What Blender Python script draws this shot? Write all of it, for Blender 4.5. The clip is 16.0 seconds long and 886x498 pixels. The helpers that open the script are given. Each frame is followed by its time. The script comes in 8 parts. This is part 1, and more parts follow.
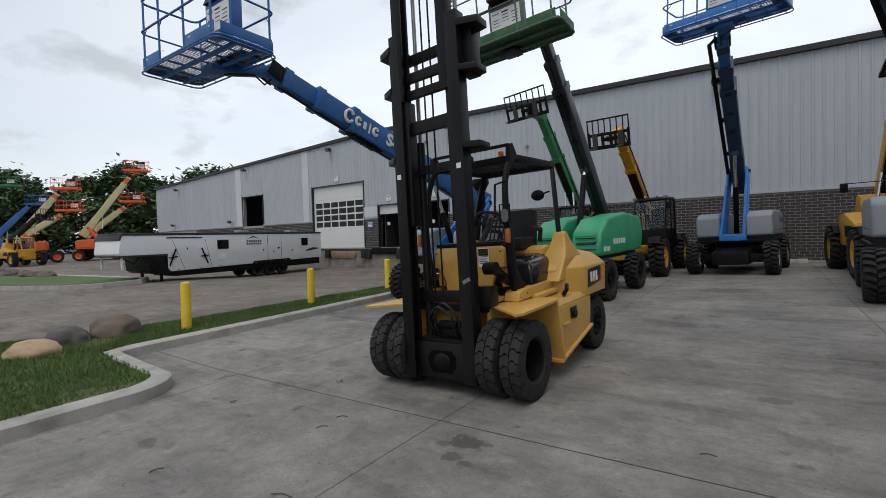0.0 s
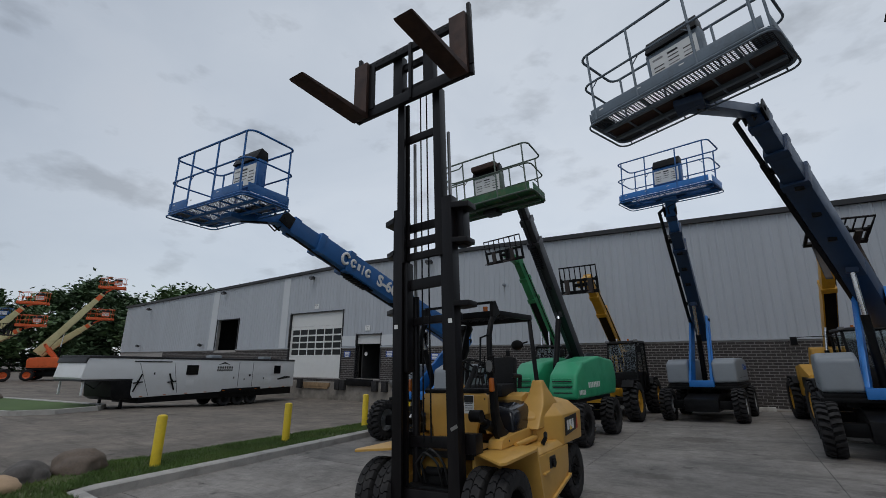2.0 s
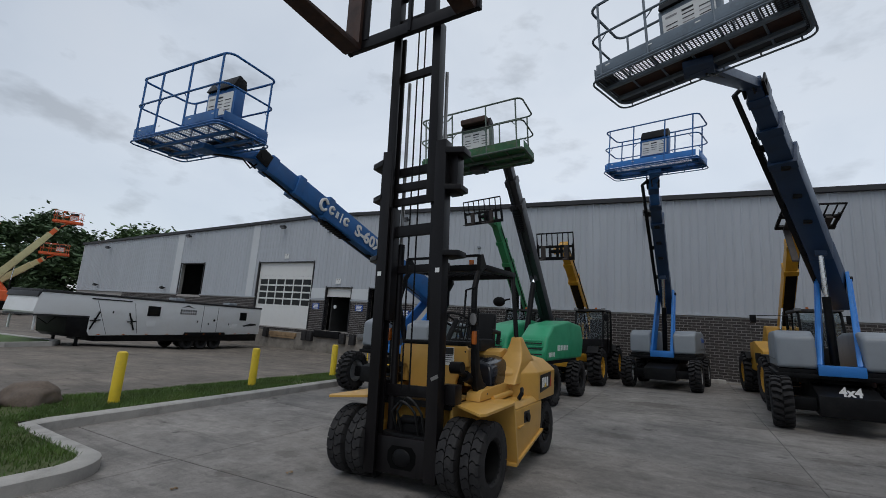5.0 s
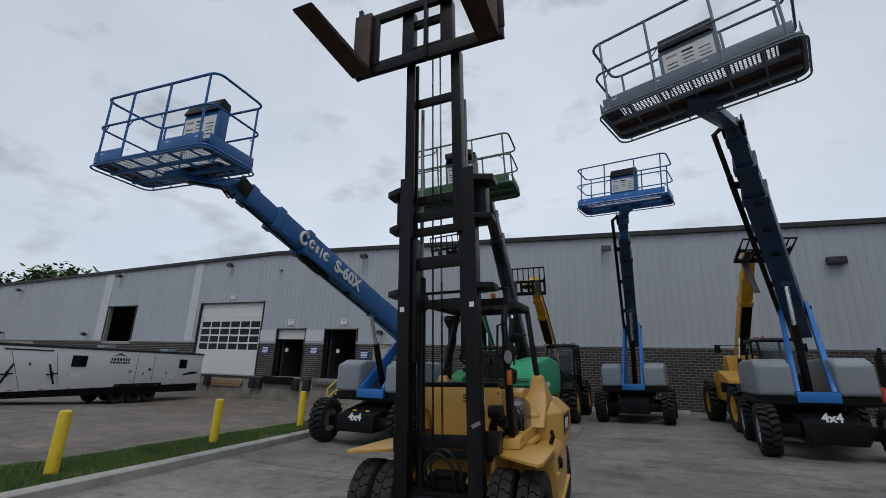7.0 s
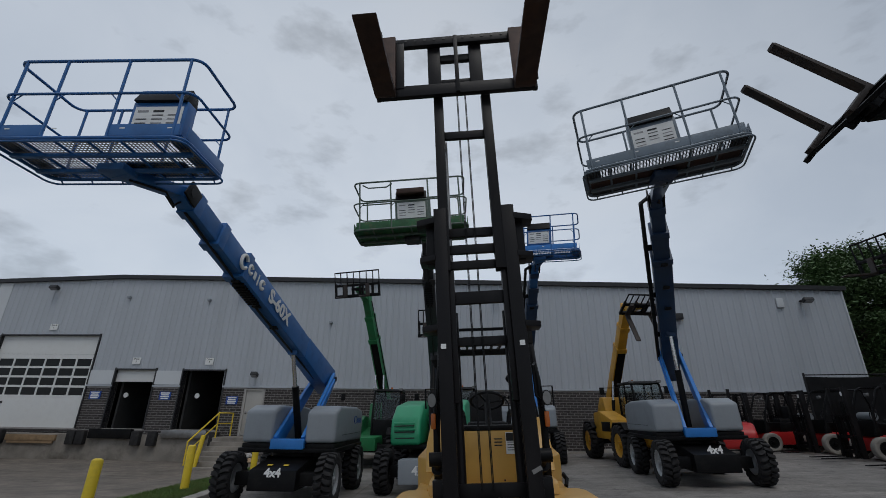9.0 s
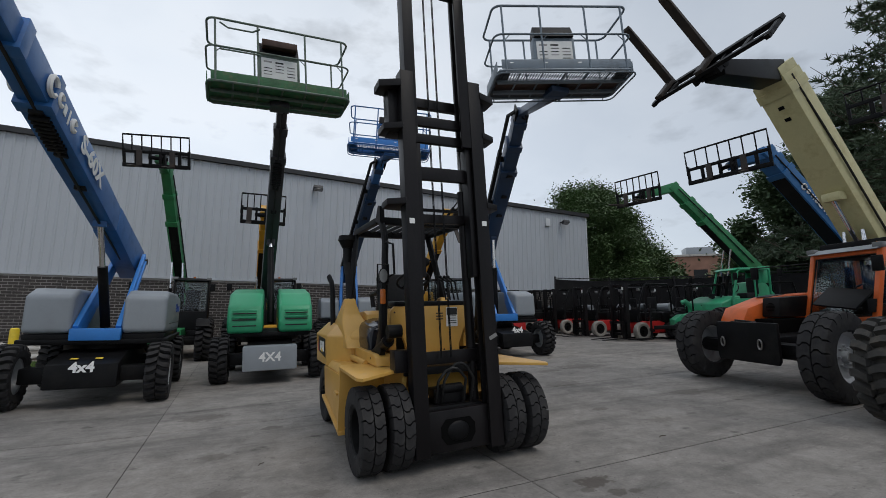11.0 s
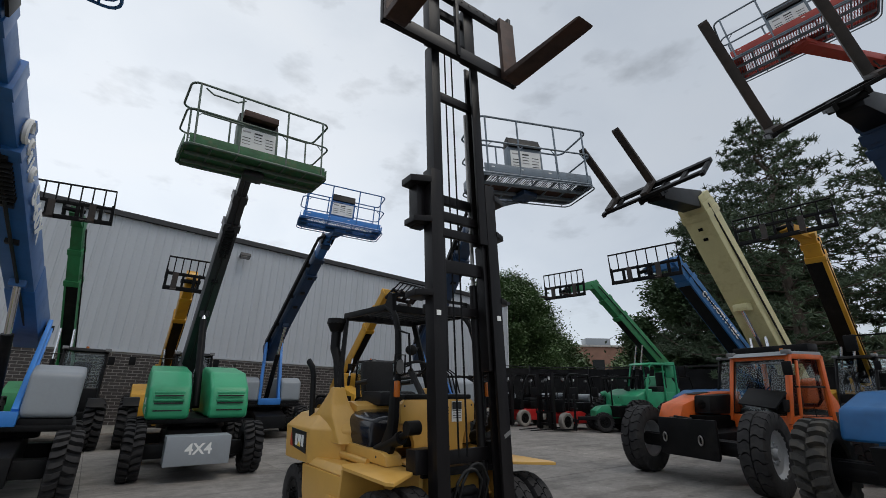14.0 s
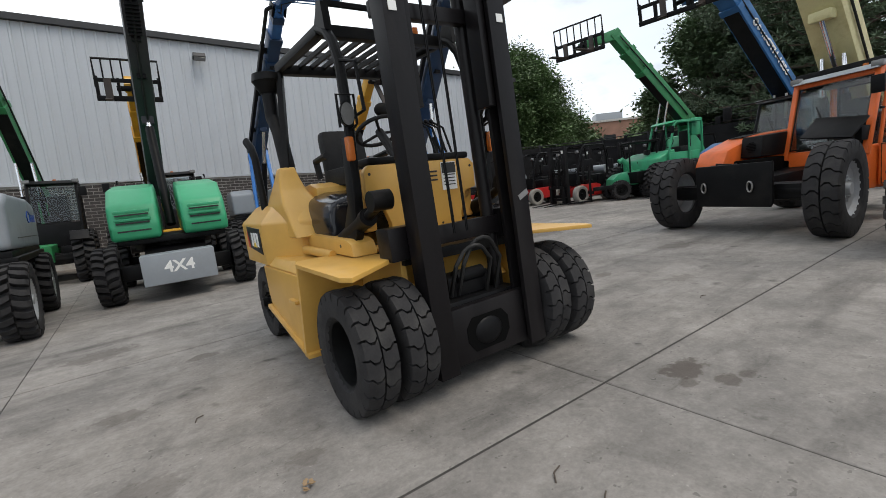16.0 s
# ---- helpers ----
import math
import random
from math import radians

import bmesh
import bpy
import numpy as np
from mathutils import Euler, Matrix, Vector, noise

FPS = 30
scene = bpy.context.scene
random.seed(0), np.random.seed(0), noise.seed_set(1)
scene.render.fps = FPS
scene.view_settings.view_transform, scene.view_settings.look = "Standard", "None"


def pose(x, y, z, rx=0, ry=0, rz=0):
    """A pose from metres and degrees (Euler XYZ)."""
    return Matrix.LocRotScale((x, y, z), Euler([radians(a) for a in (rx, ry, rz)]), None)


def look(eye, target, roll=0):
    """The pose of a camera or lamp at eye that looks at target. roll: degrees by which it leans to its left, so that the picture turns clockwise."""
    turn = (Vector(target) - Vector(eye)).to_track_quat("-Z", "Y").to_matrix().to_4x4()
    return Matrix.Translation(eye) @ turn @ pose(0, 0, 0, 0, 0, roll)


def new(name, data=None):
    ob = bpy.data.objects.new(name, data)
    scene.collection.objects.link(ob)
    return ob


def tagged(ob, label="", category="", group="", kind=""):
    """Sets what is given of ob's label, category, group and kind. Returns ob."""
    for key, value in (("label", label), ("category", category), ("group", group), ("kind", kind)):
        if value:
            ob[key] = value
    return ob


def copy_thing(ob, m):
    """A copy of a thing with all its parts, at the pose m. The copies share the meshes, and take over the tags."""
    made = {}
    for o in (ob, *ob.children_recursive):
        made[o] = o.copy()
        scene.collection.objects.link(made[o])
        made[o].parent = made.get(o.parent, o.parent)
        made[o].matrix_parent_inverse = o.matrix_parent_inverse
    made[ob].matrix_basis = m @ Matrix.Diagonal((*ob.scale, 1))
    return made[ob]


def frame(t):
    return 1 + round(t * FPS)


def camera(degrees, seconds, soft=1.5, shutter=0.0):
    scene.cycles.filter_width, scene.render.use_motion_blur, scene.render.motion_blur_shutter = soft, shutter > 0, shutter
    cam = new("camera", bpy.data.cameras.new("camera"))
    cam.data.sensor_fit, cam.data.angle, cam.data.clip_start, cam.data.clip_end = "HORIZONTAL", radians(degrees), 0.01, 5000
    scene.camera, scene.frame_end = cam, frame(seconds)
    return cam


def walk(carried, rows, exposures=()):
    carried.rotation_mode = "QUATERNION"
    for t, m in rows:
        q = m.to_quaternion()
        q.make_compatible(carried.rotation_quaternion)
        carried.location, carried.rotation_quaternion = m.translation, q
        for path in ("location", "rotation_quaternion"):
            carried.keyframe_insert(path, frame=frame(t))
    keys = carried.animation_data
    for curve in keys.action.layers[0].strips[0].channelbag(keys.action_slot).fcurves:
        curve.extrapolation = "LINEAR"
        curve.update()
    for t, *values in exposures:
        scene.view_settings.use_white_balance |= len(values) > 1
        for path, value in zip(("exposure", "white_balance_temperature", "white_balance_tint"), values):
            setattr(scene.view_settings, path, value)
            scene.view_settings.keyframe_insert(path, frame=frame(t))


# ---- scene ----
cam = camera(89.5, 16.0, 0.5)
PATH = [
    (0, (0.604, 0.742, 1.574), (-0.585, 2.349, 1.515), -1.6),
    (0.5, (0.686, 0.546, 1.611), (-0.479, 2.168, 1.712), -1.4),
    (1, (0.787, 0.311, 1.692), (-0.333, 1.942, 1.983), -0.8),
    (1.5, (0.861, 0.112, 1.762), (-0.222, 1.733, 2.206), -0.1),
    (2, (0.855, 0.097, 1.758), (-0.21, 1.713, 2.264), 0.5),
    (2.5, (0.852, 0.084, 1.759), (-0.203, 1.699, 2.286), 0.8),
    (3, (0.843, 0.081, 1.75), (-0.199, 1.706, 2.272), 1.8),
    (3.5, (0.808, 0.106, 1.706), (-0.215, 1.764, 2.158), 3.1),
    (4, (0.775, 0.133, 1.644), (-0.227, 1.825, 2.011), 3.9),
    (4.2, (0.775, 0.153, 1.65), (-0.223, 1.852, 1.994), 3.9),
    (6.3, (0.003, 0.245, 1.618), (-0.882, 1.998, 1.997), 2.9),
    (6.5, (-0.041, 0.226, 1.595), (-0.904, 1.982, 2.009), 2.8),
    (7, (-0.401, 0.151, 1.609), (-1.144, 1.933, 2.132), 2.0),
    (7.5, (-0.867, 0.023, 1.602), (-1.474, 1.822, 2.229), 1.1),
    (8, (-1.311, -0.085, 1.625), (-1.786, 1.727, 2.324), 1.0),
    (8.5, (-1.83, -0.039, 1.57), (-2.156, 1.796, 2.297), 1.3),
    (9, (-2.272, -0.087, 1.539), (-2.402, 1.777, 2.252), 0.8),
    (9.5, (-2.713, 0.024, 1.505), (-2.596, 1.926, 2.11), 0.3),
    (10, (-3.164, 0.129, 1.413), (-2.773, 2.034, 1.878), -0.4),
    (10.2, (-3.327, 0.175, 1.39), (-2.83, 2.068, 1.805), -0.3),
    (12.3, (-4.719, 0.971, 1.253), (-3.654, 2.644, 1.511), 1.8),
    (12.5, (-4.793, 0.989, 1.256), (-3.7, 2.639, 1.549), 2.1),
    (13, (-4.867, 0.983, 1.332), (-3.753, 2.579, 1.793), 2.1),
    (13.5, (-4.938, 0.924, 1.409), (-3.83, 2.467, 2.035), 1.6),
    (14, (-4.946, 0.928, 1.41), (-3.84, 2.463, 2.06), 1.7),
    (14.5, (-4.801, 1.117, 1.274), (-3.666, 2.7, 1.727), 0.6),
    (15, (-4.477, 1.386, 1.211), (-3.305, 2.991, 1.438), -0.8),
    (15.5, (-4.218, 1.733, 1.188), (-3.02, 3.334, 1.212), -3.3),
    (16, (-3.828, 2.132, 1.159), (-2.717, 3.781, 0.939), -5.5),
]
EXPOSE = [
    (0, .05, 6720, 10), (1, -.25, 6560, 10), (1.5, -.45, 6410, 10), (2.5, -.55, 6410, 10), (3.5, -.52, 6410, 10), (4, -.38, 6410, 10), (6.5, -.35, 6410, 10), (7, -.4, 6410, 10), (8, -.6, 6360, 10), (8.5, -.66, 6360, 10), (9, -.6, 6360, 10),
    (9.5, -.42, 6360, 10), (10, -.35, 6410, 10), (12.5, .26, 6760, 10), (13, .22, 6760, 10), (13.5, 0, 6710, 10), (14, -.04, 6710, 10), (15, .4, 6760, 10), (15.5, .48, 6860, 10), (16, .68, 6960, 10),
]
walk(cam, [(t, look(eye, target, roll)) for t, eye, target, roll in PATH], EXPOSE)

# ---------- light ----------
world = bpy.data.worlds.new("overcast_sky")
scene.world = world
world.use_nodes = True
wn, wl = world.node_tree.nodes, world.node_tree.links
wn.clear()
w_out = wn.new("ShaderNodeOutputWorld")
w_bg = wn.new("ShaderNodeBackground")
w_sky = wn.new("ShaderNodeTexSky")
w_sky.sky_type = "NISHITA"
w_sky.sun_disc = False
w_sky.sun_elevation, w_sky.sun_rotation = radians(58), radians(200)
w_geo = wn.new("ShaderNodeTexCoord")
w_map = wn.new("ShaderNodeMapping")
w_map.inputs["Scale"].default_value = (1.0, 1.0, 1.7)
w_n1 = wn.new("ShaderNodeTexNoise")
w_n1.inputs["Scale"].default_value = 2.4
w_n1.inputs["Detail"].default_value = 6
w_n1.inputs["Roughness"].default_value = 0.52
w_n1.inputs["Distortion"].default_value = 0.4
w_ramp = wn.new("ShaderNodeValToRGB")
w_ramp.color_ramp.elements[0].position, w_ramp.color_ramp.elements[0].color = 0.30, (0.555, 0.60, 0.65, 1)
w_ramp.color_ramp.elements[1].position, w_ramp.color_ramp.elements[1].color = 0.54, (0.635, 0.675, 0.715, 1)
w_e = w_ramp.color_ramp.elements.new(0.72)
w_e.color = (0.66, 0.69, 0.72, 1)
w_mix = wn.new("ShaderNodeMix")
w_mix.data_type = "RGBA"
w_mix.inputs["Factor"].default_value = 0.03
wl.new(w_geo.outputs["Generated"], w_map.inputs["Vector"])
wl.new(w_map.outputs["Vector"], w_n1.inputs["Vector"])
wl.new(w_n1.outputs["Fac"], w_ramp.inputs["Fac"])
wl.new(w_ramp.outputs["Color"], w_mix.inputs["A"])
wl.new(w_sky.outputs["Color"], w_mix.inputs["B"])
# small darker puffs drifting under the cloud sheet
w_n2 = wn.new("ShaderNodeTexNoise")
w_n2.inputs["Scale"].default_value, w_n2.inputs["Detail"].default_value, w_n2.inputs["Roughness"].default_value = 5.5, 5, 0.55
w_map2 = wn.new("ShaderNodeMapping")
w_map2.inputs["Scale"].default_value = (1.0, 1.0, 2.2)
wl.new(w_geo.outputs["Generated"], w_map2.inputs["Vector"])
wl.new(w_map2.outputs["Vector"], w_n2.inputs["Vector"])
w_r2 = wn.new("ShaderNodeMapRange")
w_r2.inputs["From Min"].default_value, w_r2.inputs["From Max"].default_value = 0.555, 0.70
w_r2.inputs["To Min"].default_value, w_r2.inputs["To Max"].default_value = 1.0, 0.74
wl.new(w_n2.outputs["Fac"], w_r2.inputs["Value"])
w_puff = wn.new("ShaderNodeVectorMath")
w_puff.operation = "SCALE"
wl.new(w_mix.outputs["Result"], w_puff.inputs[0])
wl.new(w_r2.outputs[0], w_puff.inputs["Scale"])
w_dot = wn.new("ShaderNodeVectorMath")
w_dot.operation = "DOT_PRODUCT"
w_dot.inputs[1].default_value = (-.3, .93, .05)
wl.new(w_geo.outputs["Generated"], w_dot.inputs[0])
w_r3 = wn.new("ShaderNodeMapRange")
w_r3.interpolation_type = "SMOOTHSTEP"
w_r3.inputs["From Min"].default_value, w_r3.inputs["From Max"].default_value = 0.0, 1.0
wl.new(w_dot.outputs["Value"], w_r3.inputs["Value"])
w_tint = wn.new("ShaderNodeMix")
w_tint.data_type = "RGBA"
w_tint.inputs["A"].default_value, w_tint.inputs["B"].default_value = (.70, .725, .76, 1), (1.18, 1.18, 1.18, 1)
wl.new(w_r3.outputs[0], w_tint.inputs["Factor"])
w_side = wn.new("ShaderNodeVectorMath")
w_side.operation = "MULTIPLY"
wl.new(w_puff.outputs["Vector"], w_side.inputs[0])
wl.new(w_tint.outputs["Result"], w_side.inputs[1])
wl.new(w_side.outputs["Vector"], w_bg.inputs["Color"])
w_bg.inputs["Strength"].default_value = 1.12
wl.new(w_bg.outputs["Background"], w_out.inputs["Surface"])

sun = new("sun", bpy.data.lights.new("sun", "SUN"))
sun.data.energy, sun.data.angle, sun.data.color = 0.95, radians(30), (1.0, 0.96, 0.9)
sun.matrix_world = look((0, 0, 30), (-6, 16, 0))

# ---------- materials ----------
MATS = {}


def mat(name, col, rough=0.6, metal=0.0, var=0.12, scale=6.0, bump=0.15, fine=60.0, dirt=None, dirt_amt=0.0, dirt_scale=2.0, rnd=0.0, spec=0.5, stretch=None):
    """A procedural surface: base colour with two scales of variation, optional dirt patches and relief."""
    m = bpy.data.materials.new(name)
    m.use_nodes = True
    n, l = m.node_tree.nodes, m.node_tree.links
    p = n["Principled BSDF"]
    p.inputs["Roughness"].default_value, p.inputs["Metallic"].default_value = rough, metal
    p.inputs["Specular IOR Level"].default_value = spec
    tc = n.new("ShaderNodeTexCoord")
    src = tc.outputs["Object"]
    if stretch:
        mp = n.new("ShaderNodeMapping")
        mp.inputs["Scale"].default_value = stretch
        l.new(src, mp.inputs["Vector"])
        src = mp.outputs["Vector"]
    a, b = n.new("ShaderNodeTexNoise"), n.new("ShaderNodeTexNoise")
    a.inputs["Scale"].default_value, a.inputs["Detail"].default_value = scale, 5
    b.inputs["Scale"].default_value, b.inputs["Detail"].default_value = fine, 3
    l.new(src, a.inputs["Vector"]), l.new(tc.outputs["Object"], b.inputs["Vector"])
    add = n.new("ShaderNodeMath")
    add.operation = "MULTIPLY_ADD"
    l.new(b.outputs["Fac"], add.inputs[0])
    add.inputs[1].default_value = 0.35
    l.new(a.outputs["Fac"], add.inputs[2])
    mr = n.new("ShaderNodeMapRange")
    mr.inputs["From Min"].default_value, mr.inputs["From Max"].default_value = 0.45, 0.9
    mr.inputs["To Min"].default_value, mr.inputs["To Max"].default_value = 1 - var, 1 + var
    l.new(add.outputs[0], mr.inputs["Value"])
    hsv = n.new("ShaderNodeHueSaturation")
    hsv.inputs["Color"].default_value = (*col, 1)
    last = mr.outputs[0]
    if rnd:
        oi = n.new("ShaderNodeObjectInfo")
        m2 = n.new("ShaderNodeMapRange")
        m2.inputs["To Min"].default_value, m2.inputs["To Max"].default_value = 1 - rnd, 1 + rnd
        l.new(oi.outputs["Random"], m2.inputs["Value"])
        mu = n.new("ShaderNodeMath")
        mu.operation = "MULTIPLY"
        l.new(last, mu.inputs[0]), l.new(m2.outputs[0], mu.inputs[1])
        last = mu.outputs[0]
    l.new(last, hsv.inputs["Value"])
    colour = hsv.outputs["Color"]
    if dirt:
        d = n.new("ShaderNodeTexNoise")
        d.inputs["Scale"].default_value, d.inputs["Detail"].default_value, d.inputs["Roughness"].default_value = dirt_scale, 8, 0.65
        l.new(src, d.inputs["Vector"])
        r = n.new("ShaderNodeMapRange")
        r.inputs["From Min"].default_value, r.inputs["From Max"].default_value = 0.5, 0.72
        r.inputs["To Max"].default_value = dirt_amt
        l.new(d.outputs["Fac"], r.inputs["Value"])
        x = n.new("ShaderNodeMix")
        x.data_type = "RGBA"
        l.new(r.outputs[0], x.inputs["Factor"]), l.new(colour, x.inputs["A"])
        x.inputs["B"].default_value = (*dirt, 1)
        colour = x.outputs["Result"]
        rr = n.new("ShaderNodeMapRange")
        rr.inputs["To Min"].default_value, rr.inputs["To Max"].default_value = rough, min(1, rough + 0.3)
        l.new(r.outputs[0], rr.inputs["Value"]), l.new(rr.outputs[0], p.inputs["Roughness"])
    l.new(colour, p.inputs["Base Color"])
    if bump:
        bp = n.new("ShaderNodeBump")
        bp.inputs["Strength"].default_value, bp.inputs["Distance"].default_value = bump, 0.01
        l.new(add.outputs[0], bp.inputs["Height"]), l.new(bp.outputs["Normal"], p.inputs["Normal"])
    MATS[name] = m
    return m


DUST = (0.22, 0.19, 0.15)
CAT_Y = mat("industrial_yellow_paint", (0.63, 0.36, 0.082), 0.34, 0, 0.05, 3, 0.04, 40, (0.36, 0.215, 0.075), 0.3, 2.5)
BLACK = mat("black_paint", (0.0065, 0.0065, 0.0072), 0.42, 0, 0.25, 5, 0.08, 50, (0.035, 0.032, 0.028), 0.3, 3, spec=.14)
MAST = mat("mast_black", (0.008, 0.007, 0.0078), 0.36, 0.0, 0.3, 4, 0.1, 45, (0.03, 0.027, 0.027), 0.4, 2.5, stretch=(1, 1, .25), spec=.2)
RUBBER = mat("tyre_rubber", (0.027, 0.026, 0.027), 0.8, 0, 0.25, 9, 0.3, 80, (0.075, 0.07, 0.064), 0.45, 5, spec=.25)
RUBBER_D = mat("dusty_tyre_rubber", (0.04, 0.038, 0.035), 0.85, 0, 0.25, 9, 0.3, 80, (0.15, 0.125, 0.09), 0.55, 4)
RIM_K = mat("rim_black", (0.007, 0.007, 0.007), 0.5, 0.0, 0.3, 8, 0.1, spec=.15)
RIM_G = mat("rim_grey", (0.42, 0.43, 0.44), 0.45, 0.4, 0.12, 6, 0.05, 50, DUST, 0.4, 3)
SEAT = mat("seat_vinyl", (0.012, 0.012, 0.013), 0.6, 0, 0.15, 30, 0.2, spec=.3)
HOOD_K = mat("hood_gloss_black", (0.010, 0.011, 0.015), 0.16, 0, 0.2, 4, 0.04, spec=.35)
RUST = mat("fork_rusty_steel", (0.05, 0.026, 0.019), 0.6, 0.3, 0.35, 7, 0.25, 70, (0.12, 0.05, 0.024), 0.45, 3)
FORKS = mat("dark_fork_steel", (0.028, 0.021, 0.018), 0.55, 0.2, 0.35, 7, 0.2, 70, (0.07, 0.04, 0.025), 0.5, 3)
STEEL = mat("worn_steel", (0.3, 0.29, 0.28), 0.35, 0.9, 0.15, 6, 0.1)
CHROME = mat("chrome_rod", (0.75, 0.75, 0.76), 0.12, 1.0, 0.03, 6, 0)
HOSE = mat("hose_black", (0.006, 0.006, 0.006), 0.6, 0, 0.2, 20, 0.1)
AMBER = mat("amber_lens", (0.5, 0.13, 0.02), 0.25, 0, 0.08, 12, 0)
LENS = mat("lamp_lens", (0.22, 0.22, 0.22), 0.15, 0.3, 0.1, 20, 0)
WHITE = mat("white_decal", (0.8, 0.8, 0.78), 0.5, 0, 0.05, 5, 0)
# black print, and the shade in small holes and gaps as colour
DECAL_GAP_K = mat("black_decal_and_gap_shade", (0.012, 0.012, 0.012), 0.4, 0, 0.1, 5, 0)
# shade inside openings, given as a flat near-black colour
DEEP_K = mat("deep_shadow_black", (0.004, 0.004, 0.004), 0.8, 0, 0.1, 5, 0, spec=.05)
DECAL_R = mat("red_decal", (0.5, 0.05, 0.02), 0.4, 0, 0.1, 5, 0)
DECAL_B = mat("blue_decal", (0.015, 0.07, 0.32), 0.4, 0, 0.1, 5, 0)
DECAL_Y = mat("yellow_decal", (0.8, 0.55, 0.05), 0.4, 0, 0.1, 5, 0)
G_BLUE = mat("lift_blue_paint", (0.022, 0.125, 0.36), 0.38, 0, 0.08, 3, 0.05, 40, (0.03, 0.075, 0.16), 0.5, 2)
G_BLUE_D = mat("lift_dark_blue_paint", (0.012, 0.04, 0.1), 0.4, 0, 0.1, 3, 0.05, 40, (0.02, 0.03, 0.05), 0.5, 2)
G_BLUE_L = mat("lift_bright_blue_paint", (0.03, 0.2, 0.58), 0.38, 0, 0.08, 3, 0.05, 40, (0.03, 0.09, 0.2), 0.4, 2)
G_GREY = mat("cover_grey_plastic", (0.27, 0.295, 0.32), 0.42, 0, 0.05, 2, 0.05, 40, (0.16, 0.165, 0.17), 0.35, 2)
B_GREY = mat("basket_grey_paint", (0.16, 0.2, 0.24), 0.45, 0.1, 0.1, 5, 0.05, 40, (0.08, 0.085, 0.09), 0.5, 4)
B_DECK = mat("dark_deck_steel", (0.05, 0.055, 0.062), 0.5, 0.3, 0.15, 6, 0.1)
S_GREEN = mat("lift_green_plastic", (0.035, 0.36, 0.17), 0.38, 0, 0.06, 2, 0.04, 40, (0.03, 0.17, 0.09), 0.35, 2.5)
S_BOOM = mat("boom_charcoal", (0.028, 0.028, 0.033), 0.42, 0.1, 0.15, 4, 0.06, 40, (0.07, 0.068, 0.065), 0.3, 3)
B_GREEN = mat("worn_basket_green", (0.022, 0.11, 0.038), 0.6, 0, 0.3, 8, 0.2, 60, (0.16, 0.13, 0.08), 0.8, 5)
B_RAILG = mat("worn_rail_green_grey", (0.10, 0.14, 0.115), 0.5, 0.2, 0.25, 12, 0.1, 60, (0.25, 0.22, 0.18), 0.6, 7)
T_GREEN = mat("handler_green_paint", (0.022, 0.2, 0.07), 0.4, 0, 0.1, 3, 0.05, 40, (0.04, 0.09, 0.04), 0.5, 2.5)
T_GREEN_L = mat("handler_bright_green_paint", (0.03, 0.33, 0.16), 0.42, 0, 0.1, 3, 0.05, 40, (0.05, 0.14, 0.08), 0.5, 2.5)
T_YELLOW = mat("handler_yellow_paint", (0.6, 0.31, 0.025), 0.4, 0, 0.08, 3, 0.05, 40, (0.28, 0.15, 0.04), 0.5, 2.5)
T_BLUE = mat("handler_blue_paint", (0.014, 0.115, 0.30), 0.4, 0, 0.08, 3, 0.05, 40, (0.02, 0.07, 0.16), 0.5, 2.5)
T_ORANGE = mat("handler_orange_paint", (0.74, 0.135, 0.022), 0.4, 0, 0.08, 3, 0.05, 40, (0.32, 0.09, 0.03), 0.45, 2.5)
T_CREAM = mat("handler_cream_paint", (0.58, 0.53, 0.28), 0.45, 0, 0.08, 3, 0.05, 40, (0.3, 0.24, 0.1), 0.6, 3)
L_ORANGE = mat("lift_orange_paint", (0.75, 0.13, 0.03), 0.45, 0, 0.08, 3, 0.05)
L_RED = mat("lift_red_paint", (0.4, 0.045, 0.03), 0.45, 0, 0.15, 4, 0.05, 40, (0.2, 0.1, 0.07), 0.5, 4)
F_RED = mat("truck_red_paint", (0.5, 0.02, 0.02), 0.35, 0, 0.1, 3, 0.05, 40, (0.15, 0.02, 0.02), 0.4, 3)
SOLID_T = mat("pale_cushion_tyre", (0.3, 0.28, 0.25), 0.85, 0, 0.12, 8, 0.2, 60, (0.2, 0.18, 0.15), 0.5, 5)
GLASS = bpy.data.materials.new("cab_glass")
GLASS.use_nodes = True
_p = GLASS.node_tree.nodes["Principled BSDF"]
_p.inputs["Transmission Weight"].default_value, _p.inputs["Roughness"].default_value = 1.0, 0.02
_p.inputs["Base Color"].default_value, _p.inputs["IOR"].default_value = (0.62, 0.68, 0.68, 1), 1.02
_p.inputs["Coat Weight"].default_value, _p.inputs["Coat Roughness"].default_value = 0.7, 0.02
DARKGLASS = mat("dark_window_glass", (0.005, 0.006, 0.007), 0.06, 0, 0.1, 3, 0, spec=0.25)


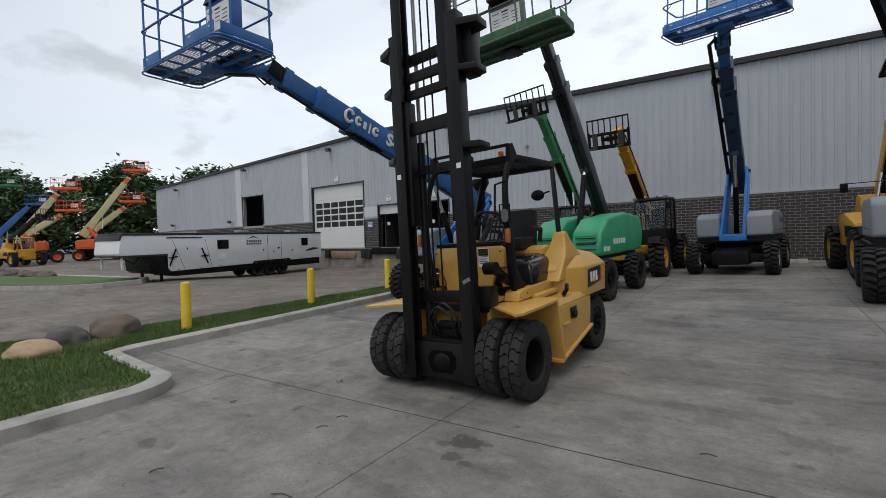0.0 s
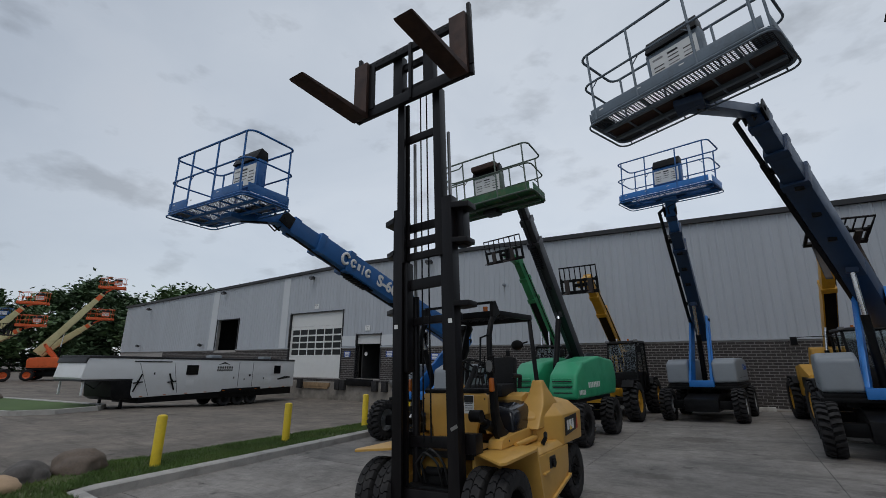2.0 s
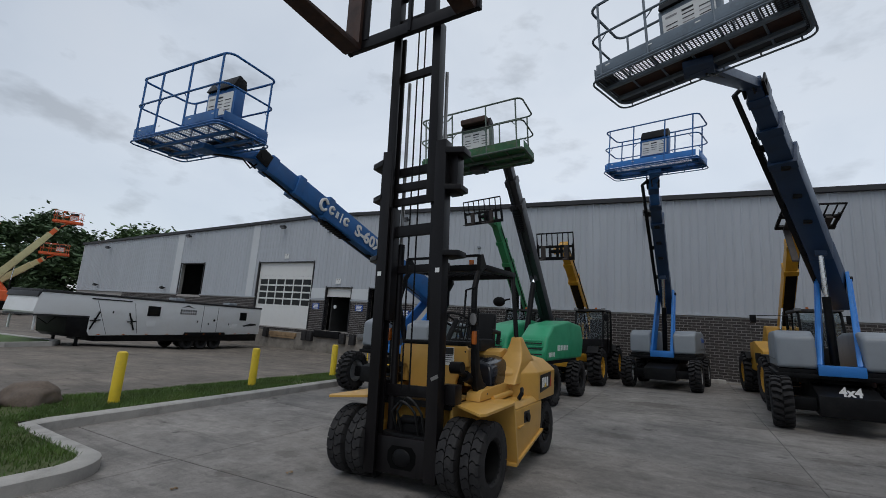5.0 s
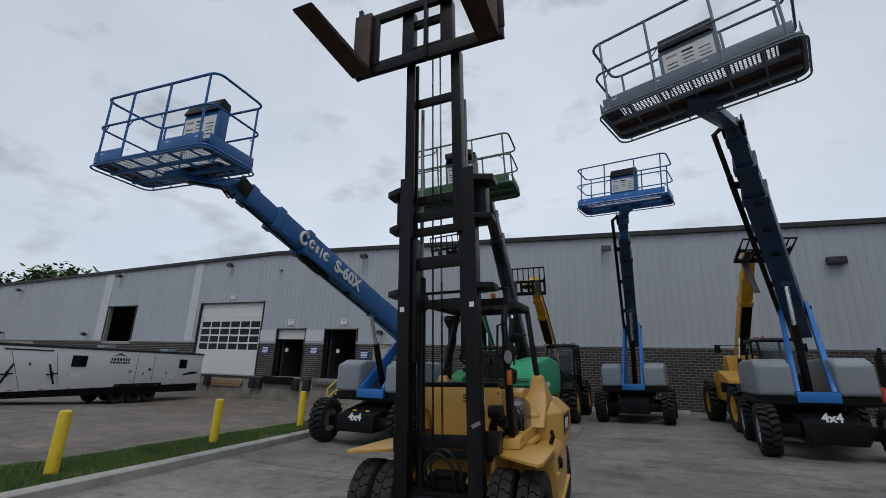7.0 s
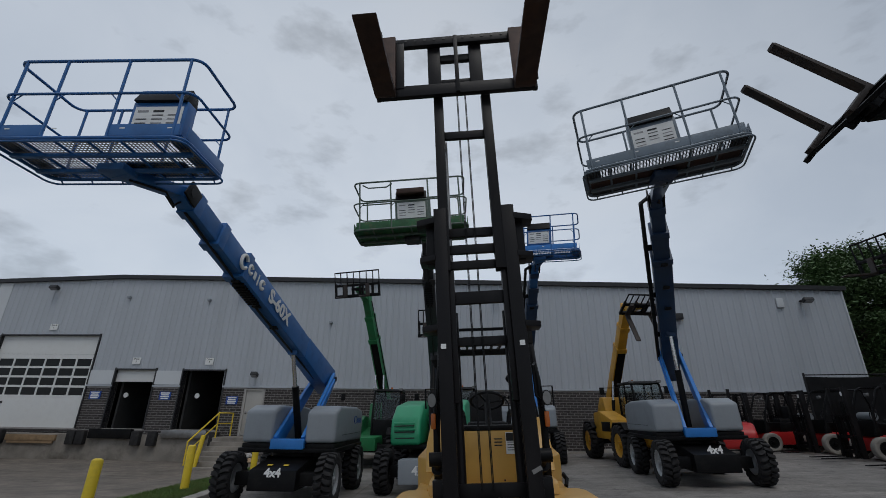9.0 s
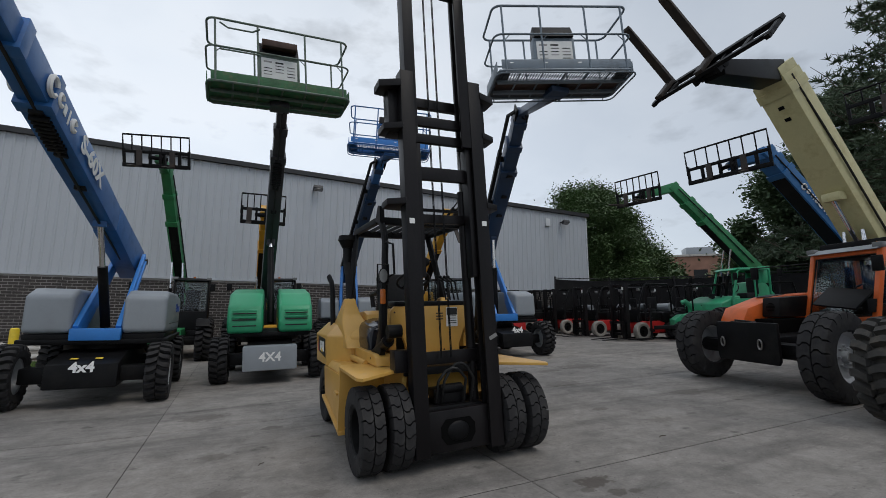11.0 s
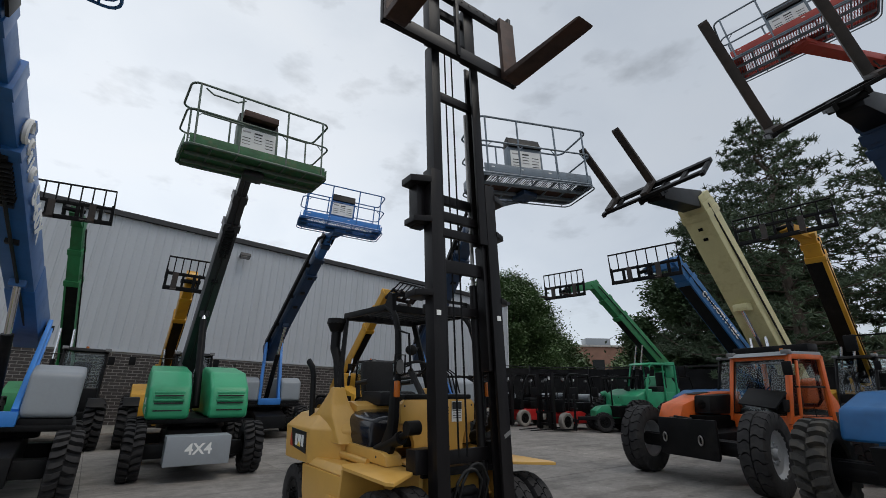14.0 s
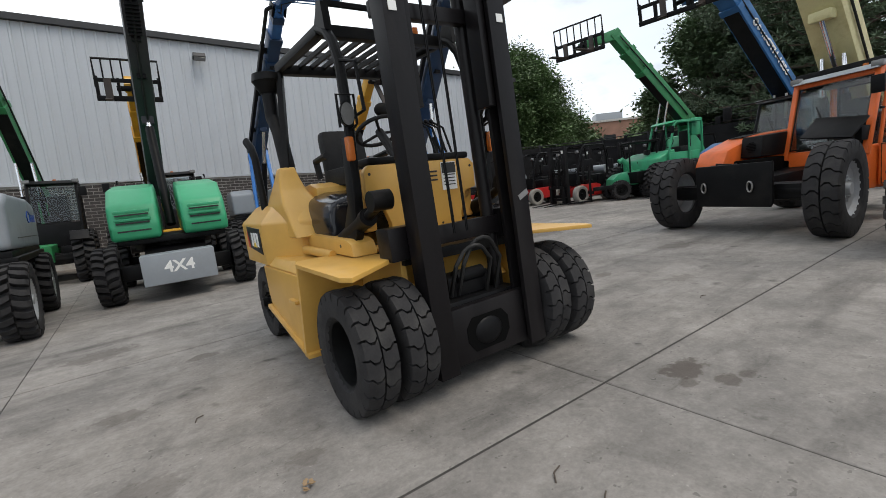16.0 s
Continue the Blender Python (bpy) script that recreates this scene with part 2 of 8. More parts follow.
def concrete(name, col, dark, crack=True):
    """Weathered slab concrete: mottling, oil, tyre sweeps and fine relief, laid out over the whole yard."""
    m = bpy.data.materials.new(name)
    m.use_nodes = True
    n, l = m.node_tree.nodes, m.node_tree.links
    p = n["Principled BSDF"]
    p.inputs["Roughness"].default_value = 0.82
    p.inputs["Specular IOR Level"].default_value = 0.35
    g = n.new("ShaderNodeNewGeometry")

    def noise_node(scale, detail, rough=0.6, stretch=None, dist=0.0):
        t = n.new("ShaderNodeTexNoise")
        t.inputs["Scale"].default_value, t.inputs["Detail"].default_value, t.inputs["Roughness"].default_value, t.inputs["Distortion"].default_value = scale, detail, rough, dist
        s = g.outputs["Position"]
        if stretch:
            mp = n.new("ShaderNodeMapping")
            mp.inputs["Scale"].default_value, mp.inputs["Rotation"].default_value = stretch[0], (0, 0, stretch[1])
            l.new(s, mp.inputs["Vector"])
            s = mp.outputs["Vector"]
        l.new(s, t.inputs["Vector"])
        return t.outputs["Fac"]

    def ranged(v, a, b, lo, hi):
        r = n.new("ShaderNodeMapRange")
        for k, x in (("From Min", a), ("From Max", b), ("To Min", lo), ("To Max", hi)):
            r.inputs[k].default_value = x
        l.new(v, r.inputs["Value"])
        return r.outputs[0]

    def times(a, b):
        t = n.new("ShaderNodeMath")
        t.operation = "MULTIPLY"
        l.new(a, t.inputs[0]), l.new(b, t.inputs[1])
        return t.outputs[0]

    broad = ranged(noise_node(0.35, 4, 0.55), 0.3, 0.7, 0.84, 1.12)
    mid = ranged(noise_node(2.6, 7, 0.68, None, 0.5), 0.33, 0.7, 0.74, 1.18)
    fine = ranged(noise_node(45, 4, 0.7), 0.3, 0.7, 0.88, 1.11)
    sweep1 = ranged(noise_node(1.1, 5, 0.6, ((0.35, 2.6, 1), 0.5)), 0.54, 0.72, 1.0, 0.64)
    sweep2 = ranged(noise_node(0.9, 5, 0.6, ((0.3, 2.2, 1), -0.35)), 0.58, 0.75, 1.0, 0.76)
    grit = ranged(noise_node(13, 6, 0.75), 0.32, 0.68, 0.86, 1.12)
    chips = ranged(noise_node(31, 3, 0.6), 0.69, 0.74, 1.0, 1.45)
    rub = ranged(noise_node(5.5, 7, 0.72, ((0.5, 1.6, 1), 0.2), 1.2), 0.58, 0.7, 1.0, 0.72)
    specks = ranged(noise_node(26, 2, 0.5), 0.68, 0.73, 1.0, 0.6)
    spots = ranged(noise_node(3.4, 3, 0.5), 0.66, 0.74, 1.0, 0.55)
    oi = n.new("ShaderNodeObjectInfo")
    slab = ranged(oi.outputs["Random"], 0, 1, 0.94, 1.05)
    v = times(times(chips, rub), times(times(times(times(broad, grit), times(mid, specks)), times(fine, sweep1)), times(times(sweep2, spots), slab)))
    mix = n.new("ShaderNodeMix")
    mix.data_type = "RGBA"
    l.new(ranged(noise_node(0.8, 5, 0.6), 0.4, 0.66, 0, 1), mix.inputs["Factor"])
    mix.inputs["A"].default_value, mix.inputs["B"].default_value = (*col, 1), (*dark, 1)
    hsv = n.new("ShaderNodeHueSaturation")
    l.new(mix.outputs["Result"], hsv.inputs["Color"]), l.new(v, hsv.inputs["Value"])
    colour = hsv.outputs["Color"]
    if crack:
        # oil drips on the slabs: ragged dark patches
        edge = noise_node(9, 5, 0.65)
        for (sx, sy, rad, amt) in ((-1.24, 3.50, .155, .75), (-1.22, 3.26, .085, .6), (-1.12, 3.22, .07, .5), (-1.4, 3.4, .06, .5), (-4.1, 5.7, .14, .4), (-3.5, 6.6, .12, .45), (-4.0, 4.6, .2, .3), (-3.3, 4.3, .12, .35), (2.6, 5.6, .3, .35), (.8, 4.6, .16, .35), (3.2, 8.8, .5, .45), (-.3, 12.6, .6, .4), (-3.6, 2.2, .12, .5), (-3.9, 3.7, .16, .4), (-2.6, 1.2, .1, .45), (1.4, 7.2, .35, .35), (-4.3, 7.6, .3, .4), (2.2, 8.6, .25, .4), (-.6, 8.4, .3, .35), (.6, 5.4, .12, .5)):
            dn = n.new("ShaderNodeVectorMath")
            dn.operation = "DISTANCE"
            flat = n.new("ShaderNodeVectorMath")
            flat.operation = "MULTIPLY"
            flat.inputs[1].default_value = (1, 1.5, 0)
            l.new(g.outputs["Position"], flat.inputs[0])
            l.new(flat.outputs["Vector"], dn.inputs[0])
            dn.inputs[1].default_value = (sx, sy * 1.5, 0)
            ad = n.new("ShaderNodeMath")
            ad.operation = "MULTIPLY_ADD"
            l.new(edge, ad.inputs[0])
            ad.inputs[1].default_value = rad * 2.6
            l.new(dn.outputs["Value"], ad.inputs[2])
            f = ranged(ad.outputs[0], rad * 2.15, rad * 2.45, amt, 0)
            mx = n.new("ShaderNodeMix")
            mx.data_type = "RGBA"
            l.new(f, mx.inputs["Factor"]), l.new(colour, mx.inputs["A"])
            mx.inputs["B"].default_value = (.075, .06, .05, 1)
            colour = mx.outputs["Result"]
    l.new(colour, p.inputs["Base Color"])
    bp = n.new("ShaderNodeBump")
    bp.inputs["Strength"].default_value, bp.inputs["Distance"].default_value = 0.35, 0.008
    l.new(noise_node(60, 6, 0.75), bp.inputs["Height"]), l.new(bp.outputs["Normal"], p.inputs["Normal"])
    return m


CONC = concrete("yard_concrete", (0.285, 0.263, 0.241), (0.206, 0.192, 0.178), True)
ROADC = concrete("road_concrete", (0.222, 0.19, 0.158), (0.158, 0.137, 0.117), False)
KERB = mat("kerb_concrete", (0.42, 0.4, 0.37), 0.85, 0, 0.15, 3, 0.3, 60, (0.16, 0.15, 0.13), 0.6, 2.5)
DOCK = mat("dock_concrete", (0.25, 0.225, 0.195), 0.9, 0, 0.3, 1.5, 0.4, 40, (0.09, 0.075, 0.06), 0.8, 1.2)
JOINT = mat("joint_dirt", (0.055, 0.05, 0.045), 0.95, 0, 0.2, 10, 0.2)
SOIL = mat("turf_soil", (0.075, 0.095, 0.03), 0.95, 0, 0.3, 3, 0.5, 30, (0.12, 0.09, 0.05), 0.6, 1.3)
GRASS = mat("grass_blades", (0.085, 0.15, 0.03), 0.6, 0, 0.3, 1.5, 0, 20, (0.2, 0.17, 0.06), 0.45, 1.2)
FARGRASS = mat("far_grass", (0.08, 0.13, 0.04), 0.95, 0, 0.25, 0.2, 0.2, 8)
STONE = mat("boulder_brown", (0.15, 0.115, 0.09), 0.85, 0, 0.3, 3, 0.6, 30, (0.08, 0.07, 0.065), 0.6, 3)
STONE_T = mat("boulder_tan", (0.46, 0.32, 0.20), 0.85, 0, 0.2, 3, 0.6, 30, (0.25, 0.17, 0.11), 0.5, 3)
STONE_G = mat("boulder_grey", (0.11, 0.098, 0.09), 0.85, 0, 0.3, 3, 0.6, 30, (0.2, 0.17, 0.145), 0.3, 3)
BOLLARD = mat("bollard_yellow", (0.78, 0.56, 0.03), 0.5, 0, 0.08, 6, 0.05, 40, (0.4, 0.3, 0.08), 0.4, 4)
CLAD = mat("cladding_grey_steel", (0.44, 0.465, 0.50), 0.5, 0.0, 0.04, 0.6, 0.05, 20, (0.39, 0.41, 0.435), 0.6, 0.5, rnd=0.015, stretch=(3, 3, .2))
CLAD_L = mat("cladding_light_steel", (0.6, 0.62, 0.635), 0.5, 0.0, 0.04, 0.8, 0.05, 20)
EAVE = mat("eave_trim_black", (0.022, 0.022, 0.024), 0.5, 0, 0.2, 3, 0.05)
BRICK = mat("dark_brick", (0.05, 0.043, 0.041), 0.85, 0, 0.2, 8, 0.3, 60, (0.085, 0.075, 0.07), 0.4, 6, rnd=0.22)
MORTAR = mat("mortar", (0.36, 0.34, 0.32), 0.95, 0, 0.12, 8, 0.3)
DOORW = mat("dock_door_white", (0.72, 0.72, 0.7), 0.5, 0, 0.04, 2, 0.03, 30, (0.5, 0.48, 0.44), 0.3, 2)
DOORB = mat("man_door_beige", (0.42, 0.4, 0.37), 0.5, 0, 0.05, 2, 0.03)
# bay rooms: indoor shade put into the wall colour
INSIDE = mat("interior_shade_black", (0.03, 0.03, 0.03), 0.9, 0, 0.2, 2, 0)
TRAILERW = mat("trailer_white", (0.75, 0.76, 0.76), 0.35, 0, 0.04, 1.5, 0.03, 30, (0.5, 0.48, 0.43), 0.3, 1.5)
FENCEK = mat("fence_screen_black", (0.02, 0.02, 0.022), 0.9, 0, 0.2, 4, 0.2)
BARK = mat("pine_bark", (0.09, 0.07, 0.055), 0.95, 0, 0.3, 4, 0.8, 25, (0.16, 0.14, 0.12), 0.5, 5)
PINE = mat("pine_needles", (0.07, 0.105, 0.058), 0.7, 0, 0.35, 0.5, 0, 5)
LEAF = mat("broad_leaves", (0.078, 0.134, 0.047), 0.6, 0, 0.4, 0.35, 0, 3)
LEAF_D = mat("dark_leaves", (0.076, 0.125, 0.056), 0.65, 0, 0.4, 0.35, 0, 3)
ROOFBR = mat("far_brick", (0.22, 0.12, 0.085), 0.9, 0, 0.15, 1, 0.1)
WOOD = mat("weathered_wood", (0.3, 0.2, 0.11), 0.8, 0, 0.25, 4, 0.3)

# ---------- building helpers ----------


def gz(x, y):
    """Height of the graded yard, which falls gently to the west and dips before the loading bays."""
    def ease(v):
        v = max(0.0, min(1.0, v))
        return v * v * (3 - 2 * v)
    dip = 0.38 * ease((-9.6 - x) / 3) * ease((y - 8) / 8) * ease((x + 46) / 8) if x < -9.6 and y > 8 else 0.0
    return -dip + 0.034 * (max(min(x, 16), -5.5) + 2) + 0.012 * (max(-12, min(y, 21)) - 4.5)


def spot(x, y, rz=0.0, up=0.0):
    """A pose on the yard, standing square to its fall."""
    e = 0.05
    nx = -(gz(x + e, y) - gz(x - e, y)) / (2 * e)
    ny = -(gz(x, y + e) - gz(x, y - e)) / (2 * e)
    tilt = Vector((0, 0, 1)).rotation_difference(Vector((nx, ny, 1)).normalized()).to_matrix().to_4x4()
    return Matrix.Translation((x, y, gz(x, y) + up)) @ tilt @ Matrix.Rotation(radians(rz), 4, "Z")


def bmn():
    return bmesh.new()


def box(bm, c, s, rot=None, bev=0.0):
    """A box of centre c and size s, turned by rot, with bevelled edges."""
    m = Matrix.Translation(c) @ (rot.to_4x4() if rot else Matrix()) @ Matrix.Diagonal((*s, 1))
    g = bmesh.ops.create_cube(bm, size=1, matrix=m)
    if bev:
        es = list({e for v in g["verts"] for e in v.link_edges})
        bmesh.ops.bevel(bm, geom=es, offset=min(bev, min(s) * 0.45), segments=2, affect="EDGES", profile=0.6)
    return bm


def span(bm, a, b, bev=0.0):
    """A box between two corners."""
    return box(bm, [(p + q) / 2 for p, q in zip(a, b)], [abs(q - p) for p, q in zip(a, b)], None, bev)


def cyl(bm, a, b, r, r2=None, n=14):
    """A round bar from a to b."""
    a, b = Vector(a), Vector(b)
    d = b - a
    m = Matrix.Translation((a + b) / 2) @ d.to_track_quat("Z", "Y").to_matrix().to_4x4()
    bmesh.ops.create_cone(bm, cap_ends=True, segments=n, radius1=r, radius2=r if r2 is None else r2, depth=d.length, matrix=m)
    return bm


def tube(bm, pts, r, n=8, closed=False):
    """A bent tube through points."""
    P = [Vector(p) for p in pts]
    rings = []
    k = len(P)
    up = None
    for i, p in enumerate(P):
        a = P[(i - 1) % k] if (i or closed) else p
        b = P[(i + 1) % k] if (i < k - 1 or closed) else p
        t = (b - a).normalized()
        if up is None:
            up = Vector((0, 0, 1)) if abs(t.z) < 0.9 else Vector((1, 0, 0))
        s = t.cross(up)
        if s.length < 1e-4:
            s = t.cross(Vector((1, 0.3, 0)))
        s.normalize()
        up = s.cross(t)
        rings.append([bm.verts.new(p + r * (math.cos(j * math.tau / n) * s + math.sin(j * math.tau / n) * up)) for j in range(n)])
    for i in range(k if closed else k - 1):
        A, C = rings[i], rings[(i + 1) % k]
        for j in range(n):
            bm.faces.new((A[j], A[(j + 1) % n], C[(j + 1) % n], C[j]))
    if not closed:
        bm.faces.new(rings[0][::-1]), bm.faces.new(rings[-1])
    return bm


def beam(bm, a, b, w, h, w2=None, h2=None, bev=0.0, lift=0.0):
    """A rectangular bar from a to b, w across and h deep in the upright plane, with an optional taper."""
    a, b = Vector(a), Vector(b)
    y = (b - a).normalized()
    x = y.cross(Vector((0, 0, 1)))
    x = x.normalized() if x.length > 1e-3 else Vector((1, 0, 0))
    z = x.cross(y)
    w2, h2 = w if w2 is None else w2, h if h2 is None else h2
    vs = []
    for p, ww, hh in ((a, w, h), (b, w2, h2)):
        for sx, sz in ((-1, -1), (1, -1), (1, 1), (-1, 1)):
            vs.append(bm.verts.new(p + x * sx * ww / 2 + z * (sz * hh / 2 + lift)))
    fs = [(3, 2, 1, 0), (4, 5, 6, 7), (0, 1, 5, 4), (1, 2, 6, 5), (2, 3, 7, 6), (3, 0, 4, 7)]
    for f in fs:
        bm.faces.new([vs[i] for i in f])
    if bev:
        bmesh.ops.bevel(bm, geom=list({e for v in vs for e in v.link_edges}), offset=bev, segments=2, affect="EDGES", profile=0.6)
    return bm


def prism(bm, pts, x0, x1, axis="x", bev=0.0):
    """A profile, given as (y, z) for axis x, (x, z) for axis y or (x, y) for axis z, drawn out from x0 to x1."""
    def at(p, v):
        return {"x": (v, p[0], p[1]), "y": (p[0], v, p[1]), "z": (p[0], p[1], v)}[axis]
    A = [bm.verts.new(at(p, x0)) for p in pts]
    C = [bm.verts.new(at(p, x1)) for p in pts]
    k = len(pts)
    f = [bm.faces.new(A[::-1]), bm.faces.new(C)]
    for i in range(k):
        f.append(bm.faces.new((A[i], A[(i + 1) % k], C[(i + 1) % k], C[i])))
    bmesh.ops.recalc_face_normals(bm, faces=f)
    if bev:
        bmesh.ops.bevel(bm, geom=list({e for v in A + C for e in v.link_edges}), offset=bev, segments=2, affect="EDGES", profile=0.6)
    return bm


def loft(bm, rings, cap=True):
    """A skin over rings of equal length."""
    R = [[bm.verts.new(p) for p in r] for r in rings]
    k = len(rings[0])
    f = []
    for A, C in zip(R, R[1:]):
        for j in range(k):
            f.append(bm.faces.new((A[j], A[(j + 1) % k], C[(j + 1) % k], C[j])))
    if cap:
        f += [bm.faces.new(R[0][::-1]), bm.faces.new(R[-1])]
    bmesh.ops.recalc_face_normals(bm, faces=f)
    return bm


def lathe(bm, prof, n=32, axis="x"):
    """A ring turned round the x axis from a closed profile of (x, radius)."""
    rings = []
    for i in range(n):
        a = i * math.tau / n
        rings.append([bm.verts.new((x, r * math.sin(a), r * math.cos(a))) for x, r in prof])
    k = len(prof)
    for i in range(n):
        A, C = rings[i], rings[(i + 1) % n]
        for j in range(k):
            bm.faces.new((A[j], A[(j + 1) % k], C[(j + 1) % k], C[j]))
    bmesh.ops.recalc_face_normals(bm, faces=bm.faces)
    return bm


def mesh_of(name, bm, material, smooth=35):
    me = bpy.data.meshes.new(name)
    bm.to_mesh(me)
    bm.free()
    me.materials.append(material)
    if smooth:
        me.shade_smooth()
        me.set_sharp_from_angle(angle=radians(smooth))
    return me


def thing(name, m, label, category, group="", kind=""):
    """An Empty at a thing's base, that holds its parts."""
    ob = new(name)
    ob.empty_display_size = 0.3
    ob.matrix_basis = m
    return tagged(ob, label, category, group, kind)


def part(name, bm, material, parent, label="", smooth=35):
    """Links a bmesh, in its thing's own metres, as one mesh under it."""
    ob = new(name, mesh_of(name, bm, material, smooth))
    ob.parent = parent
    return tagged(ob, label)


def piece(name, me, m, parent):
    """An object on shared mesh data."""
    ob = new(name, me)
    ob.parent = parent
    ob.matrix_basis = m
    return ob


def solid(name, bm, material, label, category, group="", kind="", m=None, smooth=35):
    """A thing of one mesh."""
    ob = new(name, mesh_of(name, bm, material, smooth))
    if m is not None:
        ob.matrix_basis = m
    return tagged(ob, label, category, group, kind)


def text_part(name, words, size, material, parent, m, label="", depth=0.002, bold=0.0, shear=0.0):
    """Raised lettering in the built-in font, turned into a mesh."""
    cu = bpy.data.curves.new(name, "FONT")
    cu.body, cu.size, cu.extrude, cu.align_x, cu.align_y, cu.offset, cu.shear, cu.resolution_u = words, size, depth, "CENTER", "CENTER", bold, shear, 3
    tmp = bpy.data.objects.new(name, cu)
    me = bpy.data.meshes.new_from_object(tmp)
    bpy.data.objects.remove(tmp)
    me.materials.clear()
    me.materials.append(material)
    ob = new(name, me)
    ob.parent, ob.matrix_basis = parent, m
    return tagged(ob, label)


WHEELS = {}


def tyre_mesh(kind, r, w, rubber):
    """Tyres, each one moulded skin: block (forklift), lug (rough ground), smooth (cushion)."""
    key = (kind, r, w, rubber.name)
    if key in WHEELS:
        return WHEELS[key]
    bm = bmn()
    ri = r * (0.55 if kind != "smooth" else 0.6)
    h = w / 2
    if kind == "smooth":
        lathe(bm, [(-h * .8, ri), (-h, ri + .12 * r), (-h, r * .9), (-h * .86, r * .975), (-h * .4, r), (h * .4, r), (h * .86, r * .975), (h, r * .9), (h, ri + .12 * r), (h * .8, ri)], 40)
    else:
        n = 22
        deep = (.042 if kind == "block" else .062) * r / .4
        # columns from the shoulder to the middle: width share, start and end of a tread bar in pitches, share of the radius
        if kind == "block":
            cols = [(1.0, -.43, .43, .945), (.93, -.43, .43, .985), (.70, -.43, .43, 1), (.50, -.20, .66, 1), (.24, -.20, .66, 1), (.05, -.43, .43, 1)]
        else:
            cols = [(1.0, -.20, .30, .94), (.86, -.20, .31, .985), (.55, -.17, .34, 1), (.28, -.02, .46, 1), (.04, .14, .58, 1)]
        rings = []
        for sgn in (-1, 1):
            side = []
            for x, lo, hi, e in cols:
                row = []
                for i in range(n):
                    c = i + (.5 if sgn > 0 else 0)
                    for at, up in ((lo - .035, 0), (lo, 1), (hi, 1), (hi + .035, 0)):
                        q, rad = (c + at) * math.tau / n, (r if up else r - deep) * e
                        row.append((sgn * h * x, rad * math.sin(q), rad * math.cos(q)))
                side.append(row)

            def flat(x, rad, col):
                return [(sgn * h * x, rad * math.sin((i // 4 + (.5 if sgn > 0 else 0) + (col[1], col[1], col[2], col[2])[i % 4]) * math.tau / n), rad * math.cos((i // 4 + (.5 if sgn > 0 else 0) + (col[1], col[1], col[2], col[2])[i % 4]) * math.tau / n)) for i in range(4 * n)]
            out = [flat(.8, ri, cols[0]), flat(.97, ri + .05 * r, cols[0]), flat(1.0, ri + .14 * r, cols[0]), flat(1.03, r * .8, cols[0]), flat(1.0, (r - deep) * .93, cols[0])]
            mid = [flat(.03, r - deep, cols[-1])]
            rings.append(out + side + mid)
        allr = rings[0] + [row[-2:] + row[:-2] for row in rings[1][::-1]]
        V = [[bm.verts.new(p) for p in row] for row in allr]
        for A, C in zip(V, V[1:]):
            for k in range(4 * n):
                bm.faces.new((A[k], A[(k + 1) % (4 * n)], C[(k + 1) % (4 * n)], C[k]))
    bmesh.ops.recalc_face_normals(bm, faces=bm.faces)
    WHEELS[key] = mesh_of("tyre", bm, rubber, 30)
    return WHEELS[key]


def rim_mesh(r, w, material, deep, nuts=8):
    """A dished rim with a hub and nuts, its outer face to +x."""
    key = ("rim", r, w, material.name, deep)
    if key in WHEELS:
        return WHEELS[key]
    bm = bmn()
    ri, h = r * .57, w / 2
    d = h - deep
    prof = [(-h * .7, ri * .9), (-h * .75, ri * 1.02), (h * .75, ri * 1.02), (h * .84, ri * 1.06), (h * .86, ri * 1.0), (h * .7, ri * .9), (d + .02, ri * .82), (d, ri * .5), (d + .012, ri * .3), (d - .03, ri * .1), (d - .05, ri * .1), (d - .05, ri * .8)]
    lathe(bm, prof, 32)
    cyl(bm, (d - .03, 0, 0), (d + .07, 0, 0), ri * .26, ri * .22, 16)
    for i in range(nuts):
        a = i * math.tau / nuts
        p = Vector((d, ri * .42 * math.sin(a), ri * .42 * math.cos(a)))
        cyl(bm, p, p + Vector((.035, 0, 0)), ri * .055, None, 6)
    WHEELS[key] = mesh_of("rim", bm, material, 30)
    return WHEELS[key]


def wheel(parent, pos, r, w, kind="lug", side=1, rubber=None, rim=None, deep=0.06, steer=0.0, label=""):
    """A tyre with its rim as a piece of it; side +1 looks to +x."""
    rubber, rim = rubber or RUBBER, rim or RIM_K
    m = Matrix.Translation(pos) @ Matrix.Rotation(radians(steer), 4, "Z")
    if side < 0:
        m = m @ Matrix.Rotation(math.pi, 4, "Z")
    t = piece("tyre", tyre_mesh(kind, r, w, rubber), m, parent)
    if label:
        tagged(t, label)
    return piece("rim", rim_mesh(r, w, rim, deep), Matrix(), t)

# ---------- ground ----------
WALL_Y = 21.3


def ground_sheet():
    """One sheet of ground out to the horizon, finer near the yard."""
    xs = [-1500, -400, -150, -80, -50, -46, -42, -38, -30, -20, -14, -12.6, -11.6, -10.6, -9.6, -8.5, -5.5, 0, 5, 10, 16, 22, 40, 80, 200, 600, 1500]
    ys = [-1500, -400, -120, -40, -12, -6, 0, 4.5, 8, 10, 12, 14, 16, 21, 30, 50, 100, 300, 800, 1500]
    bm = bmn()
    g = [[bm.verts.new((x, y, gz(x, y) - 0.035)) for x in xs] for y in ys]
    for j in range(len(ys) - 1):
        for i in range(len(xs) - 1):
            bm.faces.new((g[j][i], g[j][i + 1], g[j + 1][i + 1], g[j + 1][i]))
    return bm


solid("ground", ground_sheet(), ROADC, "grey weathered concrete ground round the yard", "ground", kind="structure", smooth=0)


